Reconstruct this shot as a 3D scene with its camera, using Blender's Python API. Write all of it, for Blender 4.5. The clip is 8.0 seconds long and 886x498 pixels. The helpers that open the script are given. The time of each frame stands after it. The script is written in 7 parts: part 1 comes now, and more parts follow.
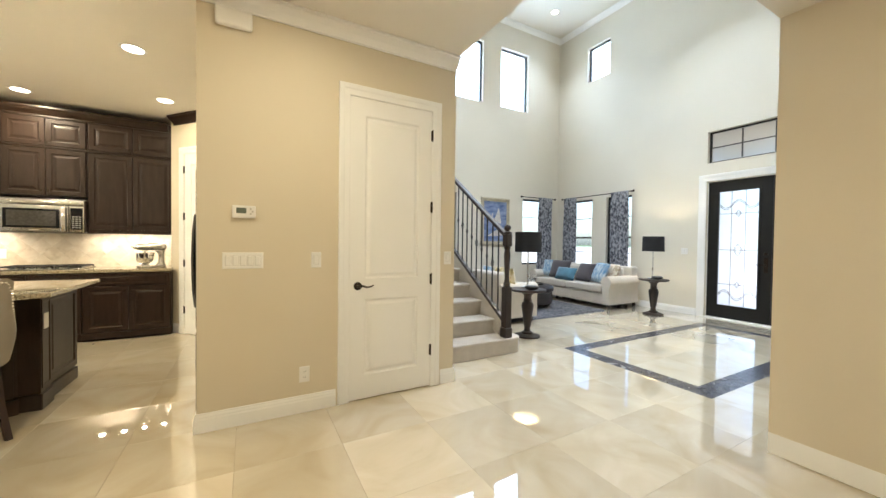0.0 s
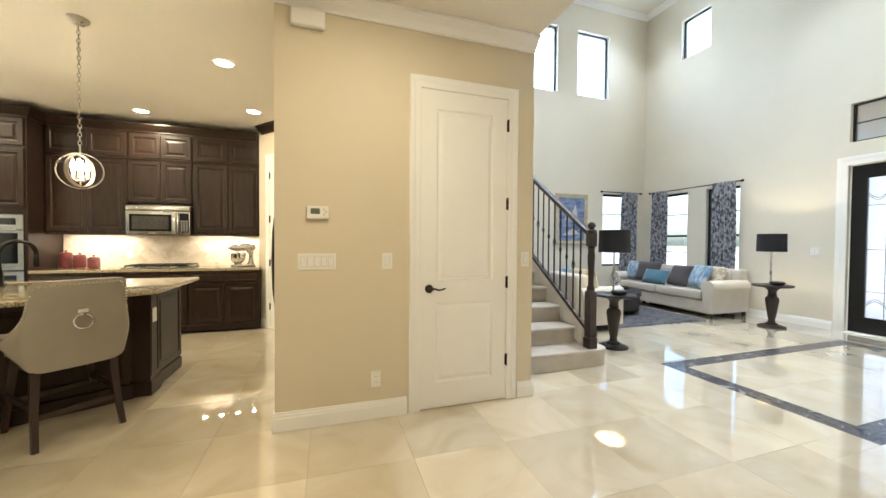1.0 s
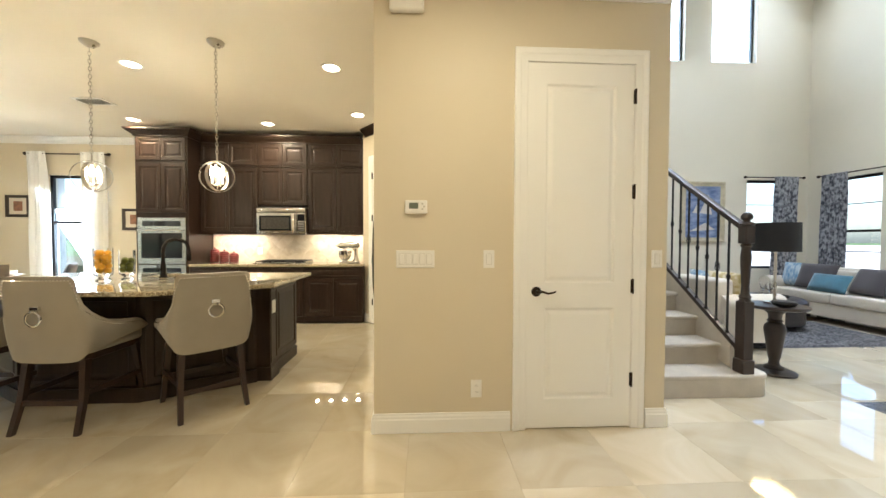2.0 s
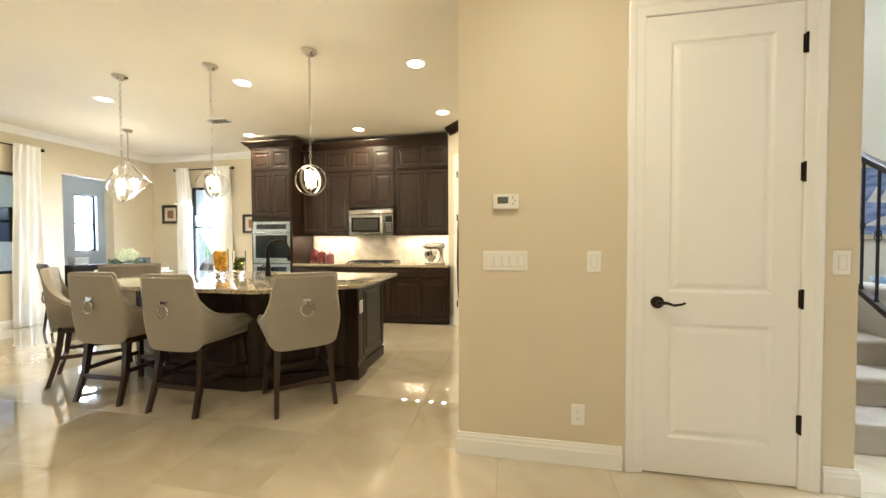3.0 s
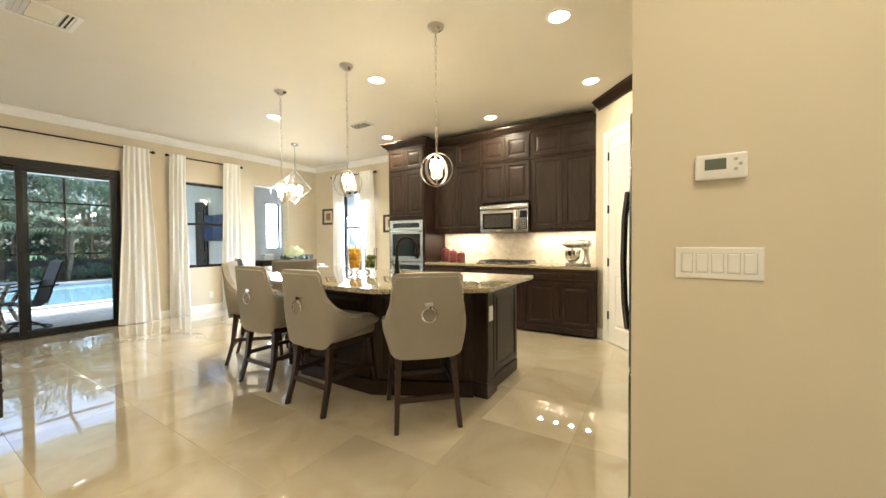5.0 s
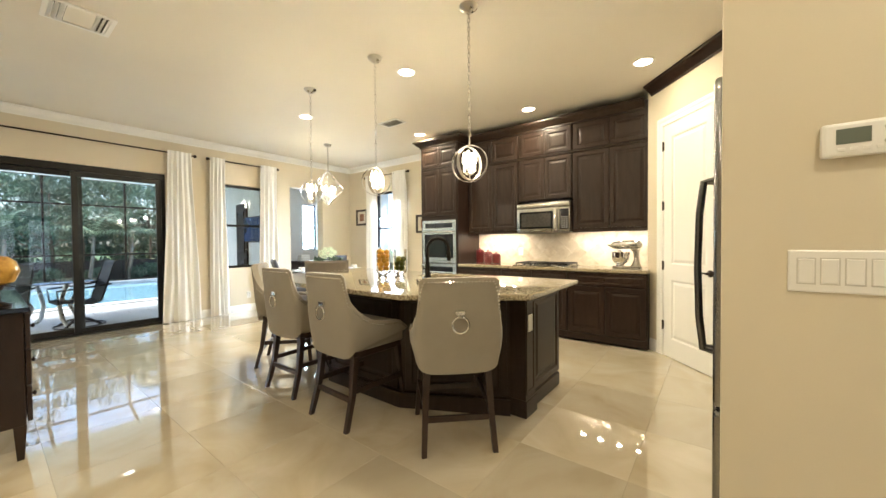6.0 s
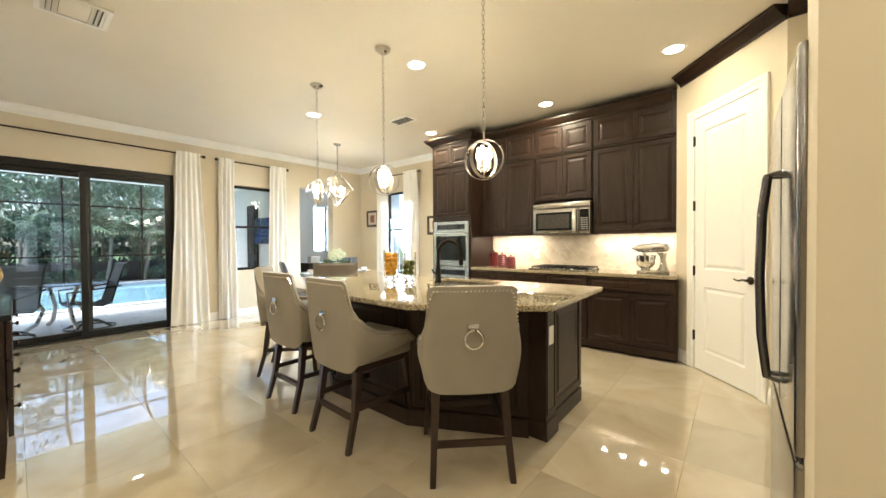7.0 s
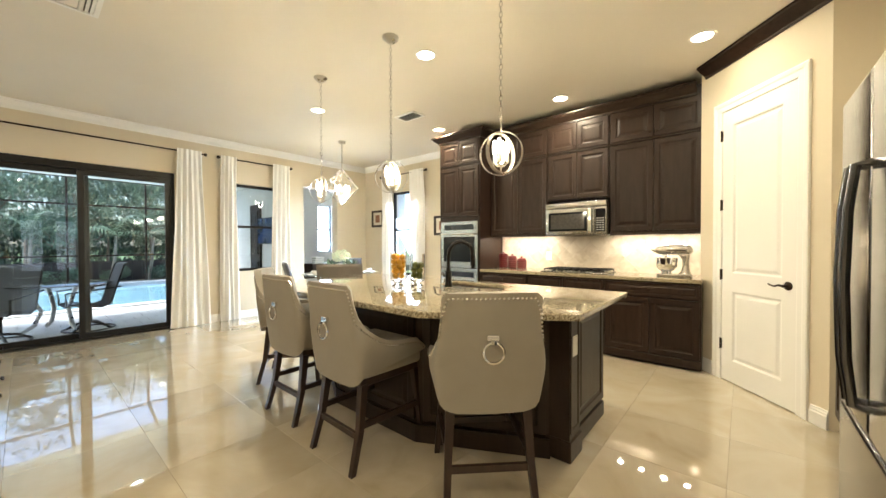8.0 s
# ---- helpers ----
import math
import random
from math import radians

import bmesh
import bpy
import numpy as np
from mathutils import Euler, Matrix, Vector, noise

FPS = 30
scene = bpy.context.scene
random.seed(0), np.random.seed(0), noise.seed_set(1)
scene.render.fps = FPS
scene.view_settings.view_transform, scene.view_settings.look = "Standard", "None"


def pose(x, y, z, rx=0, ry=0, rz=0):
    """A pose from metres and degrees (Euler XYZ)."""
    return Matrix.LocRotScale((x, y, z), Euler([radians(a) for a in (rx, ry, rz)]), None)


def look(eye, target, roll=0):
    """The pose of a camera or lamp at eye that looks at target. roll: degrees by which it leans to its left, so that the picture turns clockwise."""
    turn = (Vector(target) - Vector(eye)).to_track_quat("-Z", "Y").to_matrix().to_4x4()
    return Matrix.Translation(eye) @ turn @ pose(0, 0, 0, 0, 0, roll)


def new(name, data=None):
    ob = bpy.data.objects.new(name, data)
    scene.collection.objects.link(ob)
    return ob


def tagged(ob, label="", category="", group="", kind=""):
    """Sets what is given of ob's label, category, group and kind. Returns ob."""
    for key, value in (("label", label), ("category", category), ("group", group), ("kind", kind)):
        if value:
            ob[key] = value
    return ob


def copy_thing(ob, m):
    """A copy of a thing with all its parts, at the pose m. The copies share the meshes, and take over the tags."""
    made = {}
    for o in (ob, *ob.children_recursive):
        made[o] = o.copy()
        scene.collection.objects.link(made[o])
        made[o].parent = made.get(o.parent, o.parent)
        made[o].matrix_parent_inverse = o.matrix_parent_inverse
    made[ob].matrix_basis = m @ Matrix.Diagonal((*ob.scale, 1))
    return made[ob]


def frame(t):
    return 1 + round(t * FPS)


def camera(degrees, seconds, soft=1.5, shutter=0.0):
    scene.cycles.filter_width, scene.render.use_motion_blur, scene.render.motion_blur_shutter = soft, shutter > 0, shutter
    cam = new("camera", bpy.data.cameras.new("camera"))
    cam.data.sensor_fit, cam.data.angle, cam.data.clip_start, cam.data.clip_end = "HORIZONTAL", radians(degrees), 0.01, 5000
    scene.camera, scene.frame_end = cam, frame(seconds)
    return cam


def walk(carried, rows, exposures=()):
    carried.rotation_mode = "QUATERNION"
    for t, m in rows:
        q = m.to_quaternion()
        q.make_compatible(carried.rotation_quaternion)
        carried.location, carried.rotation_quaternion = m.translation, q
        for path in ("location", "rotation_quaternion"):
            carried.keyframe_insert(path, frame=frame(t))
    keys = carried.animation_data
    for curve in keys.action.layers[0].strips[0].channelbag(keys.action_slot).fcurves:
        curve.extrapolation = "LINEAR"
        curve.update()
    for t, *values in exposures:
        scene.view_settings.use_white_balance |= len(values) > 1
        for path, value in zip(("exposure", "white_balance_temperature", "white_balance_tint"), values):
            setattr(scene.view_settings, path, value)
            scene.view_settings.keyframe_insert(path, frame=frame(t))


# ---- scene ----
# ---- the camera and its walk ----
cam = camera(102.6, 8.0)
PATH = [
    (0, (0.663, 0.421, 1.29), (1.626, 2.173, 1.253), 0.7),
    (0.5, (0.687, 0.534, 1.294), (1.499, 2.362, 1.253), 0.6),
    (1, (0.704, 0.652, 1.29), (1.322, 2.555, 1.249), 0.4),
    (1.5, (0.706, 0.785, 1.279), (1.098, 2.743, 1.23), 0.3),
    (2, (0.695, 0.925, 1.272), (0.798, 2.927, 1.221), 0.2),
    (3.5, (0.640, 1.294, 1.255), (0.075, 3.213, 1.211), -0.3),
    (4, (0.606, 1.415, 1.242), (-0.141, 3.269, 1.199), -0.3),
    (4.5, (0.555, 1.535, 1.234), (-0.348, 3.314, 1.191), -0.4),
    (5, (0.474, 1.670, 1.231), (-0.586, 3.370, 1.188), -0.4),
    (6.5, (0.292, 1.976, 1.238), (-0.959, 3.535, 1.204), -0.5),
    (7, (0.221, 2.062, 1.248), (-1.052, 3.604, 1.217), -0.4),
    (7.5, (0.145, 2.123, 1.25), (-1.137, 3.656, 1.219), -0.3),
    (8, (0.056, 2.177, 1.251), (-1.235, 3.704, 1.224), -0.2),
]
walk(cam, [(t, look(eye, target, roll)) for t, eye, target, roll in PATH])

# ---- world, sun, exposure ----
scene.view_settings.exposure = 1.94
world = bpy.data.worlds.new("sky")
scene.world = world
world.use_nodes = True
wn = world.node_tree.nodes
sky = wn.new("ShaderNodeTexSky")
sky.sky_type, sky.sun_disc = "NISHITA", False
sky.air_density, sky.dust_density = 1.0, 2.5
sky.sun_elevation, sky.sun_rotation = radians(52), radians(195)
wn["Background"].inputs["Strength"].default_value = 0.15
world.node_tree.links.new(sky.outputs[0], wn["Background"].inputs["Color"])
sun = new("sun", bpy.data.lights.new("sun", "SUN"))
sun.data.energy, sun.data.angle, sun.data.color = 2.8, radians(10), (1, 0.96, 0.90)
sun.matrix_world = look((0, 0, 20), (0.26 * 12, 0.97 * 12, 20 - 15.4))

WARM, DAY = (1.0, 0.875, 0.62), (0.74, 0.92, 1.14)


def area_lamp(name, eye, target, sx, sy, power, color, disk=False):
    d = bpy.data.lights.new(name, "AREA")
    d.shape = "DISK" if disk else "RECTANGLE"
    d.size, d.size_y, d.energy, d.color = sx, sy, power, color
    ob = new(name, d)
    ob.matrix_world = look(eye, target)
    return ob


def point_lamp(name, at, power, color, radius=0.04):
    d = bpy.data.lights.new(name, "POINT")
    d.energy, d.color, d.shadow_soft_size = power, color, radius
    ob = new(name, d)
    ob.location = at
    return ob


CEIL, HIGH = 2.955, 6.66
# second row is out of view, added to light the hall and closet wall
CANS = [(-2.135, 4.538), (-3.41, 6.19), (-1.59, 6.26), (-0.21, 5.81), (-4.07, 4.61), (-0.223, 4.495),
        (-0.9, 1.1), (1.0, 2.15), (-3.3, 0.7), (1.2, -1.2), (-1.2, -1.4), (-3.6, -1.6)]
for cx, cy in CANS:
    area_lamp("can_and_fill_light", (cx, cy, CEIL - 0.012), (cx, cy, 0), 0.12, 0.12, (2.2 if cy > 5 else 4.4) if cx > -0.3 and cy > 3 else (8.8 if cx < -3 else 7.0) if cy > 3 else 5.1, WARM, True)
# corner can is real; the other three are added fill for stairs and sofa
HIGH_CANS = [(6.89, 6.5), (6.3, 3.4), (3.9, 3.6), (4.6, 5.6)]
for cx, cy in HIGH_CANS:
    area_lamp("can_and_fill_light", (cx, cy, HIGH - 0.012), (cx, cy, 0), 0.12, 0.12, 5.5 if cx > 6.5 else 14.5, (0.85, 0.96, 1.12), True).data.spread = radians(95)
# daylight at the high windows and the glazed entrance
for x0 in (4.58, 5.96):
    area_lamp("window_daylight", (x0 + 0.45, 7.53, 5.29), (x0 + 0.45, 5.6, 5.29), 0.98, 1.55, 15, DAY)
area_lamp("window_daylight", (8.16, 6.105, 5.635), (6.2, 6.105, 5.635), 0.75, 0.95, 5, DAY)
area_lamp("window_daylight", (8.3, 2.85, 1.3), (6.0, 2.85, 1.3), 1.75, 2.3, 1.5, DAY)
area_lamp("window_daylight", (-5.2, 7.44, 1.55), (-5.2, 5.6, 0.35), 0.95, 1.75, 35, DAY).data.spread = radians(115)
area_lamp("window_daylight", (-8.74, 7.41, 1.68), (-6.0, 7.41, 1.5), 0.5, 1.3, 18, DAY)

# ---- materials ----


def nodes_of(m):
    m.use_nodes = True
    t = m.node_tree
    return t.nodes, t.links, t.nodes["Principled BSDF"]


def mat(name, base, rough=0.5, metal=0.0, var=0.1, scale=3.0, fine=60.0, bump=0.05, rand=0.0, coat=0.0, sheen=0.0, stretch=None):
    """Paint, plaster, wood, cloth or metal with variation at two scales."""
    m = bpy.data.materials.new(name)
    n, l, b = nodes_of(m)
    co = n.new("ShaderNodeTexCoord")
    src = co.outputs["Object"]
    if stretch:
        mp = n.new("ShaderNodeMapping")
        mp.inputs["Scale"].default_value = stretch
        l.new(src, mp.inputs[0])
        src = mp.outputs[0]
    big, small = n.new("ShaderNodeTexNoise"), n.new("ShaderNodeTexNoise")
    big.inputs["Scale"].default_value, small.inputs["Scale"].default_value = scale, fine
    big.inputs["Detail"].default_value, small.inputs["Detail"].default_value = 5, 3
    l.new(src, big.inputs["Vector"])
    l.new(src, small.inputs["Vector"])
    mixn = n.new("ShaderNodeMath")
    mixn.operation = "MULTIPLY_ADD"
    mixn.inputs[1].default_value = 0.35
    l.new(small.outputs[0], mixn.inputs[0])
    l.new(big.outputs[0], mixn.inputs[2])
    ramp = n.new("ShaderNodeValToRGB")
    ramp.color_ramp.elements[0].position, ramp.color_ramp.elements[1].position = 0.42, 0.95
    ramp.color_ramp.elements[0].color = (*[max(0, c * (1 - var)) for c in base], 1)
    ramp.color_ramp.elements[1].color = (*[min(1, c * (1 + var)) for c in base], 1)
    l.new(mixn.outputs[0], ramp.inputs[0])
    col = ramp.outputs[0]
    if rand:
        info, hsv, mr = n.new("ShaderNodeObjectInfo"), n.new("ShaderNodeHueSaturation"), n.new("ShaderNodeMapRange")
        mr.inputs[3].default_value, mr.inputs[4].default_value = 1 - rand, 1 + rand
        l.new(info.outputs["Random"], mr.inputs[0])
        l.new(mr.outputs[0], hsv.inputs["Value"])
        l.new(col, hsv.inputs["Color"])
        col = hsv.outputs[0]
    l.new(col, b.inputs["Base Color"])
    rr = n.new("ShaderNodeMapRange")
    rr.inputs[3].default_value, rr.inputs[4].default_value = max(0.02, rough * 0.8), min(1, rough * 1.2)
    l.new(big.outputs[0], rr.inputs[0])
    l.new(rr.outputs[0], b.inputs["Roughness"])
    b.inputs["Metallic"].default_value = metal
    b.inputs["Coat Weight"].default_value = coat
    b.inputs["Sheen Weight"].default_value = sheen
    if bump:
        bp = n.new("ShaderNodeBump")
        bp.inputs["Strength"].default_value, bp.inputs["Distance"].default_value = bump, 0.01
        l.new(small.outputs[0], bp.inputs["Height"])
        l.new(bp.outputs[0], b.inputs["Normal"])
    return m


def glow(name, color, strength):
    m = bpy.data.materials.new(name)
    n, l, b = nodes_of(m)
    b.inputs["Base Color"].default_value = (0.8, 0.8, 0.8, 1)
    b.inputs["Emission Color"].default_value = (*color, 1)
    b.inputs["Emission Strength"].default_value = strength
    return m


def glass(name, color=(1, 1, 1), rough=0.0, ior=1.45):
    m = bpy.data.materials.new(name)
    n, l, b = nodes_of(m)
    b.inputs["Base Color"].default_value = (*color, 1)
    b.inputs["Roughness"].default_value, b.inputs["IOR"].default_value = rough, ior
    b.inputs["Transmission Weight"].default_value = 1
    return m


def stone(name, stops, scale, rough, detail=8, distort=1.2, rand=0.0, vein=None, fine=None):
    """Polished stone: clouds through a colour ramp, with veins and speckle."""
    m = bpy.data.materials.new(name)
    n, l, b = nodes_of(m)
    co, info = n.new("ShaderNodeTexCoord"), n.new("ShaderNodeObjectInfo")
    add = n.new("ShaderNodeVectorMath")
    add.operation = "MULTIPLY_ADD"
    add.inputs[1].default_value, = ((1, 1, 1),)
    shift = n.new("ShaderNodeVectorMath")
    shift.operation = "SCALE"
    shift.inputs[0].default_value = (37, 53, 11)
    l.new(info.outputs["Random"], shift.inputs["Scale"])
    l.new(co.outputs["Object"], add.inputs[0])
    l.new(shift.outputs[0], add.inputs[2])
    tex = n.new("ShaderNodeTexNoise")
    tex.inputs["Scale"].default_value, tex.inputs["Detail"].default_value = scale, detail
    tex.inputs["Distortion"].default_value = distort
    l.new(add.outputs[0], tex.inputs["Vector"])
    ramp = n.new("ShaderNodeValToRGB")
    els = ramp.color_ramp.elements
    els[0].position, els[0].color = stops[0][0], (*stops[0][1], 1)
    els[1].position, els[1].color = stops[-1][0], (*stops[-1][1], 1)
    for p, c in stops[1:-1]:
        e = els.new(p)
        e.color = (*c, 1)
    l.new(tex.outputs[0], ramp.inputs[0])
    col = ramp.outputs[0]
    if fine:
        vo = n.new("ShaderNodeTexNoise")
        vo.inputs["Scale"].default_value, vo.inputs["Detail"].default_value = fine, 4
        l.new(add.outputs[0], vo.inputs["Vector"])
        fr = n.new("ShaderNodeMapRange")
        fr.inputs[1].default_value, fr.inputs[2].default_value, fr.inputs[3].default_value, fr.inputs[4].default_value = 0.3, 0.7, 0.55, 1.35
        l.new(vo.outputs[0], fr.inputs[0])
        mul = n.new("ShaderNodeVectorMath")
        mul.operation = "SCALE"
        l.new(col, mul.inputs[0])
        l.new(fr.outputs[0], mul.inputs["Scale"])
        col = mul.outputs[0]
    if rand:
        hsv, mr = n.new("ShaderNodeHueSaturation"), n.new("ShaderNodeMapRange")
        mr.inputs[3].default_value, mr.inputs[4].default_value = 1 - rand, 1 + rand
        l.new(info.outputs["Random"], mr.inputs[0])
        l.new(mr.outputs[0], hsv.inputs["Value"])
        l.new(col, hsv.inputs["Color"])
        col = hsv.outputs[0]
    l.new(col, b.inputs["Base Color"])
    rr = n.new("ShaderNodeMapRange")
    rr.inputs[3].default_value, rr.inputs[4].default_value = rough * 0.6, rough * 1.6
    b.inputs["Coat Weight"].default_value, b.inputs["Coat Roughness"].default_value = (0.6, 0.02) if rough < 0.1 else (0, 0.1)
    l.new(tex.outputs[0], rr.inputs[0])
    l.new(rr.outputs[0], b.inputs["Roughness"])
    return m


def cloth_pattern(name, c1, c2, scale, rough=0.9, stretch=(1, 1, 1), lo=0.44, hi=0.56):
    m = mat(name, c1, rough, 0, 0.2, scale, 180, 0.3, sheen=0.2)
    n, l, b = nodes_of(m)
    co, mp, tx, rp = (n.new(k) for k in ("ShaderNodeTexCoord", "ShaderNodeMapping", "ShaderNodeTexNoise", "ShaderNodeValToRGB"))
    mp.inputs["Scale"].default_value = stretch
    tx.inputs["Scale"].default_value, tx.inputs["Detail"].default_value = scale, 3
    rp.color_ramp.elements[0].position, rp.color_ramp.elements[1].position = lo, hi
    rp.color_ramp.elements[0].color, rp.color_ramp.elements[1].color = (*c1, 1), (*c2, 1)
    l.new(co.outputs["Object"], mp.inputs[0])
    l.new(mp.outputs[0], tx.inputs["Vector"])
    l.new(tx.outputs[0], rp.inputs[0])
    l.new(rp.outputs[0], b.inputs["Base Color"])
    return m


M_WALL = mat("beige_paint", (0.67, 0.592, 0.455), 0.6, 0, 0.03, 1.2, 220, 0.03)
# the wall colour again, paler and less saturated, for the foyer
M_CREAM = mat("paler_wall_tone", (0.70, 0.652, 0.55), 0.6, 0, 0.03, 1.2, 220, 0.03)
M_CEIL = mat("cream_ceiling_paint", (0.78, 0.735, 0.65), 0.8, 0, 0.03, 1.0, 90, 0.08)
M_WHITE = mat("white_trim_paint", (0.87, 0.86, 0.83), 0.35, 0, 0.02, 2, 90, 0.02)
M_PLATE = mat("white_plastic", (0.82, 0.80, 0.76), 0.3, 0, 0.02, 4, 90, 0.0)
M_MARBLE = stone("cream_marble", [(0.25, (0.485, 0.405, 0.275)), (0.42, (0.56, 0.48, 0.35)), (0.58, (0.60, 0.525, 0.40)), (0.8, (0.67, 0.605, 0.485))], 1.9, 0.03, 8, 1.4, 0.13)
nodes_of(M_MARBLE)[2].inputs["Coat Weight"].default_value = 1.0
nodes_of(M_MARBLE)[2].inputs["Coat IOR"].default_value = 1.7
M_GROUT = mat("grout", (0.50, 0.43, 0.32), 0.8, 0, 0.1, 6, 90, 0.1)
M_SLATE = stone("dark_mosaic_stone", [(0.3, (0.035, 0.035, 0.045)), (0.55, (0.09, 0.085, 0.09)), (0.75, (0.13, 0.12, 0.115))], 9, 0.22, 6, 1.5, 0.0)
M_GRANITE = stone("speckled_granite", [(0.34, (0.10, 0.075, 0.045)), (0.45, (0.27, 0.22, 0.14)), (0.55, (0.45, 0.39, 0.275)), (0.72, (0.60, 0.545, 0.42))], 95, 0.05, 6, 0.8, 0.0, fine=260)
M_SPLASH = stone("cream_travertine", [(0.3, (0.52, 0.43, 0.31)), (0.5, (0.64, 0.55, 0.42)), (0.72, (0.72, 0.65, 0.53))], 6, 0.3, 7, 1.0, 0.05)
M_ESPRESSO = mat("espresso_wood", (0.027, 0.0150, 0.0102), 0.36, 0, 0.35, 4, 60, 0.04, rand=0.12, coat=0.0, stretch=(6, 6, 1))
nodes_of(M_ESPRESSO)[2].inputs["Specular IOR Level"].default_value = 0.30
M_DARKWOOD = mat("dark_walnut", (0.024, 0.013, 0.009), 0.42, 0, 0.35, 6, 80, 0.05, coat=0.05, stretch=(5, 5, 1))
M_STOOLWOOD = mat("walnut_stool_wood", (0.032, 0.0155, 0.010), 0.38, 0, 0.35, 6, 80, 0.05, coat=0.1, stretch=(5, 5, 1))
M_BLACK = mat("black_metal", (0.012, 0.011, 0.010), 0.4, 0.3, 0.2, 10, 120, 0.02)
M_BRONZE = mat("oil_rubbed_bronze", (0.030, 0.020, 0.014), 0.35, 0.8, 0.3, 12, 120, 0.02)
M_STEEL = mat("brushed_steel", (0.44, 0.43, 0.41), 0.22, 1, 0.08, 3, 200, 0.02, stretch=(1, 1, 30))
M_NICKEL = mat("brushed_nickel", (0.50, 0.47, 0.42), 0.28, 1, 0.1, 8, 120, 0.02)
M_CHROME = mat("chrome", (0.75, 0.75, 0.74), 0.08, 1, 0.03, 8, 120, 0.0)
M_BLACKGLASS = mat("black_glass", (0.010, 0.010, 0.012), 0.05, 0, 0.2, 3, 60, 0.0)
nodes_of(M_BLACKGLASS)[2].inputs["Specular IOR Level"].default_value = 0.3
M_CARPET = mat("beige_carpet", (0.56, 0.50, 0.42), 0.95, 0, 0.12, 7, 350, 0.6, sheen=0.3)
M_LINEN = mat("taupe_linen", (0.315, 0.28, 0.228), 0.85, 0, 0.08, 6, 420, 0.25, sheen=0.25)
M_SOFA = mat("oatmeal_upholstery", (0.53, 0.485, 0.42), 0.9, 0, 0.06, 5, 380, 0.25, sheen=0.25)
M_DRAPE = mat("white_sheer_drape", (0.95, 0.935, 0.90), 0.9, 0, 0.02, 4, 260, 0.12, sheen=0.3)
M_GLASS = glass("window_glass", (0.82, 0.93, 1.0))
M_CLEAR = glass("clear_glass")
M_LAMPGLOW = glow("lamp_glow", (1, 0.90, 0.74), 5)
M_BULB = glow("bulb_glow", (1, 0.88, 0.68), 9)


def sheer(m, amount):
    n, l, b = nodes_of(m)
    out = n["Material Output"]
    tr, mx = n.new("ShaderNodeBsdfTranslucent"), n.new("ShaderNodeMixShader")
    tr.inputs[0].default_value = (0.86, 0.85, 0.82, 1)
    mx.inputs[0].default_value = amount
    l.new(b.outputs[0], mx.inputs[1])
    l.new(tr.outputs[0], mx.inputs[2])
    l.new(mx.outputs[0], out.inputs[0])


sheer(M_DRAPE, 0.2)

# ---- building tools ----


def box(bm, x0, x1, y0, y1, z0, z1, bev=0.0, seg=1):
    vs = [bm.verts.new(p) for p in ((x0, y0, z0), (x1, y0, z0), (x1, y1, z0), (x0, y1, z0), (x0, y0, z1), (x1, y0, z1), (x1, y1, z1), (x0, y1, z1))]
    fs = [bm.faces.new([vs[i] for i in q]) for q in ((3, 2, 1, 0), (4, 5, 6, 7), (0, 1, 5, 4), (1, 2, 6, 5), (2, 3, 7, 6), (3, 0, 4, 7))]
    if bev:
        bmesh.ops.bevel(bm, geom=list({e for f in fs for e in f.edges}), offset=bev, segments=seg, affect="EDGES", profile=0.6)
    return vs


def lathe(bm, profile, seg=24, cx=0.0, cy=0.0):
    """Turn (radius, z) pairs about the upright axis."""
    rings = []
    for r, z in profile:
        rings.append([bm.verts.new((cx + max(r, 1e-4) * math.cos(2 * math.pi * i / seg), cy + max(r, 1e-4) * math.sin(2 * math.pi * i / seg), z)) for i in range(seg)])
    for a, b in zip(rings, rings[1:]):
        for i in range(seg):
            bm.faces.new((a[i], a[(i + 1) % seg], b[(i + 1) % seg], b[i]))
    bm.faces.new(rings[0][::-1])
    bm.faces.new(rings[-1])


def tube(bm, pts, r, seg=8, closed=False, taper=1.0):
    pts = [Vector(p) for p in pts]
    n, rings = len(pts), []
    side = None
    for i, p in enumerate(pts):
        if closed:
            d = pts[(i + 1) % n] - pts[i - 1]
        else:
            d = pts[min(i + 1, n - 1)] - pts[max(i - 1, 0)]
        d.normalize()
        if side is None:
            side = d.orthogonal().normalized()
        side = (side - d * side.dot(d)).normalized()
        up = d.cross(side)
        rr = r * (1 + (taper - 1) * i / max(1, n - 1))
        rings.append([bm.verts.new(p + rr * (math.cos(2 * math.pi * k / seg) * side + math.sin(2 * math.pi * k / seg) * up)) for k in range(seg)])
    for i in range(n if closed else n - 1):
        a, b = rings[i], rings[(i + 1) % n]
        for k in range(seg):
            bm.faces.new((a[k], a[(k + 1) % seg], b[(k + 1) % seg], b[k]))
    if not closed:
        bm.faces.new(rings[0][::-1])
        bm.faces.new(rings[-1])


def prism(bm, poly, z0, z1, bev=0.0, seg=2):
    lo, hi = [bm.verts.new((x, y, z0)) for x, y in poly], [bm.verts.new((x, y, z1)) for x, y in poly]
    fs = [bm.faces.new(lo[::-1]), bm.faces.new(hi)]
    k = len(poly)
    for i in range(k):
        fs.append(bm.faces.new((lo[i], lo[(i + 1) % k], hi[(i + 1) % k], hi[i])))
    if bev:
        es = [e for e in {e for f in fs[:2] for e in f.edges}]
        bmesh.ops.bevel(bm, geom=es, offset=bev, segments=seg, affect="EDGES", profile=0.6)


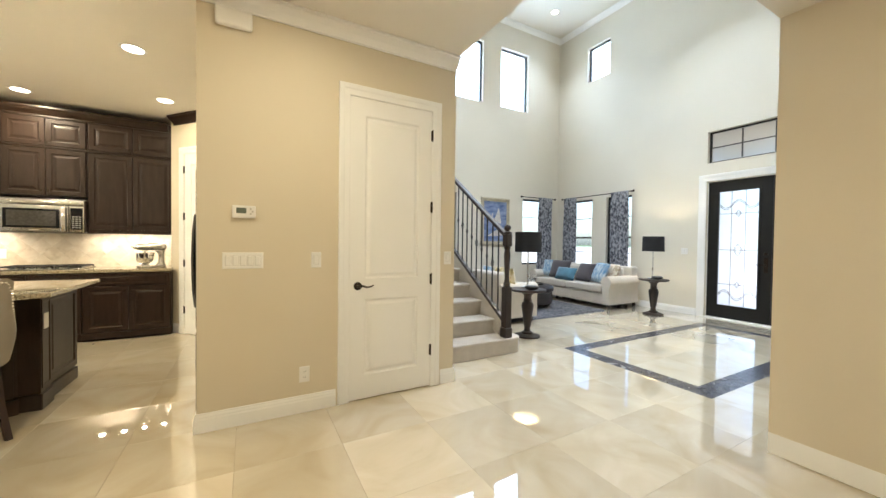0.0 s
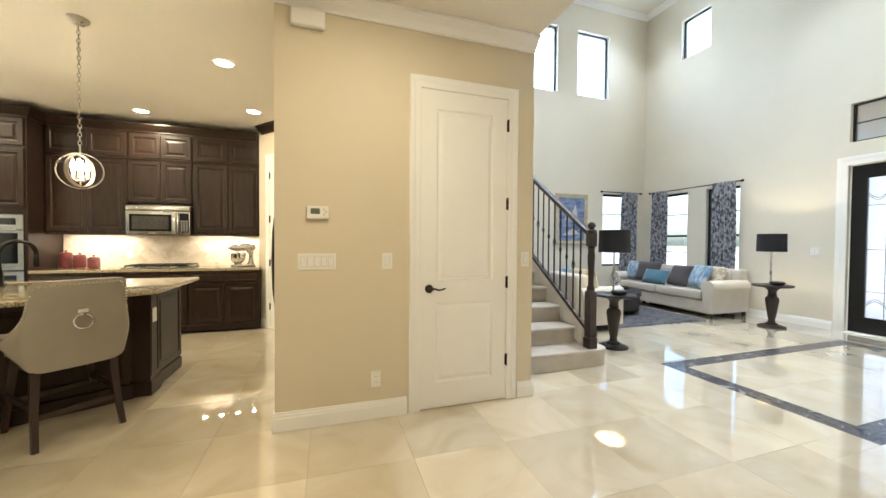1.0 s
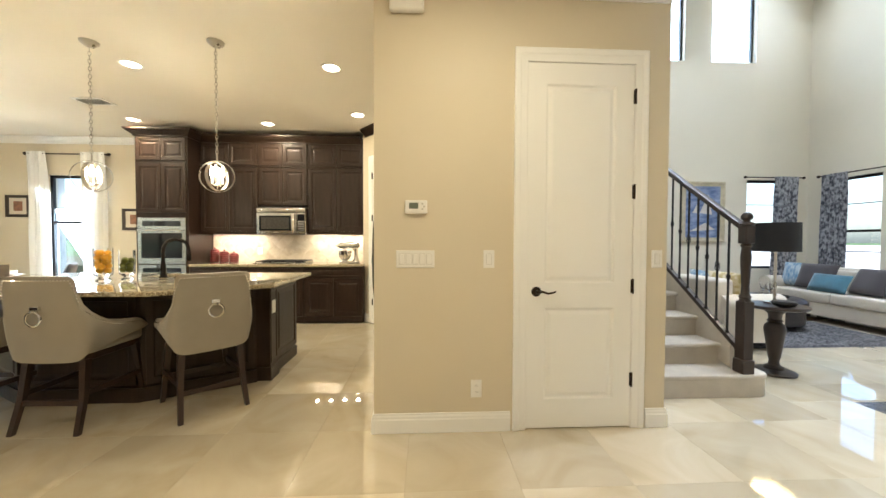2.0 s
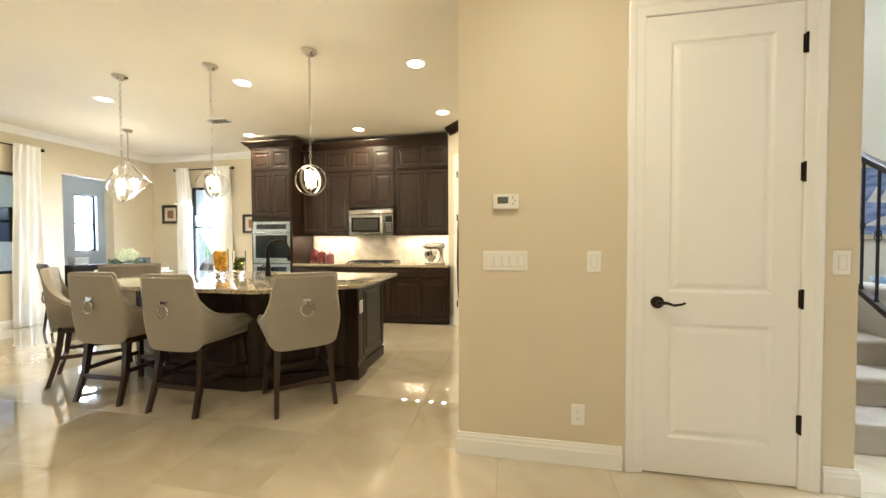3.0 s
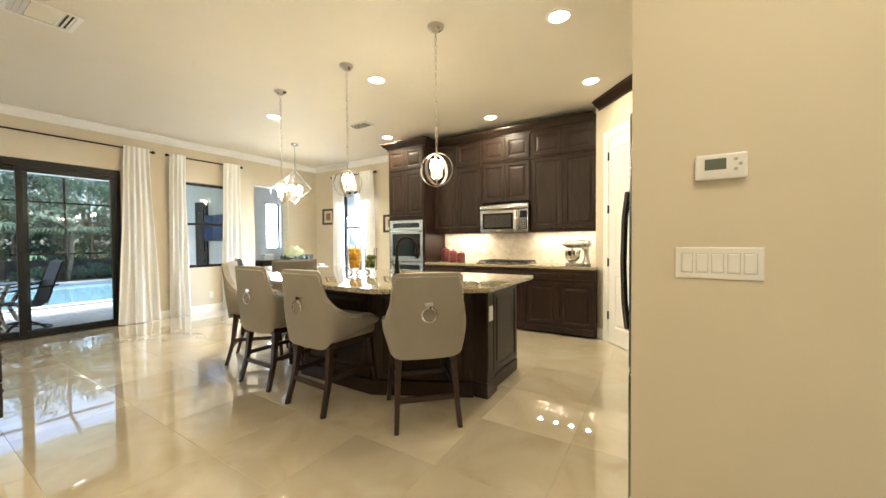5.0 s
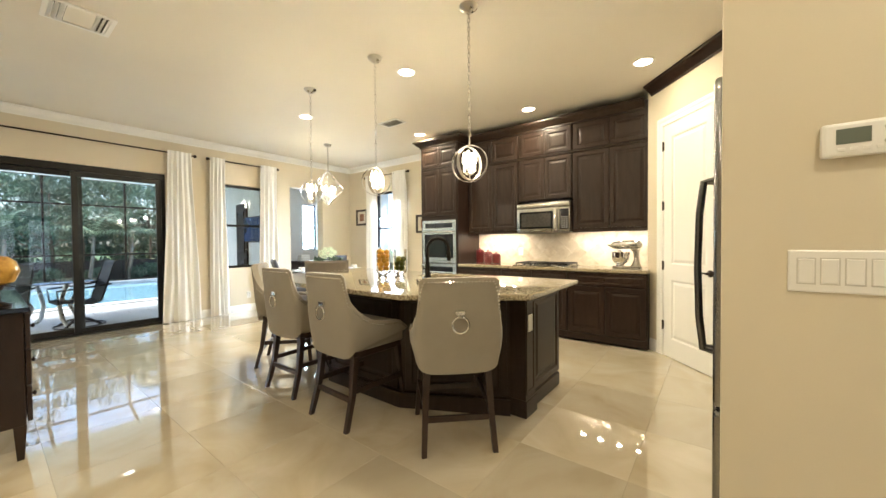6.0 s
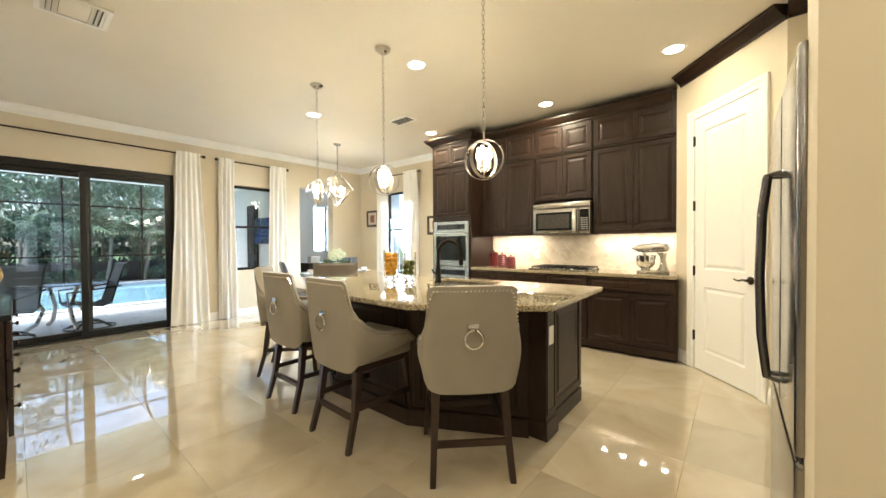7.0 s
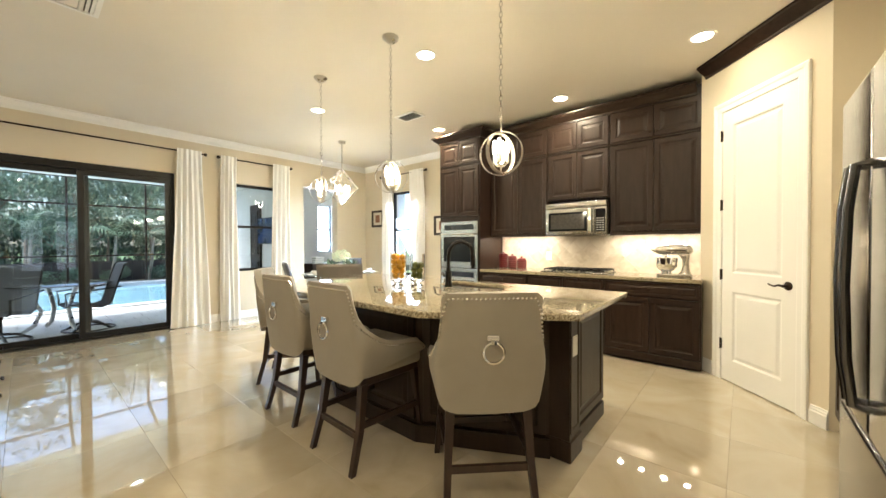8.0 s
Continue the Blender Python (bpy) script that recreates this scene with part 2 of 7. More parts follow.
def sweep(bm, profile, path, closed=False):
    """Carry a profile of (out, up) along a level path of (x, y, z); out is to the path's right."""
    P = [Vector(p) for p in path]
    n, rings = len(P), []
    for i, p in enumerate(P):
        d0 = (P[i] - P[i - 1]) if (i > 0 or closed) else (P[1] - P[0])
        d1 = (P[(i + 1) % n] - P[i]) if (i < n - 1 or closed) else (P[-1] - P[-2])
        n0, n1 = Vector((d0.y, -d0.x, 0)).normalized(), Vector((d1.y, -d1.x, 0)).normalized()
        m = (n0 + n1).normalized()
        m = m / max(0.3, m.dot(n0))
        rings.append([bm.verts.new(p + m * o + Vector((0, 0, u))) for o, u in profile])
    k = len(profile)
    for i in range(n if closed else n - 1):
        a, b = rings[i], rings[(i + 1) % n]
        for j in range(k):
            bm.faces.new((a[j], b[j], b[(j + 1) % k], a[(j + 1) % k]))
    if not closed:
        bm.faces.new(rings[0])
        bm.faces.new(rings[-1][::-1])


def rings_panel(bm, x0, x1, z0, z1, steps, y=0.0):
    """A moulded panel that faces -y: nested rectangles of (inset, how far proud)."""
    loops = []
    for ins, d in steps:
        loops.append([bm.verts.new(p) for p in ((x0 + ins, y - d, z0 + ins), (x1 - ins, y - d, z0 + ins), (x1 - ins, y - d, z1 - ins), (x0 + ins, y - d, z1 - ins))])
    for a, b in zip(loops, loops[1:]):
        for i in range(4):
            bm.faces.new((a[i], a[(i + 1) % 4], b[(i + 1) % 4], b[i]))
    bm.faces.new(loops[-1])


def finish(bm, name, material, smooth=False):
    bmesh.ops.recalc_face_normals(bm, faces=bm.faces)
    me = bpy.data.meshes.new(name)
    bm.to_mesh(me)
    bm.free()
    me.materials.append(material)
    if smooth:
        me.shade_smooth()
        me.set_sharp_from_angle(angle=radians(40))
    return me


def part(name, bm, material, parent, label="", smooth=False, at=None):
    ob = new(name, finish(bm, name, material, smooth))
    ob.parent = parent
    if at is not None:
        ob.matrix_local = at
    return tagged(ob, label)


def thing(name, label, category, at=None, group="", kind=""):
    ob = new(name)
    ob.empty_display_size = 0.1
    if at is not None:
        ob.matrix_world = at
    return tagged(ob, label, category, group, kind)


def solid(name, bm, material, label, category, kind="", smooth=False, at=None, group=""):
    ob = new(name, finish(bm, name, material, smooth))
    if at is not None:
        ob.matrix_world = at
    return tagged(ob, label, category, group, kind)


def B(*args):
    bm = bmesh.new()
    box(bm, *args)
    return bm


def wall_run(bm, axis, u0, u1, w0, w1, z0, z1, holes=()):
    """A thick wall along x or y from u0 to u1, between w0 and w1, with holes (u, u, z, z) through it."""
    def put(a, b, c, d):
        if b - a > 1e-4 and d - c > 1e-4:
            box(bm, *((a, b, w0, w1) if axis == "x" else (w0, w1, a, b)), c, d)
    cuts = sorted({u0, u1, *[h[0] for h in holes], *[h[1] for h in holes]})
    for a, b in zip(cuts, cuts[1:]):
        inside = sorted([h for h in holes if h[0] <= a + 1e-6 and h[1] >= b - 1e-6], key=lambda h: h[2])
        z = z0
        for h in inside:
            put(a, b, z, h[2])
            z = h[3]
        put(a, b, z, z1)

# ---- the large structure ----
LX, NY, KY, FX, FN, T = -6.48, 7.2, 6.97, 7.93, 7.3, 0.2
CX0, CX1, CY = 0.365, 2.335, 3.25          # the closet block
SL = (0.45, 3.66)                           # sliding doors along the garden wall


def wall(name, label, runs):
    bm = bmesh.new()
    for r in runs:
        wall_run(bm, *r)
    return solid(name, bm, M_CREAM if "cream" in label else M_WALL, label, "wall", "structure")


WIN_L = (4.40, 5.30, 0.80, 2.29)
DOOR_L = (5.71, 6.46, 0.0, 2.38)
WIN_N = (-5.62, -4.78, 0.62, 2.34)
wall("wall_west", "beige painted wall with sliding glass doors and a window", [("y", -4, NY + T, LX - T, LX, 0, CEIL + 0.2, [(SL[0], SL[1], 0, 2.33), WIN_L, DOOR_L])])
wall("wall_nook", "beige painted wall of the breakfast nook", [("x", LX, -3.4, NY, NY + T, 0, CEIL + 0.2, [WIN_N])])
wall("wall_kitchen", "beige painted wall behind the kitchen cabinets", [("x", -3.6, 1.3, KY, KY + T, 0, CEIL + 0.2), ("y", KY + T, NY + T, -3.6, -3.4, 0, CEIL + 0.2)])
wall("wall_south", "plain beige painted wall", [("x", LX, 3.7, -4.2, -4, 0, CEIL + 0.2)])
wall("wall_hall", "beige painted wall ending at the foyer opening", [("y", -4, 1.364, 3.525, 3.70, 0, 2.69)])
# foyer
N_HOLES = [(4.60, 5.46, 4.58, 6.0), (5.98, 6.84, 4.58, 6.0), (6.72, 7.66, 0.75, 2.42), (3.95, 4.78, 0.75, 2.42)]
F_HOLES = [(5.80, 6.41, 5.22, 6.05), (6.2, 6.83, 0.75, 2.38), (5.2, 5.82, 0.75, 2.38), (1.93, 3.77, 0.0, 2.44), (1.93, 3.77, 2.77, 3.33)]
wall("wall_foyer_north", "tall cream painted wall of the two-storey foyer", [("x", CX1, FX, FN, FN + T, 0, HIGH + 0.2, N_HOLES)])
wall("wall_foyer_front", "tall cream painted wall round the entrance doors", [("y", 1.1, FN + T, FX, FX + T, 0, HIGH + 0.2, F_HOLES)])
wall("wall_foyer_south", "tall plain cream painted wall", [("x", 2.32, FX, 1.164, 1.364, 2.69, HIGH + 0.2), ("x", 3.70, FX, 1.164, 1.364, 0, 2.69)])
wall("wall_stair", "cream painted wall beside the stairs", [("y", CY + 0.12, FN, CX1 - 0.12, CX1, 0, HIGH + 0.2), ("y", 1.364, CY + 0.12, 2.15, 2.32, CEIL + 0.03, HIGH + 0.2)])
CD = (1.372, 2.092)
wall("wall_closet", "beige painted wall with a tall white closet door", [("x", CX0, CX1, CY, CY + 0.12, 0, CEIL + 0.1, [(CD[0] - 0.012, CD[1] + 0.012, 0, 2.452)]),
     ("y", CY + 0.12, CY + 0.16, CX0, 1.2, 0, CEIL + 0.1)])
wall("wall_closet_inside", "plain beige painted wall behind the refrigerator", [("y", CY + 0.16, 5.75, 1.18, 1.30, 0, CEIL + 0.1), ("x", 0.50, 1.18, 5.63, 5.75, 0, CEIL + 0.1),
     ("x", 1.30, CX1 - 0.12, 4.3, 4.4, 0, CEIL + 0.1)])
# the slanted pantry wall
DA, DB = Vector((-0.235, 6.51)), Vector((0.50, 5.63))
dlen = (DB - DA).length
DIAG = pose(DA.x, DA.y, 0, 0, 0, math.degrees(math.atan2(DB.y - DA.y, DB.x - DA.x)))
bm = bmesh.new()
PD = (0.225, 0.925)
wall_run(bm, "x", -0.05, dlen, 0, 0.11, 0, CEIL + 0.1, [(PD[0] - 0.012, PD[1] + 0.012, 0, 2.452)])
solid("wall_pantry", bm, M_WALL, "slanted beige painted wall with a white pantry door", "wall", "structure", at=DIAG)
solid("wall_pantry_inside", B(-0.1, 1.2, 0.9, 1.0, 0, CEIL), M_WALL, "plain dim wall inside the pantry", "wall", "structure", at=DIAG)

bm = bmesh.new()
box(bm, LX - T, 2.32, -4.2, NY + T, CEIL, CEIL + 0.2)
solid("ceiling", bm, M_CEIL, "smooth cream painted ceiling with recessed lights", "ceiling", "structure")
solid("ceiling_high", B(2.0, FX + T, 1.0, FN + T, HIGH, HIGH + 0.2), M_CEIL, "high white painted foyer ceiling", "ceiling", "structure")
solid("ceiling_soffit", B(2.32, 3.70, -4.2, 1.164, 2.69, 2.95), M_CEIL, "lowered beige painted soffit", "ceiling", "structure")

CROWN = [(0, 0), (0.012, 0), (0.012, 0.012), (0.05, 0.045), (0.075, 0.085), (0.095, 0.09), (0.095, 0.105), (0, 0.105)]


def trim(name, path, profile, label, z=0.0, material=None):
    bm = bmesh.new()
    sweep(bm, profile, [(x, y, z) for x, y in path])
    return solid(name, bm, material or M_WHITE, label, "moulding", "structure")


trim("trim_crown", [(LX + 0.001, -3.99), (LX + 0.001, NY - 0.001), (-3.55, NY - 0.001)], CROWN, "white crown moulding under the ceiling", CEIL - 0.106)
trim("trim_crown", [(CX0 - 0.0, CY - 0.002), (CX1 - 0.003, CY - 0.002)], CROWN, "white crown moulding over the closet door", CEIL - 0.106)
trim("trim_crown", [(CX1 + 0.001, FN - 0.001), (FX - 0.001, FN - 0.001), (FX - 0.001, 1.37)], CROWN, "white crown moulding under the high ceiling", HIGH - 0.106)
BASE = [(0, 0), (0.016, 0), (0.016, 0.085), (0.012, 0.095), (0.012, 0.105), (0.007, 0.118), (0.007, 0.126), (0, 0.128)]


def baseboard(path, label="white painted baseboard"):
    return trim("baseboard", path, BASE, label, 0.001)


baseboard([(CX0 - 0.001, CY + 0.155), (CX0 - 0.001, CY - 0.001), (CD[0] - 0.105, CY - 0.001)])
baseboard([(CD[1] + 0.105, CY - 0.001), (CX1 + 0.001, CY - 0.001), (CX1 + 0.001, CY + 0.35)])
baseboard([(LX + 0.001, SL[1] + 0.01), (LX + 0.001, DOOR_L[0] - 0.01)])
baseboard([(LX + 0.001, DOOR_L[1] + 0.01), (LX + 0.001, NY - 0.001), (-3.42, NY - 0.001)])
baseboard([(3.42, FN - 0.001), (FX - 0.001, FN - 0.001), (FX - 0.001, 3.90)])
baseboard([(3.70, 1.366), (3.523, 1.366), (3.523, -3.9)][::-1])
for u0, u1 in ((0.0, PD[0] - 0.105), (PD[1] + 0.105, dlen)):
    bm = bmesh.new()
    sweep(bm, BASE, [(u0, -0.001, 0.001), (u1, -0.001, 0.001)])
    solid("baseboard", bm, M_WHITE, "white painted baseboard", "moulding", "structure", at=DIAG)


def casing(name, u0, u1, z1, at, label, wide=0.088):
    """A door's moulded casing: two legs and a head, facing -y."""
    bm = bmesh.new()
    g = 0.002
    # mitred legs and head swept as one profile, thick at the outer edge, thin beside the leaf
    prof = [(0, 0.0005), (0, 0.008), (0.006, 0.011), (wide * 0.5, 0.013), (wide * 0.62, 0.018), (wide * 0.9, 0.021), (wide, 0.018), (wide, 0.0005)]
    corner = [(u0 - g, 0.001, -1, 0), (u0 - g, z1 + g, -1, 1), (u1 + g, z1 + g, 1, 1), (u1 + g, 0.001, 1, 0)]
    loops = [[bm.verts.new((u + o * du, -d, z + o * dz)) for o, d in prof] for u, z, du, dz in corner]
    for a, b in zip(loops, loops[1:]):
        for i in range(len(prof)):
            j = (i + 1) % len(prof)
            bm.faces.new((a[i], a[j], b[j], b[i]))
    bm.faces.new(loops[0])
    bm.faces.new(loops[-1][::-1])
    # jambs
    box(bm, u0 - 0.011, u0 - 0.002, 0.001, 0.10, 0.001, z1 + 0.002)
    box(bm, u1 + 0.002, u1 + 0.011, 0.001, 0.10, 0.001, z1 + 0.002)
    box(bm, u0 - 0.011, u1 + 0.011, 0.001, 0.10, z1 + 0.0022, z1 + 0.011)
    # stops behind the leaf
    box(bm, u0 - 0.0018, u0 + 0.012, 0.0475, 0.064, 0.001, z1 + 0.002)
    box(bm, u1 - 0.012, u1 + 0.0018, 0.0475, 0.064, 0.001, z1 + 0.002)
    box(bm, u0 + 0.012, u1 - 0.012, 0.0475, 0.064, z1 - 0.01, z1 + 0.002)
    return solid(name, bm, M_WHITE, label, "door frame", "structure", at=at)


casing("trim_closet_door", CD[0], CD[1], 2.44, pose(0, CY, 0), "white moulded closet door casing")
casing("trim_pantry_door", PD[0], PD[1], 2.44, DIAG, "white moulded pantry door casing")


def moulded_door(name, label, w, h, at, knob_left):
    """A two-panel painted door that faces -y, with lever, hinges and shadow gap; origin at its lower left corner."""
    d = thing(name, label, "door", at, kind="structure")
    bm = bmesh.new()
    box(bm, 0, w, 0.004, 0.035, 0.008, h)
    st, rb, rt, rm0, rm1 = 0.12 * w / 0.72, 0.20, 0.135, 0.82, 0.985
    for a, b, c, e in ((0, st, 0.008, h), (w - st, w, 0.008, h), (st, w - st, 0.008, rb), (st, w - st, rm0, rm1), (st, w - st, h - rt, h)):
        box(bm, a, b, -0.012, 0.003, c, e)
    for c, e in ((rb, rm0), (rm1, h - rt)):
        rings_panel(bm, st, w - st, c, e, [(0, 0.012), (0.005, 0.010), (0.013, 0.002), (0.020, 0.001), (0.026, 0.002), (0.045, 0.0095), (0.052, 0.0105), (0.07, 0.0105)])
    part("leaf", bm, M_WHITE, d)
    kx, s = (0.066, 1) if knob_left else (w - 0.066, -1)
    bm = bmesh.new()
    lathe(bm, [(0.033, 0), (0.033, 0.006), (0.026, 0.012), (0.012, 0.016), (0.012, 0.045), (0.008, 0.05)], 20)
    bmesh.ops.rotate(bm, verts=bm.verts, cent=(0, 0, 0), matrix=Matrix.Rotation(radians(90), 3, "X"))
    bmesh.ops.translate(bm, verts=bm.verts, vec=(kx, -0.012, 0.93))
    tube(bm, [(kx, -0.055, 0.93), (kx + s * 0.03, -0.058, 0.934), (kx + s * 0.065, -0.058, 0.922), (kx + s * 0.10, -0.058, 0.928), (kx + s * 0.118, -0.056, 0.936)], 0.009, 8, taper=0.6)
    part("lever_handle", bm, M_BRONZE, d, "dark bronze lever handle", True)
    hx = w + 0.004 if knob_left else -0.004
    for hz in (0.33, 0.965, 1.60, 2.23):
        bm = bmesh.new()
        box(bm, hx - 0.011, hx + 0.011, -0.017, -0.0125, hz - 0.045, hz + 0.045)
        tube(bm, [(hx, -0.022, hz - 0.05), (hx, -0.022, hz + 0.05)], 0.0065, 8)
        part("hinge", bm, M_BRONZE, d, "dark bronze hinge")
    return d


moulded_door("door_1", "tall white two-panel closet door, shut", CD[1] - CD[0], 2.44, pose(CD[0], CY + 0.012, 0), True)
moulded_door("door_2", "tall white two-panel pantry door, shut", PD[1] - PD[0], 2.44, DIAG @ pose(PD[0], 0.012, 0), False)


def window(name, label, axis, u0, u1, w, z0, z1, out, frame_w=0.045, rails=(), stiles=(), bars=(), depth=0.10):
    """A dark metal window set in a wall's opening: frame, rails, pane. out: +1 or -1, to the outside."""
    d = thing(name, label, "window", kind="structure")
    a, b = sorted((w + out * (depth - 0.025), w + out * (depth + 0.025)))

    def bx(bm, p, q, c, e, a=a, b=b):
        box(bm, *((p, q, a, b) if axis == "x" else (a, b, p, q)), c, e)
    bm = bmesh.new()
    f = frame_w
    e = 0.002
    bx(bm, u0 + e, u0 + f, z0 + e, z1 - e)
    bx(bm, u1 - f, u1 - e, z0 + e, z1 - e)
    bx(bm, u0 + f, u1 - f, z0 + e, z0 + f)
    bx(bm, u0 + f, u1 - f, z1 - f, z1 - e)
    part("window_frame", bm, M_BLACK, d, "black metal window frame")
    for r in rails:
        bm = bmesh.new()
        bx(bm, u0 + f, u1 - f, r - 0.02, r + 0.02)
        part("rail", bm, M_BLACK, d)
    for s in stiles:
        bm = bmesh.new()
        bx(bm, s - 0.011, s + 0.011, z0 + f, z1 - f, (a + b) / 2 - 0.01, (a + b) / 2 + 0.01)
        part("glazing_bar", bm, M_BLACK, d)
    for r in bars:
        bm = bmesh.new()
        bx(bm, u0 + f, u1 - f, r - 0.008, r + 0.008, (a + b) / 2 - 0.009, (a + b) / 2 + 0.009)
        part("glazing_bar", bm, M_BLACK, d)
    bm = bmesh.new()
    m = (a + b) / 2
    bx(bm, u0 + f - 0.003, u1 - f + 0.003, z0 + f - 0.003, z1 - f + 0.003, m - 0.003, m + 0.003)
    p = part("pane", bm, M_GLASS, d, "clear glass pane")
    p.visible_shadow = False
    return d


window("window_1", "black-framed single-hung window beside white curtains", "y", WIN_L[0], WIN_L[1], LX, WIN_L[2], WIN_L[3], -1, rails=(1.565,))
window("window_2", "bright nook window between white curtains", "x", WIN_N[0], WIN_N[1], NY, WIN_N[2], WIN_N[3], 1, rails=(1.55,))
window("window_3", "high foyer window, bright with daylight", "x", 4.60, 5.46, FN, 4.58, 6.0, 1, 0.035)
window("window_4", "high foyer window, bright with daylight", "x", 5.98, 6.84, FN, 4.58, 6.0, 1, 0.035)
window("window_5", "tall living area window behind a curtain", "x", 6.72, 7.66, FN, 0.75, 2.42, 1, rails=(1.5,), bars=(1.125, 1.960))
window("window_6", "tall window beyond the stair railing", "x", 3.95, 4.78, FN, 0.75, 2.42, 1, rails=(1.5,), bars=(1.125, 1.960))
window("window_7", "small high window over the entrance wall", "y", 5.80, 6.41, FX, 5.22, 6.05, 1, 0.035)
window("window_8", "tall window behind the sofa", "y", 6.2, 6.83, FX, 0.75, 2.38, 1, rails=(1.45,), bars=(1.100, 1.915))
window("window_9", "tall window behind the sofa", "y", 5.2, 5.82, FX, 0.75, 2.38, 1, rails=(1.45,), bars=(1.100, 1.915))

# ---- kitchen cabinets ----
DOOR_STEPS = [(0, 0.0), (0, 0.017), (0.003, 0.020), (0.050, 0.020), (0.056, 0.013), (0.066, 0.011), (0.072, 0.011), (0.098, 0.018), (0.104, 0.018)]
DRAWER_STEPS = [(0, 0.0), (0, 0.017), (0.003, 0.020), (0.026, 0.020), (0.031, 0.014), (0.036, 0.014), (0.046, 0.018)]


def knob(bm, x, y, z):
    b2 = bmesh.new()
    lathe(b2, [(0.006, 0), (0.006, 0.012), (0.014, 0.018), (0.015, 0.024), (0.009, 0.029)], 12)
    bmesh.ops.rotate(b2, verts=b2.verts, cent=(0, 0, 0), matrix=Matrix.Rotation(radians(90), 3, "X"))
    bmesh.ops.translate(b2, verts=b2.verts, vec=(x, y, z))
    me = bpy.data.meshes.new("k")
    b2.to_mesh(me)
    b2.free()
    bm.from_mesh(me)
    bpy.data.meshes.remove(me)


def cab_door(parent, x0, x1, z0, z1, y, knob_at=None, drawer=False):
    bm = bmesh.new()
    g = 0.0025
    rings_panel(bm, x0 + g, x1 - g, z0 + g, z1 - g, DRAWER_STEPS if drawer else DOOR_STEPS, y)
    d = part("drawer_front" if drawer else "door", bm, M_ESPRESSO, parent)
    if knob_at:
        bm = bmesh.new()
        knob(bm, knob_at[0], y - 0.02, knob_at[1])
        part("knob", bm, M_BRONZE, d, "dark bronze knob", True)
    return d


def pair(parent, x0, x1, z0, z1, y, knob_z):
    m = (x0 + x1) / 2
    cab_door(parent, x0, m, z0, z1, y, (m - 0.03, knob_z))
    cab_door(parent, m, x1, z0, z1, y, (m + 0.03, knob_z))


def base_unit(name, label, x0, x1, drawers):
    """A base cabinet against the kitchen wall, with a drawer row over two doors."""
    c = thing(name, label, "cabinet", pose(x0, 6.37, 0), group="kitchen base cabinets")
    w = x1 - x0
    bm = bmesh.new()
    box(bm, 0.0005, w - 0.0005, 0.0, 0.597, 0.10, 0.858)
    box(bm, 0.0005, w - 0.0005, 0.055, 0.59, 0.001, 0.10)
    part("body", bm, M_ESPRESSO, c)
    if drawers:
        for i in range(drawers):
            a, b = w * i / drawers, w * (i + 1) / drawers
            cab_door(c, a + 0.01, b - 0.01, 0.70, 0.845, 0, ((a + b) / 2, 0.772), True)
    pair(c, 0.01, w - 0.01, 0.115, 0.69, 0, 0.63)
    bm = bmesh.new()
    box(bm, 0.0, w, -0.022, 0.0, 0.03, 0.108, 0.004)
    part("plinth", bm, M_ESPRESSO, c)
    return c


base_unit("base_cabinet", "espresso base cabinet beside the wall ovens", -2.785, -2.06, 1)
base_unit("base_cabinet", "espresso base cabinet under the gas cooktop", -2.058, -1.125, 2)
base_unit("base_cabinet", "espresso two-door base cabinet beside the pantry", -1.123, -0.245, 1)

UF = 6.64


def upper_unit(label, x0, x1, z0):
    """A stacked wall cabinet: tall doors below, small doors above."""
    c = thing("wall_cabinet", label, "cabinet", pose(x0, UF, 0), group="kitchen wall cabinets")
    w = x1 - x0
    bm = bmesh.new()
    box(bm, 0.0005, w - 0.0005, 0, 0.326, z0, 2.875)
    part("body", bm, M_ESPRESSO, c)
    pair(c, 0.012, w - 0.012, z0 + 0.012, 2.385, 0, z0 + 0.07)
    pair(c, 0.012, w - 0.012, 2.42, 2.755, 0, 2.47)
    bm = bmesh.new()
    box(bm, 0, w, -0.026, 0, 2.392, 2.412, 0.004)
    part("rail", bm, M_ESPRESSO, c)
    if z0 < 1.5:
        bm = bmesh.new()
        box(bm, 0, w, -0.012, 0.018, z0 - 0.034, z0, 0.004)
        part("light_rail", bm, M_ESPRESSO, c)
    return c


upper_unit("espresso stacked wall cabinet beside the microwave", -2.785, -1.905, 1.385)
upper_unit("espresso short wall cabinet over the microwave", -1.903, -1.145, 1.80)
upper_unit("espresso stacked wall cabinet beside the pantry", -1.143, -0.245, 1.385)

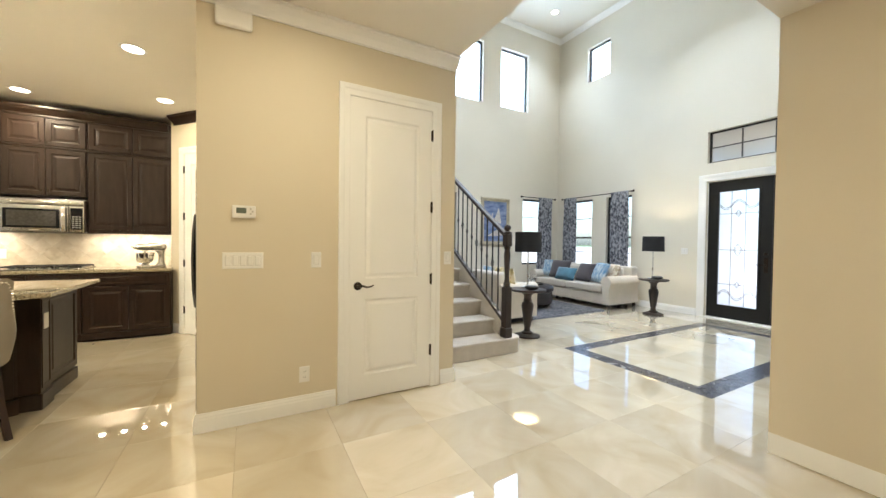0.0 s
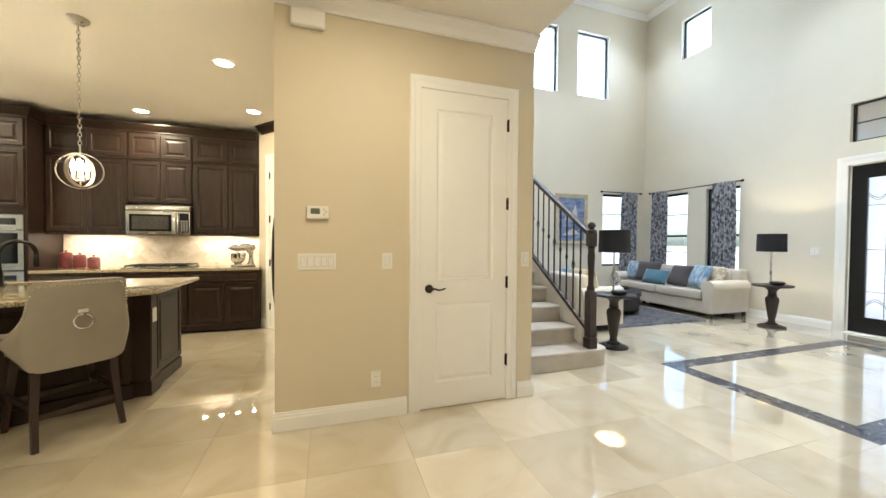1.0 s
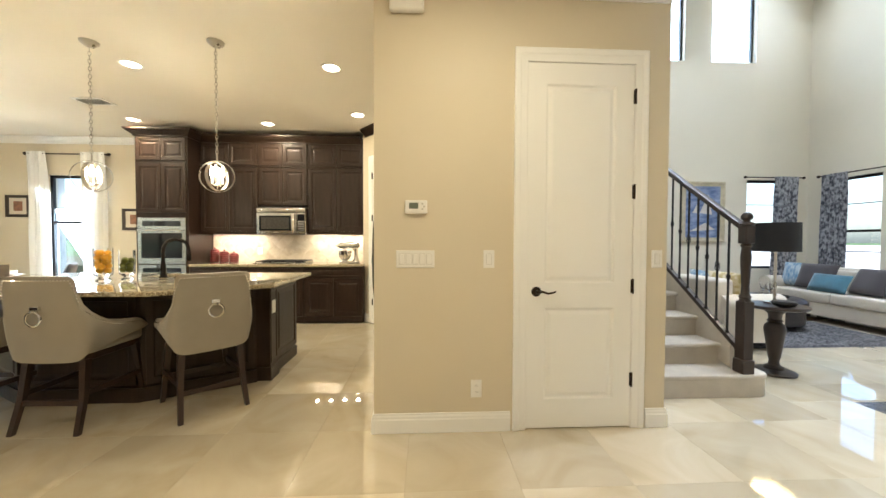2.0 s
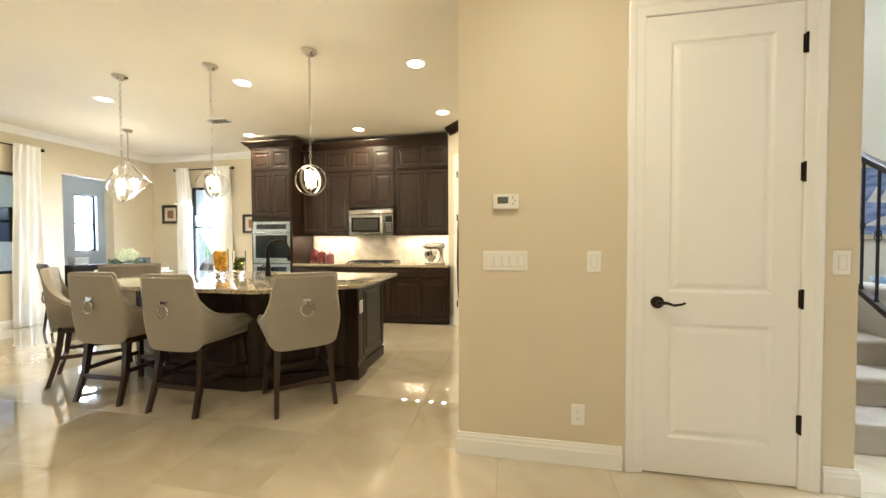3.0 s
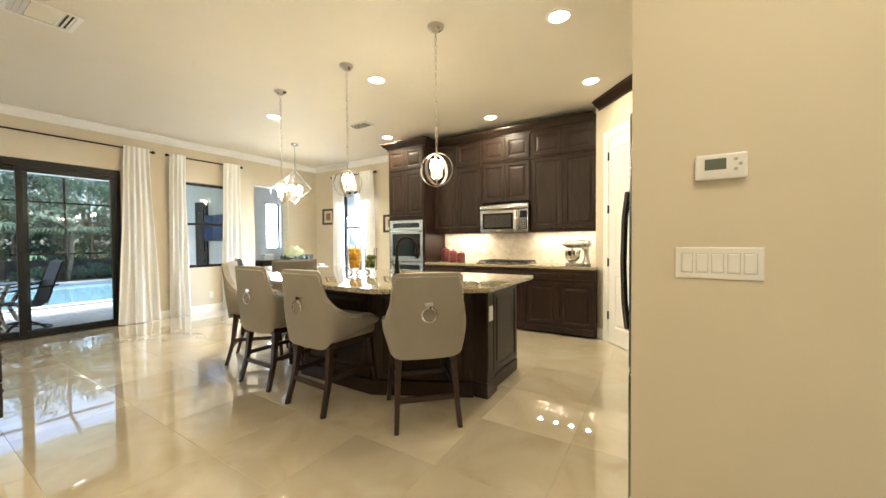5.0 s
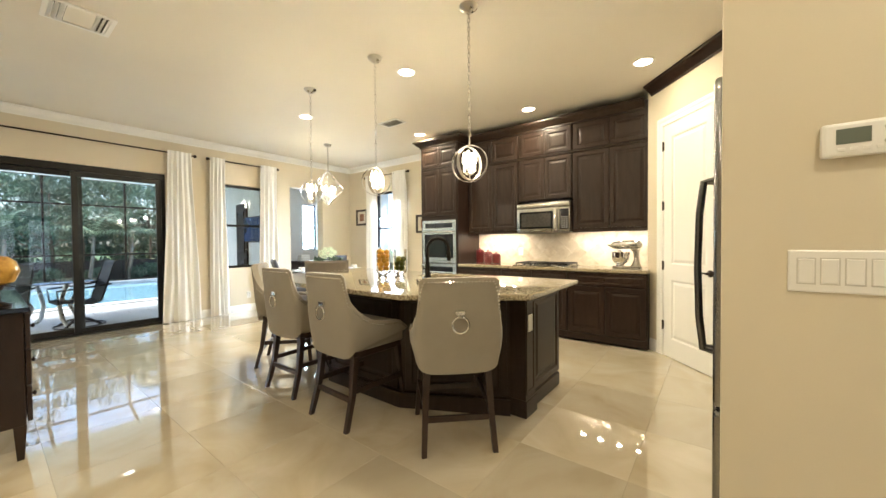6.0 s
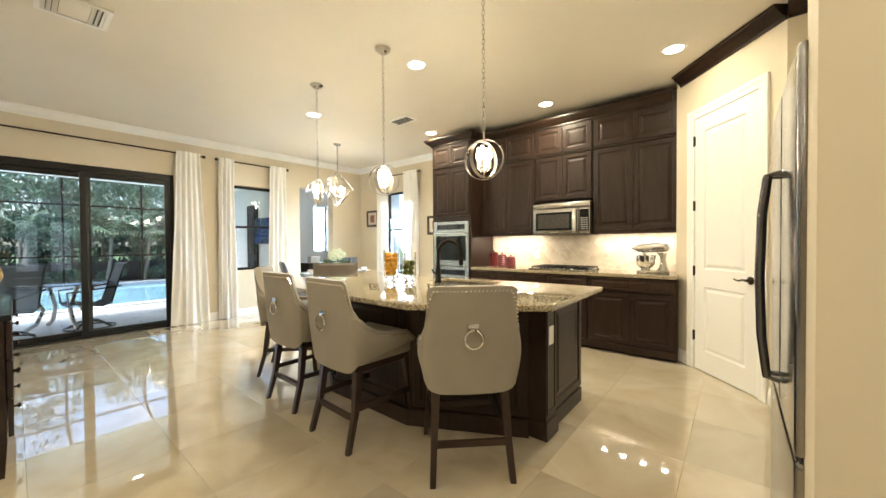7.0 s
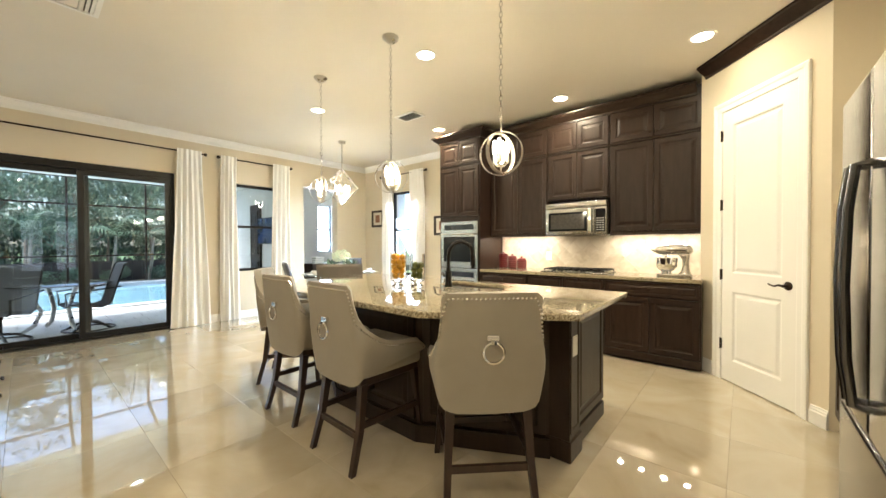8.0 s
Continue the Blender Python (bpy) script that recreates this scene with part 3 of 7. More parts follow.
tall = thing("oven_cabinet", "tall espresso cabinet holding two wall ovens", "cabinet", pose(-3.53, 6.36, 0))
bm = bmesh.new()
box(bm, 0, 0.742, 0.0, 0.607, 0.10, 2.875)
box(bm, 0.03, 0.71, 0.06, 0.60, 0.001, 0.10)
part("body", bm, M_ESPRESSO, tall)
pair(tall, 0.02, 0.722, 1.66, 2.385, 0, 1.73)
pair(tall, 0.02, 0.722, 2.42, 2.755, 0, 2.47)
cab_door(tall, 0.02, 0.722, 0.115, 0.22, 0, (0.371, 0.17), True)
for z0, z1, nm in ((0.905, 1.585, "upper_oven"), (0.235, 0.893, "lower_oven")):
    bm = bmesh.new()
    box(bm, 0.03, 0.712, -0.022, 0.001, z0, z1, 0.004)
    ov = part(nm, bm, M_STEEL, tall, "stainless steel oven front")
    bm = bmesh.new()
    box(bm, 0.085, 0.657, -0.027, -0.0215, z0 + 0.085, z1 - 0.225, 0.002)
    part("oven_window", bm, M_BLACKGLASS, ov, "black glass oven window")
    bm = bmesh.new()
    box(bm, 0.10, 0.642, -0.026, -0.0215, z1 - 0.125, z1 - 0.048, 0.002)
    part("control_panel", bm, M_BLACKGLASS, ov, "black glass control panel")
    bm = bmesh.new()
    tube(bm, [(0.06, -0.065, z1 - 0.185), (0.68, -0.065, z1 - 0.185)], 0.011, 10)
    for hx in (0.09, 0.65):
        tube(bm, [(hx, -0.02, z1 - 0.185), (hx, -0.065, z1 - 0.185)], 0.008, 8)
    part("handle", bm, M_CHROME, ov, "steel bar handle", True)

DARK_CROWN = [(0, 0), (0.016, 0), (0.016, 0.02), (0.03, 0.03), (0.07, 0.062), (0.088, 0.085), (0.10, 0.088), (0.10, 0.108), (0, 0.108)]
bm = bmesh.new()
sweep(bm, DARK_CROWN, [(-3.531, 6.95, 2.770), (-3.531, 6.359, 2.770), (-2.787, 6.359, 2.770), (-2.787, 6.639, 2.770), (-0.31, 6.639, 2.770)])
solid("trim_cabinet_crown", bm, M_ESPRESSO, "dark espresso crown moulding over the cabinets", "moulding", "structure")
bm = bmesh.new()
sweep(bm, DARK_CROWN, [(0.02, -0.001, 2.844), (dlen, -0.001, 2.844)])
solid("trim_pantry_crown", bm, M_ESPRESSO, "dark espresso crown moulding over the pantry door", "moulding", "structure", at=DIAG)
bm = bmesh.new()
sweep(bm, DARK_CROWN, [(0.5, 5.629, 2.844), (1.17, 5.629, 2.844)])
solid("trim_nook_crown", bm, M_ESPRESSO, "dark espresso crown moulding beside the pantry", "moulding", "structure")

# worktop along the wall
bm = bmesh.new()
box(bm, -2.783, -0.24, 6.335, 6.966, 0.86, 0.90, 0.008, 2)
solid("worktop", bm, M_GRANITE, "speckled gold and brown granite worktop", "worktop")

# diagonal stone tiles behind the worktop


def clip_poly(poly, x0, x1, z0, z1):
    for ax, lim, s in ((0, x0, 1), (0, x1, -1), (1, z0, 1), (1, z1, -1)):
        out = []
        for i, p in enumerate(poly):
            q = poly[(i + 1) % len(poly)]
            dp, dq = s * (p[ax] - lim), s * (q[ax] - lim)
            if dp >= 0:
                out.append(p)
            if dp * dq < 0:
                t = dp / (dp - dq)
                out.append((p[0] + t * (q[0] - p[0]), p[1] + t * (q[1] - p[1])))
        poly = out
        if len(poly) < 3:
            return []
    return poly


splash = thing("backsplash", "cream stone backsplash in diagonal square tiles", "backsplash", pose(0, KY - 0.001, 0), kind="structure")
part("bed", B(-2.783, -0.24, -0.003, 0, 0.9005, 1.384), M_GROUT, splash)
h = 0.106
row = 0
z = 0.86
while z < 1.5:
    x = -2.85 + (h if row % 2 else 0)
    while x < -0.1:
        poly = clip_poly([(x - h + 0.0015, z), (x, z - h + 0.0015), (x + h - 0.0015, z), (x, z + h - 0.0015)], -2.782, -0.241, 0.901, 1.384)
        if len(poly) > 2:
            bm = bmesh.new()
            a = [bm.verts.new((p, -0.003, q)) for p, q in poly]
            c = [bm.verts.new((p, -0.009, q)) for p, q in poly]
            bm.faces.new(c)
            for i in range(len(a)):
                bm.faces.new((a[i], a[(i + 1) % len(a)], c[(i + 1) % len(a)], c[i]))
            part("tile", bm, M_SPLASH, splash)
        x += 2 * h
    z += h
    row += 1

# puck lights under the wall cabinets
for x in (-2.62, -2.42, -2.22, -2.02, -1.05, -0.83, -0.61, -0.39):
    p = thing("puck_light", "small round under-cabinet puck light, lit", "light", pose(x, 6.77, 1.384), group="under-cabinet lights")
    bm = bmesh.new()
    lathe(bm, [(0.034, -0.012), (0.036, -0.008), (0.036, 0)], 20)
    part("housing", bm, M_NICKEL, p)
    bm = bmesh.new()
    lathe(bm, [(0.026, -0.0145), (0.026, -0.0125)], 16)
    part("lens", bm, M_LAMPGLOW, p)
    area_lamp("puck_lamp", (x, 6.77, 1.365), (x, 6.77, 0), 0.05, 0.05, 0.62, (1, 0.90, 0.75), True)

# microwave
M_VENTMARK = mat("grey_print", (0.30, 0.30, 0.30), 0.6, 0, 0.05, 9, 90, 0.0)
mw = thing("microwave", "stainless steel over-range microwave with dark window", "microwave", pose(-1.9, 6.57, 1.345))
M_MESHGLASS = mat("mesh_backed_glass", (0.055, 0.052, 0.048), 0.10, 0, 0.25, 40, 300, 0.0)
bm = bmesh.new()
box(bm, 0, 0.75, 0.0, 0.398, 0.012, 0.42, 0.006)
part("body", bm, M_ESPRESSO, mw, "dark case")
bm = bmesh.new()
box(bm, 0.002, 0.748, -0.034, -0.0005, 0.345, 0.416, 0.014, 3)
part("vent_visor", bm, M_STEEL, mw, "rounded steel vent visor", True)
bm = bmesh.new()
box(bm, 0.02, 0.73, 0.01, 0.36, 0.0, 0.0115, 0.003)
part("underside", bm, M_STEEL, mw)
bm = bmesh.new()
box(bm, 0.003, 0.605, -0.026, -0.0005, 0.014, 0.341, 0.008, 2)
d = part("door", bm, M_STEEL, mw, "", True)
bm = bmesh.new()
box(bm, 0.045, 0.525, -0.030, -0.0255, 0.062, 0.295, 0.004)
w_ = part("window", bm, M_BLACKGLASS, d, "black glass microwave window")
bm = bmesh.new()
box(bm, 0.075, 0.495, -0.0318, -0.0298, 0.088, 0.27, 0.001)
part("mesh_screen", bm, M_MESHGLASS, w_, "greyish mesh screen")
bm = bmesh.new()
box(bm, 0.545, 0.590, -0.074, -0.052, 0.028, 0.328, 0.009, 3)
for hz in (0.06, 0.296):
    box(bm, 0.556, 0.579, -0.054, -0.024, hz - 0.014, hz + 0.014, 0.003)
part("handle", bm, M_CHROME, d, "broad polished steel handle", True)
bm = bmesh.new()
box(bm, 0.609, 0.747, -0.026, -0.0005, 0.014, 0.341, 0.006, 2)
cp_ = part("control_frame", bm, M_STEEL, mw, "", True)
bm = bmesh.new()
box(bm, 0.622, 0.735, -0.029, -0.0255, 0.05, 0.318, 0.002)
part("control_panel", bm, M_BLACKGLASS, cp_, "black control panel")
bm = bmesh.new()
for i in range(6):
    for j in range(3):
        box(bm, 0.636 + 0.031 * j, 0.659 + 0.031 * j, -0.0297, -0.0288, 0.066 + 0.027 * i, 0.079 + 0.027 * i)
part("key_mark", bm, M_VENTMARK, cp_, "grey key bars")
bm = bmesh.new()
box(bm, 0.26, 0.345, -0.0275, -0.0258, 0.034, 0.042)
part("badge", bm, M_NICKEL, d, "plain nickel badge bar")

# cooktop
ck = thing("gas_cooktop", "black and steel five-burner gas cooktop set in granite", "cooktop", pose(-1.90, 6.40, 0.901))
part("plate", B(0, 0.76, 0.0, 0.50, 0, 0.012, 0.004), M_STEEL, ck)
for gx in (0.02, 0.265, 0.51):
    bm = bmesh.new()
    for a in (0.0, 0.09, 0.18, 0.222):
        box(bm, gx + a, gx + a + 0.012, 0.06, 0.48, 0.028, 0.042)
    for b in (0.06, 0.26, 0.468):
        box(bm, gx, gx + 0.234, b, b + 0.012, 0.0285, 0.0425)
    for a in (0.0, 0.222):
        for b in (0.06, 0.468):
            box(bm, gx + a + 0.001, gx + a + 0.011, b + 0.001, b + 0.011, 0.012, 0.03)
    part("grate", bm, M_BLACK, ck, "black cast-iron grate")
for gx, gy in ((0.13, 0.16), (0.13, 0.37), (0.38, 0.27), (0.63, 0.16), (0.63, 0.37)):
    bm = bmesh.new()
    lathe(bm, [(0.045, 0.012), (0.045, 0.02), (0.032, 0.024)], 16, gx, gy)
    part("burner", bm, M_BLACK, ck)
for i in range(5):
    bm = bmesh.new()
    lathe(bm, [(0.018, 0.012), (0.017, 0.03), (0.014, 0.032)], 12, 0.2 + 0.09 * i, 0.03)
    part("dial", bm, M_STEEL, ck)

# red canisters
M_RED = mat("red_glazed_ceramic", (0.15, 0.018, 0.020), 0.3, 0, 0.2, 14, 90, 0.02, coat=0.4)
for (x, y), s in (((-2.67, 6.80), 1.0), ((-2.50, 6.76), 0.84), ((-2.33, 6.72), 0.68)):
    c = thing("canister", "red glazed ceramic canister with knobbed lid on granite", "canister", pose(x, y, 0.901), group="red canisters")
    hh = 0.19 * s
    bm = bmesh.new()
    nb = max(3, round(hh / 0.034))
    prof = [(0.058, 0), (0.064, 0.004)]
    for k in range(nb):
        z0_, dz_ = 0.004 + (hh - 0.012) * k / nb, (hh - 0.012) / nb
        prof += [(0.069, z0_ + dz_ * 0.25), (0.070, z0_ + dz_ * 0.55), (0.067, z0_ + dz_ * 0.85), (0.0625, z0_ + dz_)]
    lathe(bm, prof + [(0.062, hh)], 28)
    part("jar", bm, M_RED, c, "", True)
    bm = bmesh.new()
    lathe(bm, [(0.06, hh + 0.0005), (0.062, hh + 0.01), (0.045, hh + 0.02), (0.012, hh + 0.024), (0.010, hh + 0.03), (0.016, hh + 0.038), (0.012, hh + 0.048)], 24)
    part("lid", bm, M_RED, c, "", True)

# stand mixer
mx = thing("stand_mixer", "silver stand mixer with steel bowl on granite", "mixer", pose(-0.52, 6.66, 0.901, 0, 0, 12))
M_SILVER = mat("silver_enamel", (0.62, 0.60, 0.56), 0.22, 0.75, 0.06, 6, 160, 0.01, coat=0.4)
bm = bmesh.new()
prism(bm, [(0.165, -0.07), (0.18, 0.0), (0.165, 0.07), (0.06, 0.085), (-0.11, 0.075), (-0.145, 0.045), (-0.145, -0.045), (-0.11, -0.075), (0.06, -0.085)], 0, 0.028, 0.009, 3)
part("base", bm, M_SILVER, mx, "", True)
bm = bmesh.new()
cols = []
for z, xa, xb, hw in ((0.024, 0.045, 0.172, 0.062), (0.06, 0.075, 0.158, 0.048), (0.12, 0.088, 0.148, 0.042), (0.18, 0.082, 0.148, 0.043), (0.228, 0.05, 0.158, 0.05)):
    cols.append([bm.verts.new(((xa + xb) / 2 + (xb - xa) / 2 * math.cos(2 * math.pi * k / 16), hw * math.sin(2 * math.pi * k / 16), z)) for k in range(16)])
for a, b in zip(cols, cols[1:]):
    for k in range(16):
        bm.faces.new((a[k], a[(k + 1) % 16], b[(k + 1) % 16], b[k]))
bm.faces.new(cols[0][::-1])
bm.faces.new(cols[-1])
part("column", bm, M_SILVER, mx, "", True)
bm = bmesh.new()
rings = []
for x, r, zc in ((-0.158, 0.012, 0.272), (-0.152, 0.032, 0.272), (-0.13, 0.045, 0.272), (-0.06, 0.055, 0.276), (0.04, 0.060, 0.280), (0.12, 0.058, 0.280), (0.165, 0.045, 0.278), (0.182, 0.020, 0.277)):
    rings.append([bm.verts.new((x, r * 0.95 * math.cos(2 * math.pi * k / 20), zc + r * (1.0 if math.sin(2 * math.pi * k / 20) > 0 else 0.85) * math.sin(2 * math.pi * k / 20))) for k in range(20)])
for a, b in zip(rings, rings[1:]):
    for k in range(20):
        bm.faces.new((a[k], a[(k + 1) % 20], b[(k + 1) % 20], b[k]))
bm.faces.new(rings[0][::-1])
bm.faces.new(rings[-1])
head = part("motor_head", bm, M_SILVER, mx, "", True)
bm = bmesh.new()
lathe(bm, [(0.020, 0), (0.020, 0.018), (0.012, 0.024)], 14)
bmesh.ops.rotate(bm, verts=bm.verts, cent=(0, 0, 0), matrix=Matrix.Rotation(radians(-90), 3, "Y"))
bmesh.ops.translate(bm, verts=bm.verts, vec=(-0.154, 0, 0.272))
part("hub_cap", bm, M_CHROME, head)
bm = bmesh.new()
tube(bm, [(-0.17, 0, 0.272), (-0.20, 0, 0.282)], 0.006, 8)
part("hub_screw", bm, M_BLACK, head, "black hub screw", True)
for sy in (-1, 1):
    bm = bmesh.new()
    box(bm, -0.13, 0.12, sy * 0.0565 - 0.0015, sy * 0.0565 + 0.0015, 0.272, 0.284)
    part("trim_band", bm, M_CHROME, head, "chrome trim band")
bm = bmesh.new()
tube(bm, [(0.02, -0.056, 0.262), (0.02, -0.068, 0.262)], 0.008, 8)
part("speed_knob", bm, M_BLACK, head, "black speed knob", True)
bm = bmesh.new()
lathe(bm, [(0.036, 0.212), (0.034, 0.232)], 18, -0.06, 0)
part("planetary_collar", bm, M_CHROME, head, "", True)
bm = bmesh.new()
lathe(bm, [(0.052, 0.029), (0.055, 0.034), (0.046, 0.046), (0.070, 0.062), (0.096, 0.10), (0.104, 0.15), (0.106, 0.192), (0.109, 0.194), (0.109, 0.198), (0.103, 0.197), (0.100, 0.15), (0.092, 0.10), (0.06, 0.066)], 32, -0.055, 0)
bowl = part("bowl", bm, M_CHROME, mx, "polished steel bowl", True)
bm = bmesh.new()
tube(bm, [(-0.055 + 0.06, -0.09, 0.165), (-0.055 + 0.085, -0.128, 0.155), (-0.055 + 0.085, -0.128, 0.105), (-0.055 + 0.055, -0.083, 0.092)], 0.007, 8)
part("bowl_handle", bm, M_CHROME, bowl, "", True)
bm = bmesh.new()
lathe(bm, [(0.012, 0.11), (0.035, 0.13), (0.035, 0.16), (0.014, 0.205), (0.016, 0.214)], 12, -0.06, 0)
part("beater", bm, M_STEEL, mx, "", True)


M_GAP = mat("shadow_gap_grey", (0.60, 0.57, 0.52), 0.6, 0, 0.05, 9, 90, 0.0)


def wall_plate(name, label, at, w=0.073, hgt=0.118, gangs=1, outlet=False, category="switch"):
    """A cover plate that faces -y with rocker switches or a socket."""
    d = thing(name, label, category, at)
    bm = bmesh.new()
    rings_panel(bm, -w / 2, w / 2, -hgt / 2, hgt / 2, [(0, 0), (0, 0.004), (0.004, 0.006), (0.006, 0.006)])
    part("plate", bm, M_PLATE, d)
    for i in range(gangs):
        cx = (i - (gangs - 1) / 2) * (w - 0.026) / max(gangs, 1) if gangs > 1 else 0
        if outlet:
            for cz in (-0.021, 0.021):
                bm = bmesh.new()
                box(bm, cx - 0.017, cx + 0.017, -0.0085, -0.006, cz - 0.014, cz + 0.014, 0.001)
                s = part("socket", bm, M_PLATE, d)
                bm = bmesh.new()
                for sx in (-0.007, 0.005):
                    box(bm, cx + sx, cx + sx + 0.002, -0.009, -0.0083, cz - 0.004, cz + 0.006)
                part("slot", bm, M_BLACK, s)
        else:
            # grey strip paints the shade in the gap round the rocker
            part("gap_shade", B(cx - 0.0187, cx + 0.0187, -0.0066, -0.0058, -0.0357, 0.0357), M_GAP, d, "grey strip for the shade in the gap round the rocker")
            bm = bmesh.new()
            rings_panel(bm, cx - 0.017, cx + 0.017, -0.034, 0.034, [(0, 0.006), (0.001, 0.0062), (0.002, 0.0085), (0.004, 0.0095)])
            part("rocker", bm, M_PLATE, d)
    return d


CW = CY - 0.001
wall_plate("light_switch", "white five-gang rocker switch plate on beige wall", pose(0.634, CW, 1.147), 0.25, 0.113, 5)
wall_plate("light_switch", "white single rocker switch plate beside the closet door", pose(1.118, CW, 1.147))
wall_plate("light_switch", "white single rocker switch plate near the stairs", pose(2.263, CW, 1.149))
wall_plate("socket_outlet", "white double socket low on beige wall", pose(1.038, CW, 0.285), outlet=True, category="outlet")
wall_plate("socket_outlet", "white socket on the stone backsplash", pose(-2.03, KY - 0.0105, 1.08), outlet=True, category="outlet")
wall_plate("socket_outlet", "white double socket below the window", pose(LX + 0.001, 4.88, 0.30, 0, 0, 90), outlet=True, category="outlet")
wall_plate("light_switch", "white switch plate beside the entrance door", pose(FX - 0.001, 4.12, 1.18, 0, 0, -90), 0.115, 0.118, 2)

th = thing("thermostat", "white wall thermostat with small grey display", "thermostat", pose(0.639, CW, 1.485))
bm = bmesh.new()
box(bm, -0.072, 0.072, -0.026, 0, -0.043, 0.043, 0.008, 2)
part("case", bm, M_PLATE, th)
bm = bmesh.new()
box(bm, -0.046, 0.014, -0.0275, -0.0262, -0.012, 0.026)
part("display", bm, mat("lcd", (0.14, 0.16, 0.13), 0.2, 0, 0.05, 5, 60, 0.0), th, "grey-green display")
for i in range(4):
    bm = bmesh.new()
    box(bm, -0.044 + 0.022 * i, -0.030 + 0.022 * i, -0.0285, -0.0262, -0.031, -0.022, 0.001)
    part("button", bm, M_PLATE, th)
for i in range(3):
    bm = bmesh.new()
    lathe(bm, [(0.006, 0), (0.005, 0.002)], 10)
    bmesh.ops.rotate(bm, verts=bm.verts, cent=(0, 0, 0), matrix=Matrix.Rotation(radians(90), 3, "X"))
    bmesh.ops.translate(bm, verts=bm.verts, vec=(0.04 + 0.012 * (i % 2), -0.0262, 0.02 - 0.017 * i))
    part("button", bm, M_NICKEL, th)

sr = thing("alarm_siren", "white plastic alarm siren box under the crown moulding", "alarm", pose(0.578, CW, 2.778))
bm = bmesh.new()
box(bm, -0.11, 0.11, -0.05, 0, -0.058, 0.058, 0.018, 3)
part("case", bm, M_PLATE, sr, "", True)
bm = bmesh.new()
for i in range(5):
    box(bm, -0.04, 0.04, -0.0515, -0.0495, -0.03 + 0.012 * i, -0.025 + 0.012 * i)
part("grille", bm, M_PLATE, sr)

M_HANDLESTEEL = mat("handle_steel", (0.13, 0.13, 0.135), 0.2, 1, 0.08, 3, 120, 0.0)
# brushed steel with the dark reflections of its surroundings put into the colour
M_DIMMEDSTEEL = mat("reflection_dimmed_steel", (0.27, 0.262, 0.25), 0.17, 1, 0.08, 3, 200, 0.02, stretch=(1, 1, 30))
# ---- refrigerator and the cabinet beyond it ----
fr = thing("refrigerator", "stainless steel french-door refrigerator beside the wall", "refrigerator", pose(0.406, 3.39, 0) @ Matrix.Diagonal((1, 0.91, 1, 1)))
part("body", B(0.0, 0.74, 0.005, 0.905, 0.02, 1.76, 0.006), mat("grey_enamel", (0.10, 0.10, 0.10), 0.4, 0.3, 0.1, 5, 90, 0.02), fr)
for y0, y1, z0, z1, nm in ((0.003, 0.452, 0.66, 1.78, "door"), (0.458, 0.907, 0.66, 1.78, "door"), (0.003, 0.907, 0.06, 0.652, "freezer_drawer")):
    bm = bmesh.new()
    box(bm, -0.062, -0.002, y0, y1, z0, z1, 0.022, 4)
    d = part(nm, bm, M_DIMMEDSTEEL, fr, "", True)
    if nm != "door":
        continue
    bm = bmesh.new()
    hy = y1 - 0.035 if y0 < 0.1 else y0 + 0.035
    tube(bm, [(-0.062, hy, 0.76), (-0.098, hy, 0.765), (-0.112, hy, 0.90), (-0.118, hy, 1.12), (-0.112, hy, 1.35), (-0.098, hy, 1.48), (-0.062, hy, 1.485)], 0.013, 10)
    part("handle", bm, M_HANDLESTEEL, d, "curved dark steel handle", True)

sc = thing("side_cabinet", "espresso base cabinet between refrigerator and pantry", "cabinet", pose(0.545, 5.62, 0, 0, 0, -90))
bm = bmesh.new()
box(bm, 0.002, 1.27, 0.0, 0.62, 0.10, 0.858)
box(bm, 0.002, 1.27, 0.06, 0.62, 0.001, 0.10)
part("body", bm, M_ESPRESSO, sc)
pair(sc, 0.01, 0.64, 0.115, 0.69, 0, 0.63)
pair(sc, 0.64, 1.26, 0.115, 0.69, 0, 0.63)
cab_door(sc, 0.01, 0.64, 0.70, 0.845, 0, (0.325, 0.77), True)
cab_door(sc, 0.64, 1.26, 0.70, 0.845, 0, (0.95, 0.77), True)
solid("worktop", B(0.515, 1.178, 4.345, 5.627, 0.86, 0.90, 0.006), M_GRANITE, "speckled granite worktop beside the refrigerator", "worktop")
bm = bmesh.new()
for i in range(4):
    for j in range(4):
        box(bm, 0.505 + 0.152 * i, 0.655 + 0.152 * i, 5.618, 5.627, 0.902 + 0.152 * j, 1.052 + 0.152 * j)
solid("side_splash", bm, M_SPLASH, "cream stone tile side splash", "backsplash", "structure")

# ---- island ----
isl = thing("kitchen_island", "espresso kitchen island with panelled end and overhanging top", "island")
TOP = [(-0.55, 3.93), (-1.22, 3.48), (-2.62, 3.48), (-3.34, 3.95), (-3.34, 4.95), (-0.57, 4.95)]
BASEP = [(-0.80, 4.17), (-1.52, 3.80), (-2.40, 3.80), (-3.08, 4.17), (-3.08, 4.90), (-0.735, 4.90), (-0.735, 4.17)]
bm = bmesh.new()
prism(bm, BASEP, 0.09, 0.868)
prism(bm, [(x * 0.985 - 0.03, y if y > 4.5 else y + 0.01) for x, y in BASEP], 0.001, 0.09)
part("body", bm, M_ESPRESSO, isl)
# skirting round the seating side
bm = bmesh.new()
sweep(bm, [(-0.018, 0), (0, 0), (0, 0.098), (-0.006, 0.112), (-0.018, 0.112)], [(x, y, 0.001) for x, y in ((-0.80, 4.152), (-1.525, 3.78), (-2.395, 3.78), (-3.09, 4.152))])
part("skirting", bm, M_ESPRESSO, isl)
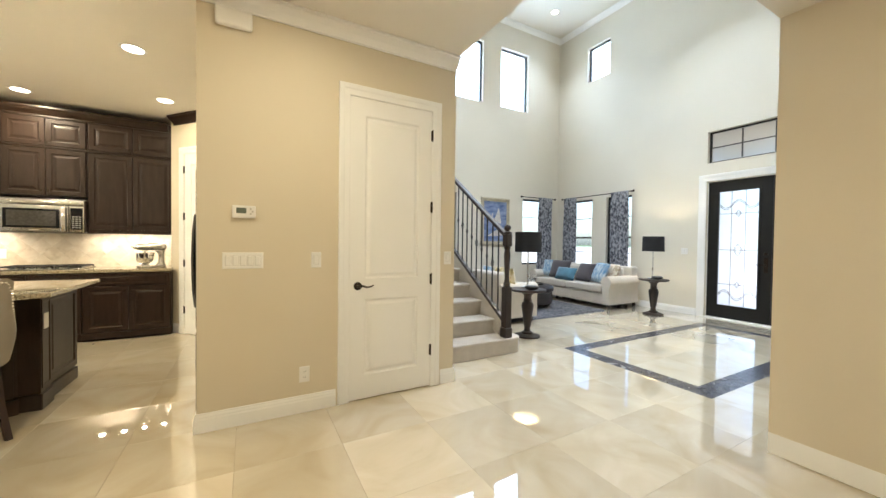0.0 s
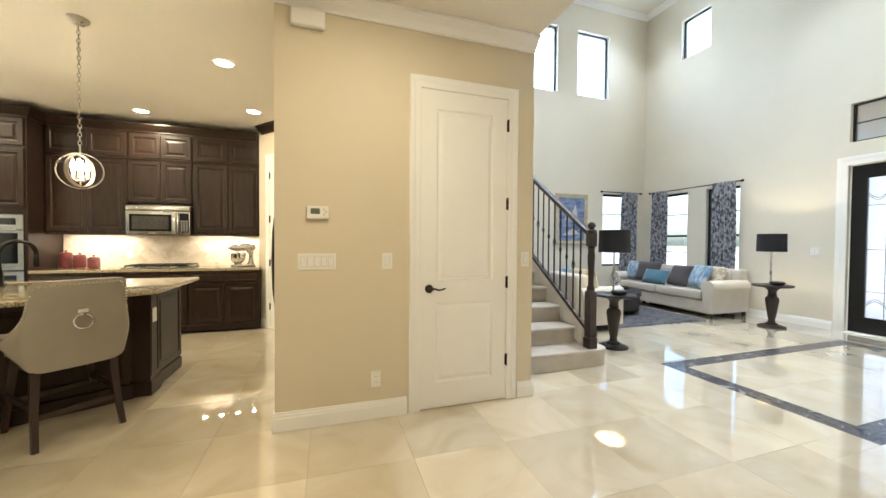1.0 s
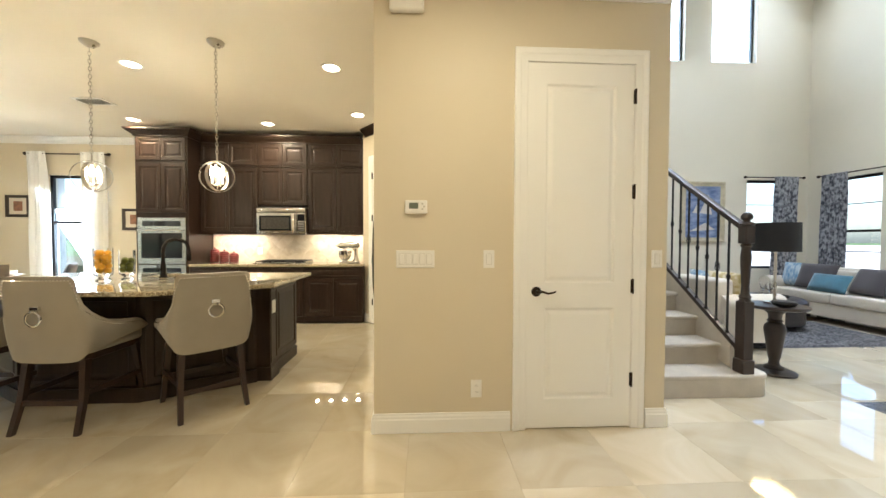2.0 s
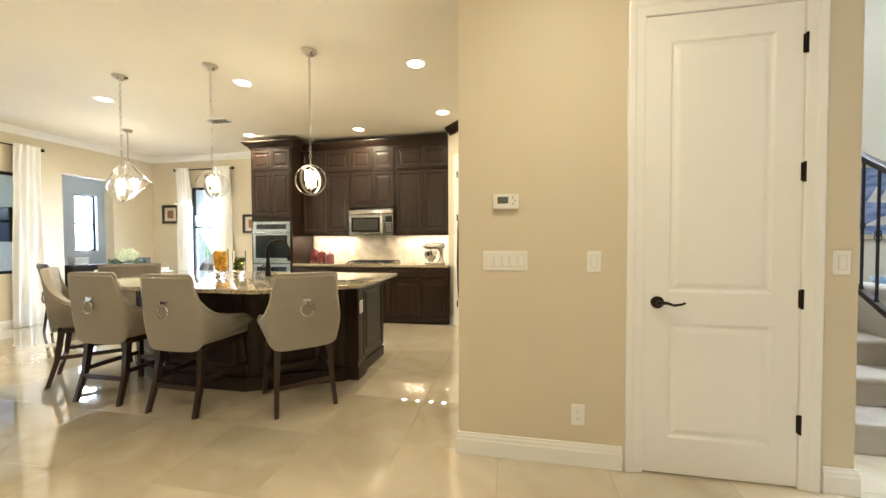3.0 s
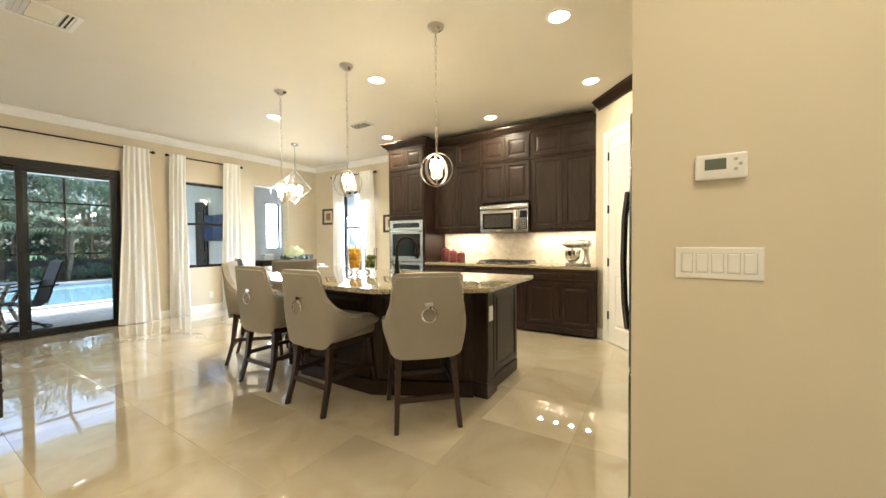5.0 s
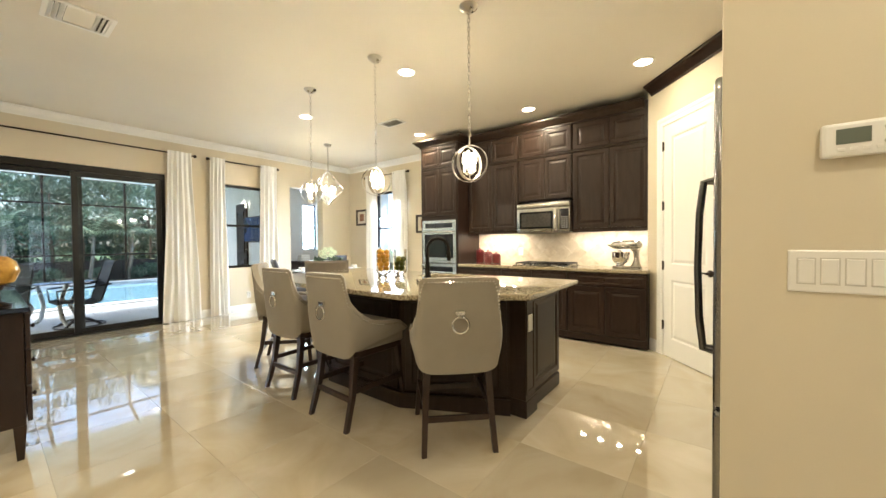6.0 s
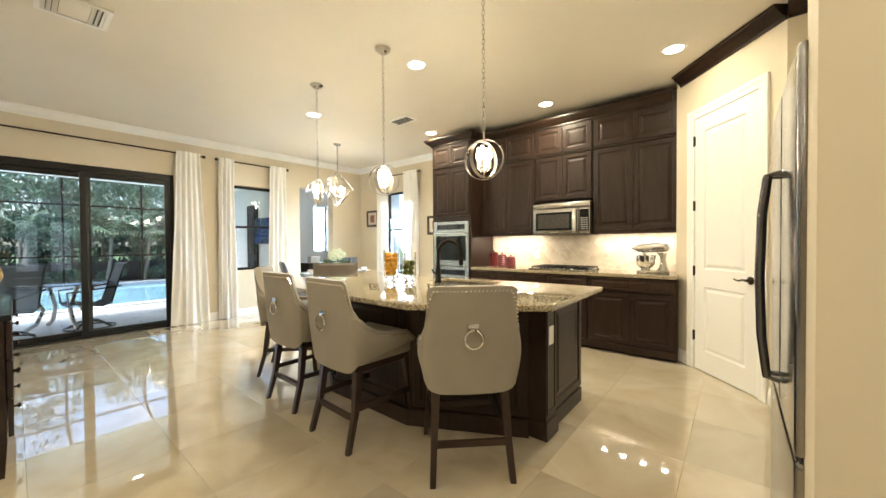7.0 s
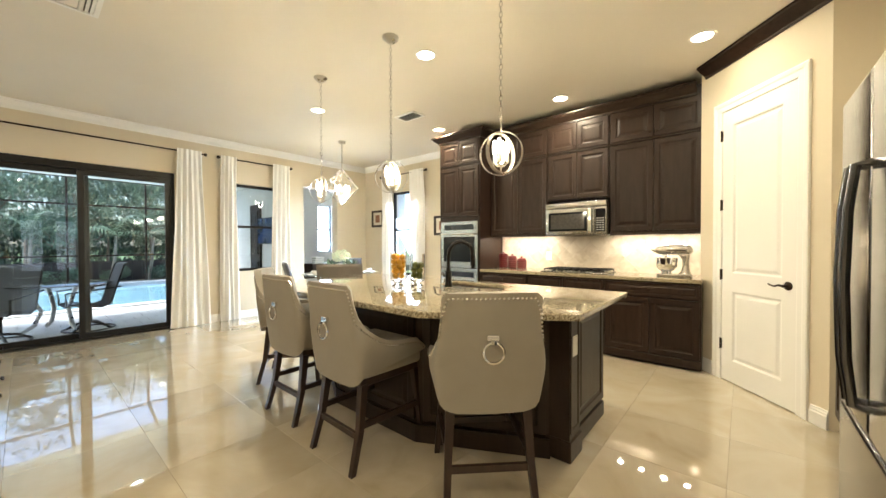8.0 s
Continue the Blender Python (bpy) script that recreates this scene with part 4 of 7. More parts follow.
# raised panels of the seating side
for (ax, ay), (bx, by) in (((-1.52, 3.80), (-0.80, 4.17)), ((-2.40, 3.80), (-1.52, 3.80)), ((-3.08, 4.17), (-2.40, 3.80))):
    L = math.hypot(bx - ax, by - ay)
    bm = bmesh.new()
    rings_panel(bm, 0.03, L - 0.03, 0.13, 0.84, DOOR_STEPS)
    part("panel", bm, M_ESPRESSO, isl, at=pose(ax, ay, 0, 0, 0, math.degrees(math.atan2(by - ay, bx - ax))))
# end panels and corner posts
for px, sgn in ((-0.735, 1), (-3.08, -1)):
    post = bmesh.new()
    x0, x1 = (px - 0.085, px + 0.045) if sgn > 0 else (px - 0.045, px + 0.085)
    box(post, x0, x1, 4.165, 4.33, 0.001, 0.855, 0.004)
    p = part("corner_post", post, M_ESPRESSO, isl)
    bm = bmesh.new()
    box(bm, x0 - 0.012, x1 + 0.012, 4.153, 4.342, 0.002, 0.125, 0.006)
    part("plinth_block", bm, M_ESPRESSO, p)
    bm = bmesh.new()
    rings_panel(bm, 0.012, 0.153, 0.16, 0.83, [(0, 0.0005), (0.0, 0.006), (0.02, 0.006), (0.03, 0.001), (0.04, 0.001)])
    part("inset", bm, M_ESPRESSO, p, at=pose(x1 if sgn > 0 else x0, 4.165 if sgn > 0 else 4.33, 0, 0, 0, 90 if sgn > 0 else -90))
    bm = bmesh.new()
    rings_panel(bm, 0.012, 0.56, 0.13, 0.845, DOOR_STEPS)
    part("end_panel", bm, M_ESPRESSO, isl, at=pose(px, 4.335 if sgn > 0 else 4.90, 0, 0, 0, 90 if sgn > 0 else -90))
    bm = bmesh.new()
    if sgn > 0:
        box(bm, px - 0.001, px + 0.02, 4.343, 4.905, 0.001, 0.11, 0.004)
    else:
        box(bm, px - 0.02, px + 0.001, 4.343, 4.905, 0.001, 0.11, 0.004)
    part("end_skirting", bm, M_ESPRESSO, isl)
bm = bmesh.new()
box(bm, -0.689, -0.683, 4.205, 4.275, 0.60, 0.718, 0.002)
part("socket_plate", bm, M_PLATE, isl, "white socket plate")

# granite top with a cut-out for the sink
SK = (-1.98, -1.36, 4.50, 4.80)
bm = bmesh.new()
outer = [bm.verts.new((x, y, 0.869)) for x, y in TOP]
inner = [bm.verts.new((x, y, 0.869)) for x, y in ((SK[0], SK[2]), (SK[1], SK[2]), (SK[1], SK[3]), (SK[0], SK[3]))]
es = [bm.edges.new((r[i], r[(i + 1) % len(r)])) for r in (outer, inner) for i in range(len(r))]
bmesh.ops.triangle_fill(bm, edges=es, use_beauty=True)
ext = bmesh.ops.extrude_face_region(bm, geom=bm.faces[:])
bmesh.ops.translate(bm, verts=[v for v in ext["geom"] if isinstance(v, bmesh.types.BMVert)], vec=(0, 0, 0.036))
rim = [e for e in bm.edges if len(e.link_faces) == 2 and e.calc_face_angle(0) > 0.5 and abs(e.verts[0].co.z - e.verts[1].co.z) < 1e-4]
bmesh.ops.bevel(bm, geom=rim, offset=0.009, segments=3, affect="EDGES", profile=0.6)
solid("island_worktop", bm, M_GRANITE, "polished speckled gold granite island worktop", "worktop", smooth=True)
sk = thing("sink", "undermount stainless steel sink in the island", "sink")
bm = bmesh.new()
for a in ((SK[0] - 0.01, SK[1] + 0.01, SK[2] - 0.01, SK[3] + 0.01),):
    x0, x1, y0, y1 = a
    box(bm, x0, x1, y0, y1, 0.675, 0.68)
    box(bm, x0, x0 + 0.004, y0, y1, 0.68, 0.8625)
    box(bm, x1 - 0.004, x1, y0, y1, 0.68, 0.8625)
    box(bm, x0 + 0.004, x1 - 0.004, y0, y0 + 0.004, 0.68, 0.8625)
    box(bm, x0 + 0.004, x1 - 0.004, y1 - 0.004, y1, 0.68, 0.8625)
part("bowl", bm, M_STEEL, sk)
bm = bmesh.new()
lathe(bm, [(0.045, 0.681), (0.045, 0.684), (0.03, 0.685)], 18, -1.67, 4.65)
part("drain", bm, M_CHROME, sk)

M_FAUCET = mat("black_bronze", (0.016, 0.013, 0.012), 0.25, 0.6, 0.2, 12, 120, 0.0)
fc = thing("faucet", "dark bronze gooseneck kitchen faucet on the island", "faucet", pose(-1.79, 4.43, 0.906))
bm = bmesh.new()
lathe(bm, [(0.034, 0), (0.034, 0.008), (0.026, 0.03), (0.026, 0.11), (0.02, 0.13), (0.016, 0.15)], 18)
part("base", bm, M_FAUCET, fc, "", True)
bm = bmesh.new()
pts = [(0, 0, 0.14)] + [(0.0 + 0.10 * (1 - math.cos(a)) * 0.8, 0.10 * (1 - math.cos(a)) * 0.6, 0.255 + 0.11 * math.sin(a)) for a in [i * math.pi / 10 for i in range(11)]]
tube(bm, pts, 0.016, 12)
part("spout", bm, M_FAUCET, fc, "", True)
bm = bmesh.new()
lathe(bm, [(0.015, 0.15), (0.021, 0.17), (0.021, 0.23), (0.015, 0.256)], 14, 0.16, 0.12)
part("spray_head", bm, M_FAUCET, fc, "", True)
bm = bmesh.new()
tube(bm, [(0, -0.02, 0.08), (0, -0.055, 0.085), (0.01, -0.09, 0.12)], 0.008, 8)
part("lever", bm, M_FAUCET, fc, "", True)


M_THIN = glass("thin_jar_glass", ior=1.12)


def fruit_jar(x, y, r, hh, fill, fr_r, m, label, count):
    v = thing("fruit_jar", label, "vase", pose(x, y, 0.9065))
    bm = bmesh.new()
    lathe(bm, [(r * 0.8, 0), (r * 0.85, 0.006), (r * 0.5, 0.02), (r * 0.5, 0.03), (r * 0.96, 0.05), (r, 0.07), (r, hh), (r - 0.003, hh), (r - 0.003, 0.07), (r * 0.85, 0.055)], 28)
    part("glass_jar", bm, M_THIN, v, "clear glass footed jar", True)
    k, zc = 0, 0.06 + fr_r
    while k < count:
        n = 4 if r > 2.4 * fr_r else 3
        off = random.uniform(0, 2)
        for i in range(n):
            if k >= count:
                break
            a = off + 2 * math.pi * i / n
            rr = (r - fr_r - 0.005) if n > 1 else 0
            bm = bmesh.new()
            bmesh.ops.create_icosphere(bm, subdivisions=2, radius=fr_r * random.uniform(0.92, 1.02))
            bmesh.ops.scale(bm, verts=bm.verts, vec=(1, 1, 1.1))
            part("fruit", bm, m, v, "", True, at=pose(rr * math.cos(a), rr * math.sin(a), zc + random.uniform(-0.004, 0.004), random.uniform(0, 90), random.uniform(0, 90)))
            k += 1
        zc += fr_r * (1.5 if n == 4 else 1.62)
    return v


M_ORANGE = mat("orange_peel", (0.82, 0.44, 0.045), 0.45, 0, 0.15, 12, 200, 0.15, rand=0.15)
M_LIME = mat("lime_peel", (0.17, 0.19, 0.035), 0.45, 0, 0.25, 12, 200, 0.15, rand=0.25)
fruit_jar(-2.11, 4.17, 0.066, 0.285, 0.22, 0.026, M_ORANGE, "clear glass jar full of oranges on granite", 19)
fruit_jar(-1.99, 4.27, 0.060, 0.265, 0.14, 0.027, M_LIME, "clear glass jar half full of limes on granite", 9)

# ---- counter stools ----


def stool_shell(bm, tuft):
    """The padded wrap: a back that sweeps down into two arms; the sitter looks along +y."""
    N, K = 40, 10
    out, inn = [], []
    for i in range(N + 1):
        s = i / N * 2 - 1                      # -1 left front, 0 back, 1 right front
        a = abs(s)
        if a < 0.40:
            x, y = 0.228 * s / 0.40, -0.245 + 0.012 * (a / 0.40) ** 2
        else:
            ang = min(1.0, (a - 0.40) / 0.12) * math.pi / 2
            x = math.copysign(0.228 + 0.026 * math.sin(ang), s)
            y = -0.233 + 0.040 * (1 - math.cos(ang)) + max(0, a - 0.52) / 0.48 * 0.425
        q = max(0.0, (a - 0.39) / 0.61)
        top = 0.705 + 0.325 * max(0.0, 1 - q / 0.74) ** 2.9 - 0.025 * q - 0.05 * max(0.0, q - 0.88) / 0.12
        r_ = min(1.0, max(0.0, (a - 0.28) / 0.22))
        low = 0.466 + 0.062 * r_ * r_ + 0.06 * max(0, a - 0.5) / 0.5
        out.append([])
        inn.append([])
        for k in range(K + 1):
            u = k / K
            z = low + (top - low) * u
            lean = 0.055 * max(0, (z - 0.5) / 0.54) ** 1.3
            bulge = 0.014 * math.sin(math.pi * u)
            d = Vector((x, y + 0.05, 0)).normalized()
            w = max(0, 1 - a * 1.4)
            p_ = min(1.0, max(0.0, (z - 0.46) / 0.13))
            xs_ = x * (0.915 + 0.065 * p_ * (2 - p_) + 0.055 * min(1.0, max(0.0, (z - 0.84) / 0.19)) ** 1.3 - 0.045 * math.exp(-((z - 0.87) / 0.075) ** 2))
            if a > 0.44:
                xs_ += math.copysign(0.020 * min(1.0, (a - 0.44) / 0.2) * math.exp(-((z - 0.68) / 0.10) ** 2), s)
            o = Vector((xs_, y - lean, z)) + d * (bulge + 0.010 * w * (1 - u))
            th_ = 0.065 if z > 0.6 else 0.05
            ii = o - d * th_
            if tuft and a < 0.6 and z > 0.66:
                ii += d * (0.010 * math.cos(s * 22) * math.cos(z * 36))
            out[-1].append(bm.verts.new(o))
            inn[-1].append(bm.verts.new(ii))
    for i in range(N):
        for k in range(K):
            bm.faces.new((out[i][k], out[i + 1][k], out[i + 1][k + 1], out[i][k + 1]))
            bm.faces.new((inn[i][k], inn[i][k + 1], inn[i + 1][k + 1], inn[i + 1][k]))
        bm.faces.new((out[i][K], out[i + 1][K], inn[i + 1][K], inn[i][K]))
        bm.faces.new((out[i][0], inn[i][0], inn[i + 1][0], out[i + 1][0]))
    for i in (0, N):
        for k in range(K):
            q = (out[i][k], out[i][k + 1], inn[i][k + 1], inn[i][k])
            bm.faces.new(q if i == 0 else q[::-1])
    return out


def counter_stool(label):
    st = thing("counter_stool", label, "stool", group="stools round the island")
    bm = bmesh.new()
    rim_pts = [[v.co.copy() for v in col] for col in stool_shell(bm, True)]
    es = [e for e in bm.edges if len(e.link_faces) == 2 and e.calc_face_angle(0) > 1.0]
    bmesh.ops.bevel(bm, geom=es, offset=0.012, segments=2, affect="EDGES", profile=0.5)
    part("backrest", bm, M_LINEN, st, "taupe linen wraparound backrest", True)
    bm = bmesh.new()
    box(bm, -0.225, 0.225, -0.19, 0.26, 0.50, 0.655, 0.035, 3)
    part("seat", bm, M_LINEN, st, "taupe linen padded seat", True)
    bm = bmesh.new()
    box(bm, -0.20, 0.20, -0.20, 0.24, 0.455, 0.52, 0.004)
    part("seat_frame", bm, M_STOOLWOOD, st)
    # legs
    FEET = [(-0.21, -0.265), (0.21, -0.265), (0.225, 0.255), (-0.225, 0.255)]
    for fx, fy in FEET:
        bm = bmesh.new()
        tx, ty = math.copysign(0.185, fx), (-0.175 if fy < 0 else 0.215)
        prev = None
        for z, w in ((0.001, 0.015), (0.22, 0.0175), (0.47, 0.022)):
            u = z / 0.47
            cx, cy = fx + (tx - fx) * u, fy + (ty - fy) * (1 - (1 - u) ** 1.7 if fy < 0 else u)
            ring = [bm.verts.new((cx + a * w, cy + b * w, z)) for a, b in ((-1, -1), (1, -1), (1, 1), (-1, 1))]
            if prev:
                for i in range(4):
                    bm.faces.new((prev[i], prev[(i + 1) % 4], ring[(i + 1) % 4], ring[i]))
            else:
                bm.faces.new(ring[::-1])
            prev = ring
        bm.faces.new(prev)
        part("leg", bm, M_STOOLWOOD, st)
    for a, b, z in ((0, 1, 0.19), (1, 2, 0.245), (2, 3, 0.20), (3, 0, 0.245)):
        p, q = (Vector((FEET[e][0] * 0.945, -0.213 if FEET[e][1] < 0 else 0.237, z)) for e in (a, b))
        d = (q - p).normalized()
        n = Vector((-d.y, d.x, 0)) * 0.010
        bm = bmesh.new()
        lo = [bm.verts.new(v + Vector((0, 0, -0.017))) for v in (p + n, p - n, q - n, q + n)]
        hi = [bm.verts.new(v + Vector((0, 0, 0.017))) for v in (p + n, p - n, q - n, q + n)]
        bm.faces.new(lo)
        bm.faces.new(hi[::-1])
        for i in range(4):
            bm.faces.new((lo[i], hi[i], hi[(i + 1) % 4], lo[(i + 1) % 4]))
        part("stretcher", bm, M_STOOLWOOD, st)
    # ring pull on the back
    bz, by = 0.775, -0.292
    bm = bmesh.new()
    box(bm, -0.028, 0.028, by - 0.016, by + 0.012, bz + 0.042, bz + 0.068, 0.003)
    lathe(bm, [(0.018, bz + 0.03), (0.018, bz + 0.044)], 12, 0, by - 0.014)
    mount = part("pull_mount", bm, M_CHROME, st, "chrome mount")
    bm = bmesh.new()
    tube(bm, [(0.046 * math.sin(2 * math.pi * i / 24), by - 0.020, bz - 0.010 + 0.046 * math.cos(2 * math.pi * i / 24)) for i in range(24)], 0.0065, 8, True)
    part("ring", bm, M_CHROME, mount, "chrome ring pull", True)
    # nailheads along the back's edge and down the arms
    bm = bmesh.new()
    n_, k_ = len(rim_pts) - 1, len(rim_pts[0]) - 1

    def inset(i):
        """A point of the outer face a finger's width inside the rim, square to the rim's run."""
        col = rim_pts[i]
        run = rim_pts[min(n_, i + 1)][-1] - rim_pts[max(0, i - 1)][-1]
        flat = math.hypot(run.x, run.y)
        drop = min(0.11, 0.026 * run.length / max(flat, 1e-4))
        z = col[-1].z - drop
        for lo_, hi_ in zip(col, col[1:]):
            if lo_.z <= z <= hi_.z:
                return lo_.lerp(hi_, (z - lo_.z) / (hi_.z - lo_.z))
        return col[-2]
    lines = [[inset(i) for i in range(n_ + 1)]]
    for line in lines:
        acc = 0.0
        for a, b in zip(line, line[1:]):
            seg = (b - a).length
            while acc < seg:
                p = a + (b - a) * (acc / seg)
                out_d = Vector((p.x * (0.15 if p.z > 0.8 else 1), p.y + (0.0 if p.z > 0.8 else 0.05), 0)).normalized()
                m3 = Matrix.Translation(p + out_d * 0.002) @ out_d.to_track_quat("Z", "Y").to_matrix().to_4x4()
                tip = bm.verts.new(m3 @ Vector((0, 0, 0.007)))
                ring = [bm.verts.new(m3 @ Vector((0.0075 * math.cos(k * math.pi / 3), 0.0075 * math.sin(k * math.pi / 3), 0))) for k in range(6)]
                for k in range(6):
                    bm.faces.new((tip, ring[k], ring[(k + 1) % 6]))
                acc += 0.021
            acc -= seg
    nh = part("nailhead_trim", bm, M_CHROME, st, "row of silver nailheads")
    return st


stool = counter_stool("taupe linen counter stool with nailheads and dark legs")


def facing(x, y, dx, dy):
    return pose(x, y, 0, 0, 0, math.degrees(math.atan2(-dx, dy)))


stool.matrix_world = facing(-1.005, 3.745, -0.70, 0.714)
copy_thing(stool, facing(-1.745, 3.575, 0.03, 1.0))
copy_thing(stool, facing(-2.50, 3.63, 0.0, 1.0))
copy_thing(stool, facing(-3.24, 3.86, 0.66, 0.75))

# ---- pendants, chandelier, ceiling fittings ----


def pendant(x, y, turn):
    """A nickel orb of nested rings round candle bulbs, hung by a chain."""
    p = thing("orb_pendant", "brushed nickel orb pendant with lit candle bulbs, hung by chain", "pendant", pose(x, y, 0, 0, 0, turn), group="pendants over the island")
    bm = bmesh.new()
    lathe(bm, [(0.012, CEIL - 0.05), (0.03, CEIL - 0.045), (0.065, CEIL - 0.016), (0.068, CEIL - 0.001)], 24)
    part("canopy", bm, M_NICKEL, p, "", True)
    bm = bmesh.new()
    zt, k = CEIL - 0.05, 0
    while zt > 1.985:
        c = zt - 0.02
        tube(bm, [(0.010 * math.cos(a) * (k % 2), 0.010 * math.cos(a) * (1 - k % 2), c + 0.021 * math.sin(a)) for a in [i * math.pi / 4 for i in range(8)]], 0.0026, 5, True)
        zt -= 0.032
        k += 1
    part("chain", bm, M_NICKEL, p)
    R, cz = 0.135, 1.81
    for rr, tilt, yaw in ((R, 0, 0), (R * 0.90, 0, 65)):
        bm = bmesh.new()
        n, rings = 40, []
        for i in range(n):
            a = 2 * math.pi * i / n
            e = Vector((math.cos(a), 0, math.sin(a)))
            rings.append([bm.verts.new(e * r + Vector((0, w, 0))) for r, w in ((rr, -0.014), (rr, 0.014), (rr - 0.004, 0.014), (rr - 0.004, -0.014))])
        for i in range(n):
            a, b = rings[i], rings[(i + 1) % n]
            for j in range(4):
                bm.faces.new((a[j], b[j], b[(j + 1) % 4], a[(j + 1) % 4]))
        part("ring", bm, M_NICKEL, p, "", True, at=pose(0, 0, cz, 0, 0, yaw) @ pose(0, 0, 0, tilt, 0, 0))
    bm = bmesh.new()
    tube(bm, [(0, 0, 1.99), (0, 0, 1.945)], 0.006, 8)
    tube(bm, [(0, 0, 1.945), (0, 0, 1.70)], 0.005, 8)
    lathe(bm, [(0.01, 1.735), (0.03, 1.74), (0.02, 1.75)], 14)
    for i in range(4):
        a = 2 * math.pi * i / 4
        tube(bm, [(0, 0, 1.74), (0.02 * math.cos(a), 0.02 * math.sin(a), 1.732), (0.04 * math.cos(a), 0.04 * math.sin(a), 1.75), (0.04 * math.cos(a), 0.04 * math.sin(a), 1.80)], 0.006, 8)
    part("stem", bm, M_NICKEL, p, "", True)
    for i in range(4):
        a = 2 * math.pi * i / 4
        bm = bmesh.new()
        lathe(bm, [(0.0105, 1.752), (0.011, 1.758), (0.0105, 1.806)], 12, 0.04 * math.cos(a), 0.04 * math.sin(a))
        part("candle_sleeve", bm, M_PLATE, p, "white candle sleeve", True)
        bm = bmesh.new()
        lathe(bm, [(0.006, 1.806), (0.013, 1.82), (0.0155, 1.838), (0.011, 1.872), (0.003, 1.898)], 12, 0.04 * math.cos(a), 0.04 * math.sin(a))
        part("bulb", bm, M_BULB, p, "glowing candle bulb", True)
    point_lamp("pendant_lamp", (x, y, 1.84), 8.6, WARM, 0.035)
    return p


pendant(-1.09, 4.09, 15)
pendant(-2.17, 4.15, 40)
pendant(-3.25, 4.16, -20)

ch = thing("chandelier", "angular nickel and clear glass chandelier, lit, over the dining table", "chandelier", pose(-5.02, 5.60, 0))
bm = bmesh.new()
lathe(bm, [(0.012, 2.91), (0.05, 2.918), (0.065, 2.954)], 20)
tube(bm, [(0, 0, 2.92), (0, 0, 2.50)], 0.009, 8)
part("stem", bm, M_NICKEL, ch, "", True)
ap, lo_, mid = (0, 0, 2.50), (0, 0, 1.90), []
for i in range(4):
    a = math.radians(90 * i + 20)
    mid.append((0.31 * math.cos(a), 0.31 * math.sin(a), 2.28 if i % 2 else 2.16))
for i in range(4):
    bm = bmesh.new()
    tube(bm, [ap, mid[i]], 0.010, 6)
    tube(bm, [mid[i], lo_], 0.010, 6)
    part("arm", bm, M_NICKEL, ch)
for i in range(4):
    bm = bmesh.new()
    v = [bm.verts.new(p) for p in (ap, mid[i], mid[(i + 1) % 4])]
    w = [bm.verts.new((p[0] * 0.985, p[1] * 0.985, p[2] - 0.003)) for p in (ap, mid[i], mid[(i + 1) % 4])]
    bm.faces.new(v)
    bm.faces.new(w[::-1])
    for k in range(3):
        bm.faces.new((v[k], w[k], w[(k + 1) % 3], v[(k + 1) % 3]))
    g = part("glass_facet", bm, M_CLEAR, ch, "clear glass facet")
    g.visible_shadow = False
for i in range(6):
    a = math.radians(60 * i)
    bm = bmesh.new()
    lathe(bm, [(0.008, 2.14), (0.018, 2.16), (0.02, 2.18), (0.012, 2.21), (0.003, 2.225)], 12, 0.10 * math.cos(a), 0.10 * math.sin(a))
    part("bulb", bm, M_BULB, ch, "glowing candle bulb", True)
    bm = bmesh.new()
    tube(bm, [(0, 0, 2.05), (0.10 * math.cos(a), 0.10 * math.sin(a), 2.07), (0.10 * math.cos(a), 0.10 * math.sin(a), 2.14)], 0.005, 6)
    part("candle_arm", bm, M_NICKEL, ch)
bm = bmesh.new()
tube(bm, [(0, 0, 2.5), (0, 0, 1.91)], 0.006, 8)
part("centre_rod", bm, M_NICKEL, ch)
point_lamp("chandelier_lamp", (-5.02, 5.60, 2.10), 4.0, WARM, 0.05)

# fittings for the real cans and for the added ones out of view
for i, (cx, cy) in enumerate(CANS + HIGH_CANS):
    zc = CEIL if i < len(CANS) else HIGH
    c = thing("recessed_light", "white trimmed recessed ceiling light, lit, of a partly added set", "ceiling light", pose(cx, cy, zc), group="recessed ceiling lights")
    bm = bmesh.new()
    n = 28
    ro = [[bm.verts.new((r * math.cos(2 * math.pi * k / n), r * math.sin(2 * math.pi * k / n), z)) for k in range(n)] for r, z in ((0.098, -0.001), (0.096, -0.006), (0.076, -0.007), (0.074, -0.0025))]
    for a, b in zip(ro, ro[1:]):
        for k in range(n):
            bm.faces.new((a[k], a[(k + 1) % n], b[(k + 1) % n], b[k]))
    part("trim_ring", bm, M_PLATE, c, "", True)
    bm = bmesh.new()
    lathe(bm, [(0.074, -0.0045), (0.074, -0.002)], 24)
    part("lens", bm, M_LAMPGLOW, c, "glowing lens")


M_VENTSHADE = mat("duct_shade_grey", (0.07, 0.066, 0.06), 0.8, 0, 0.1, 9, 90, 0.0)


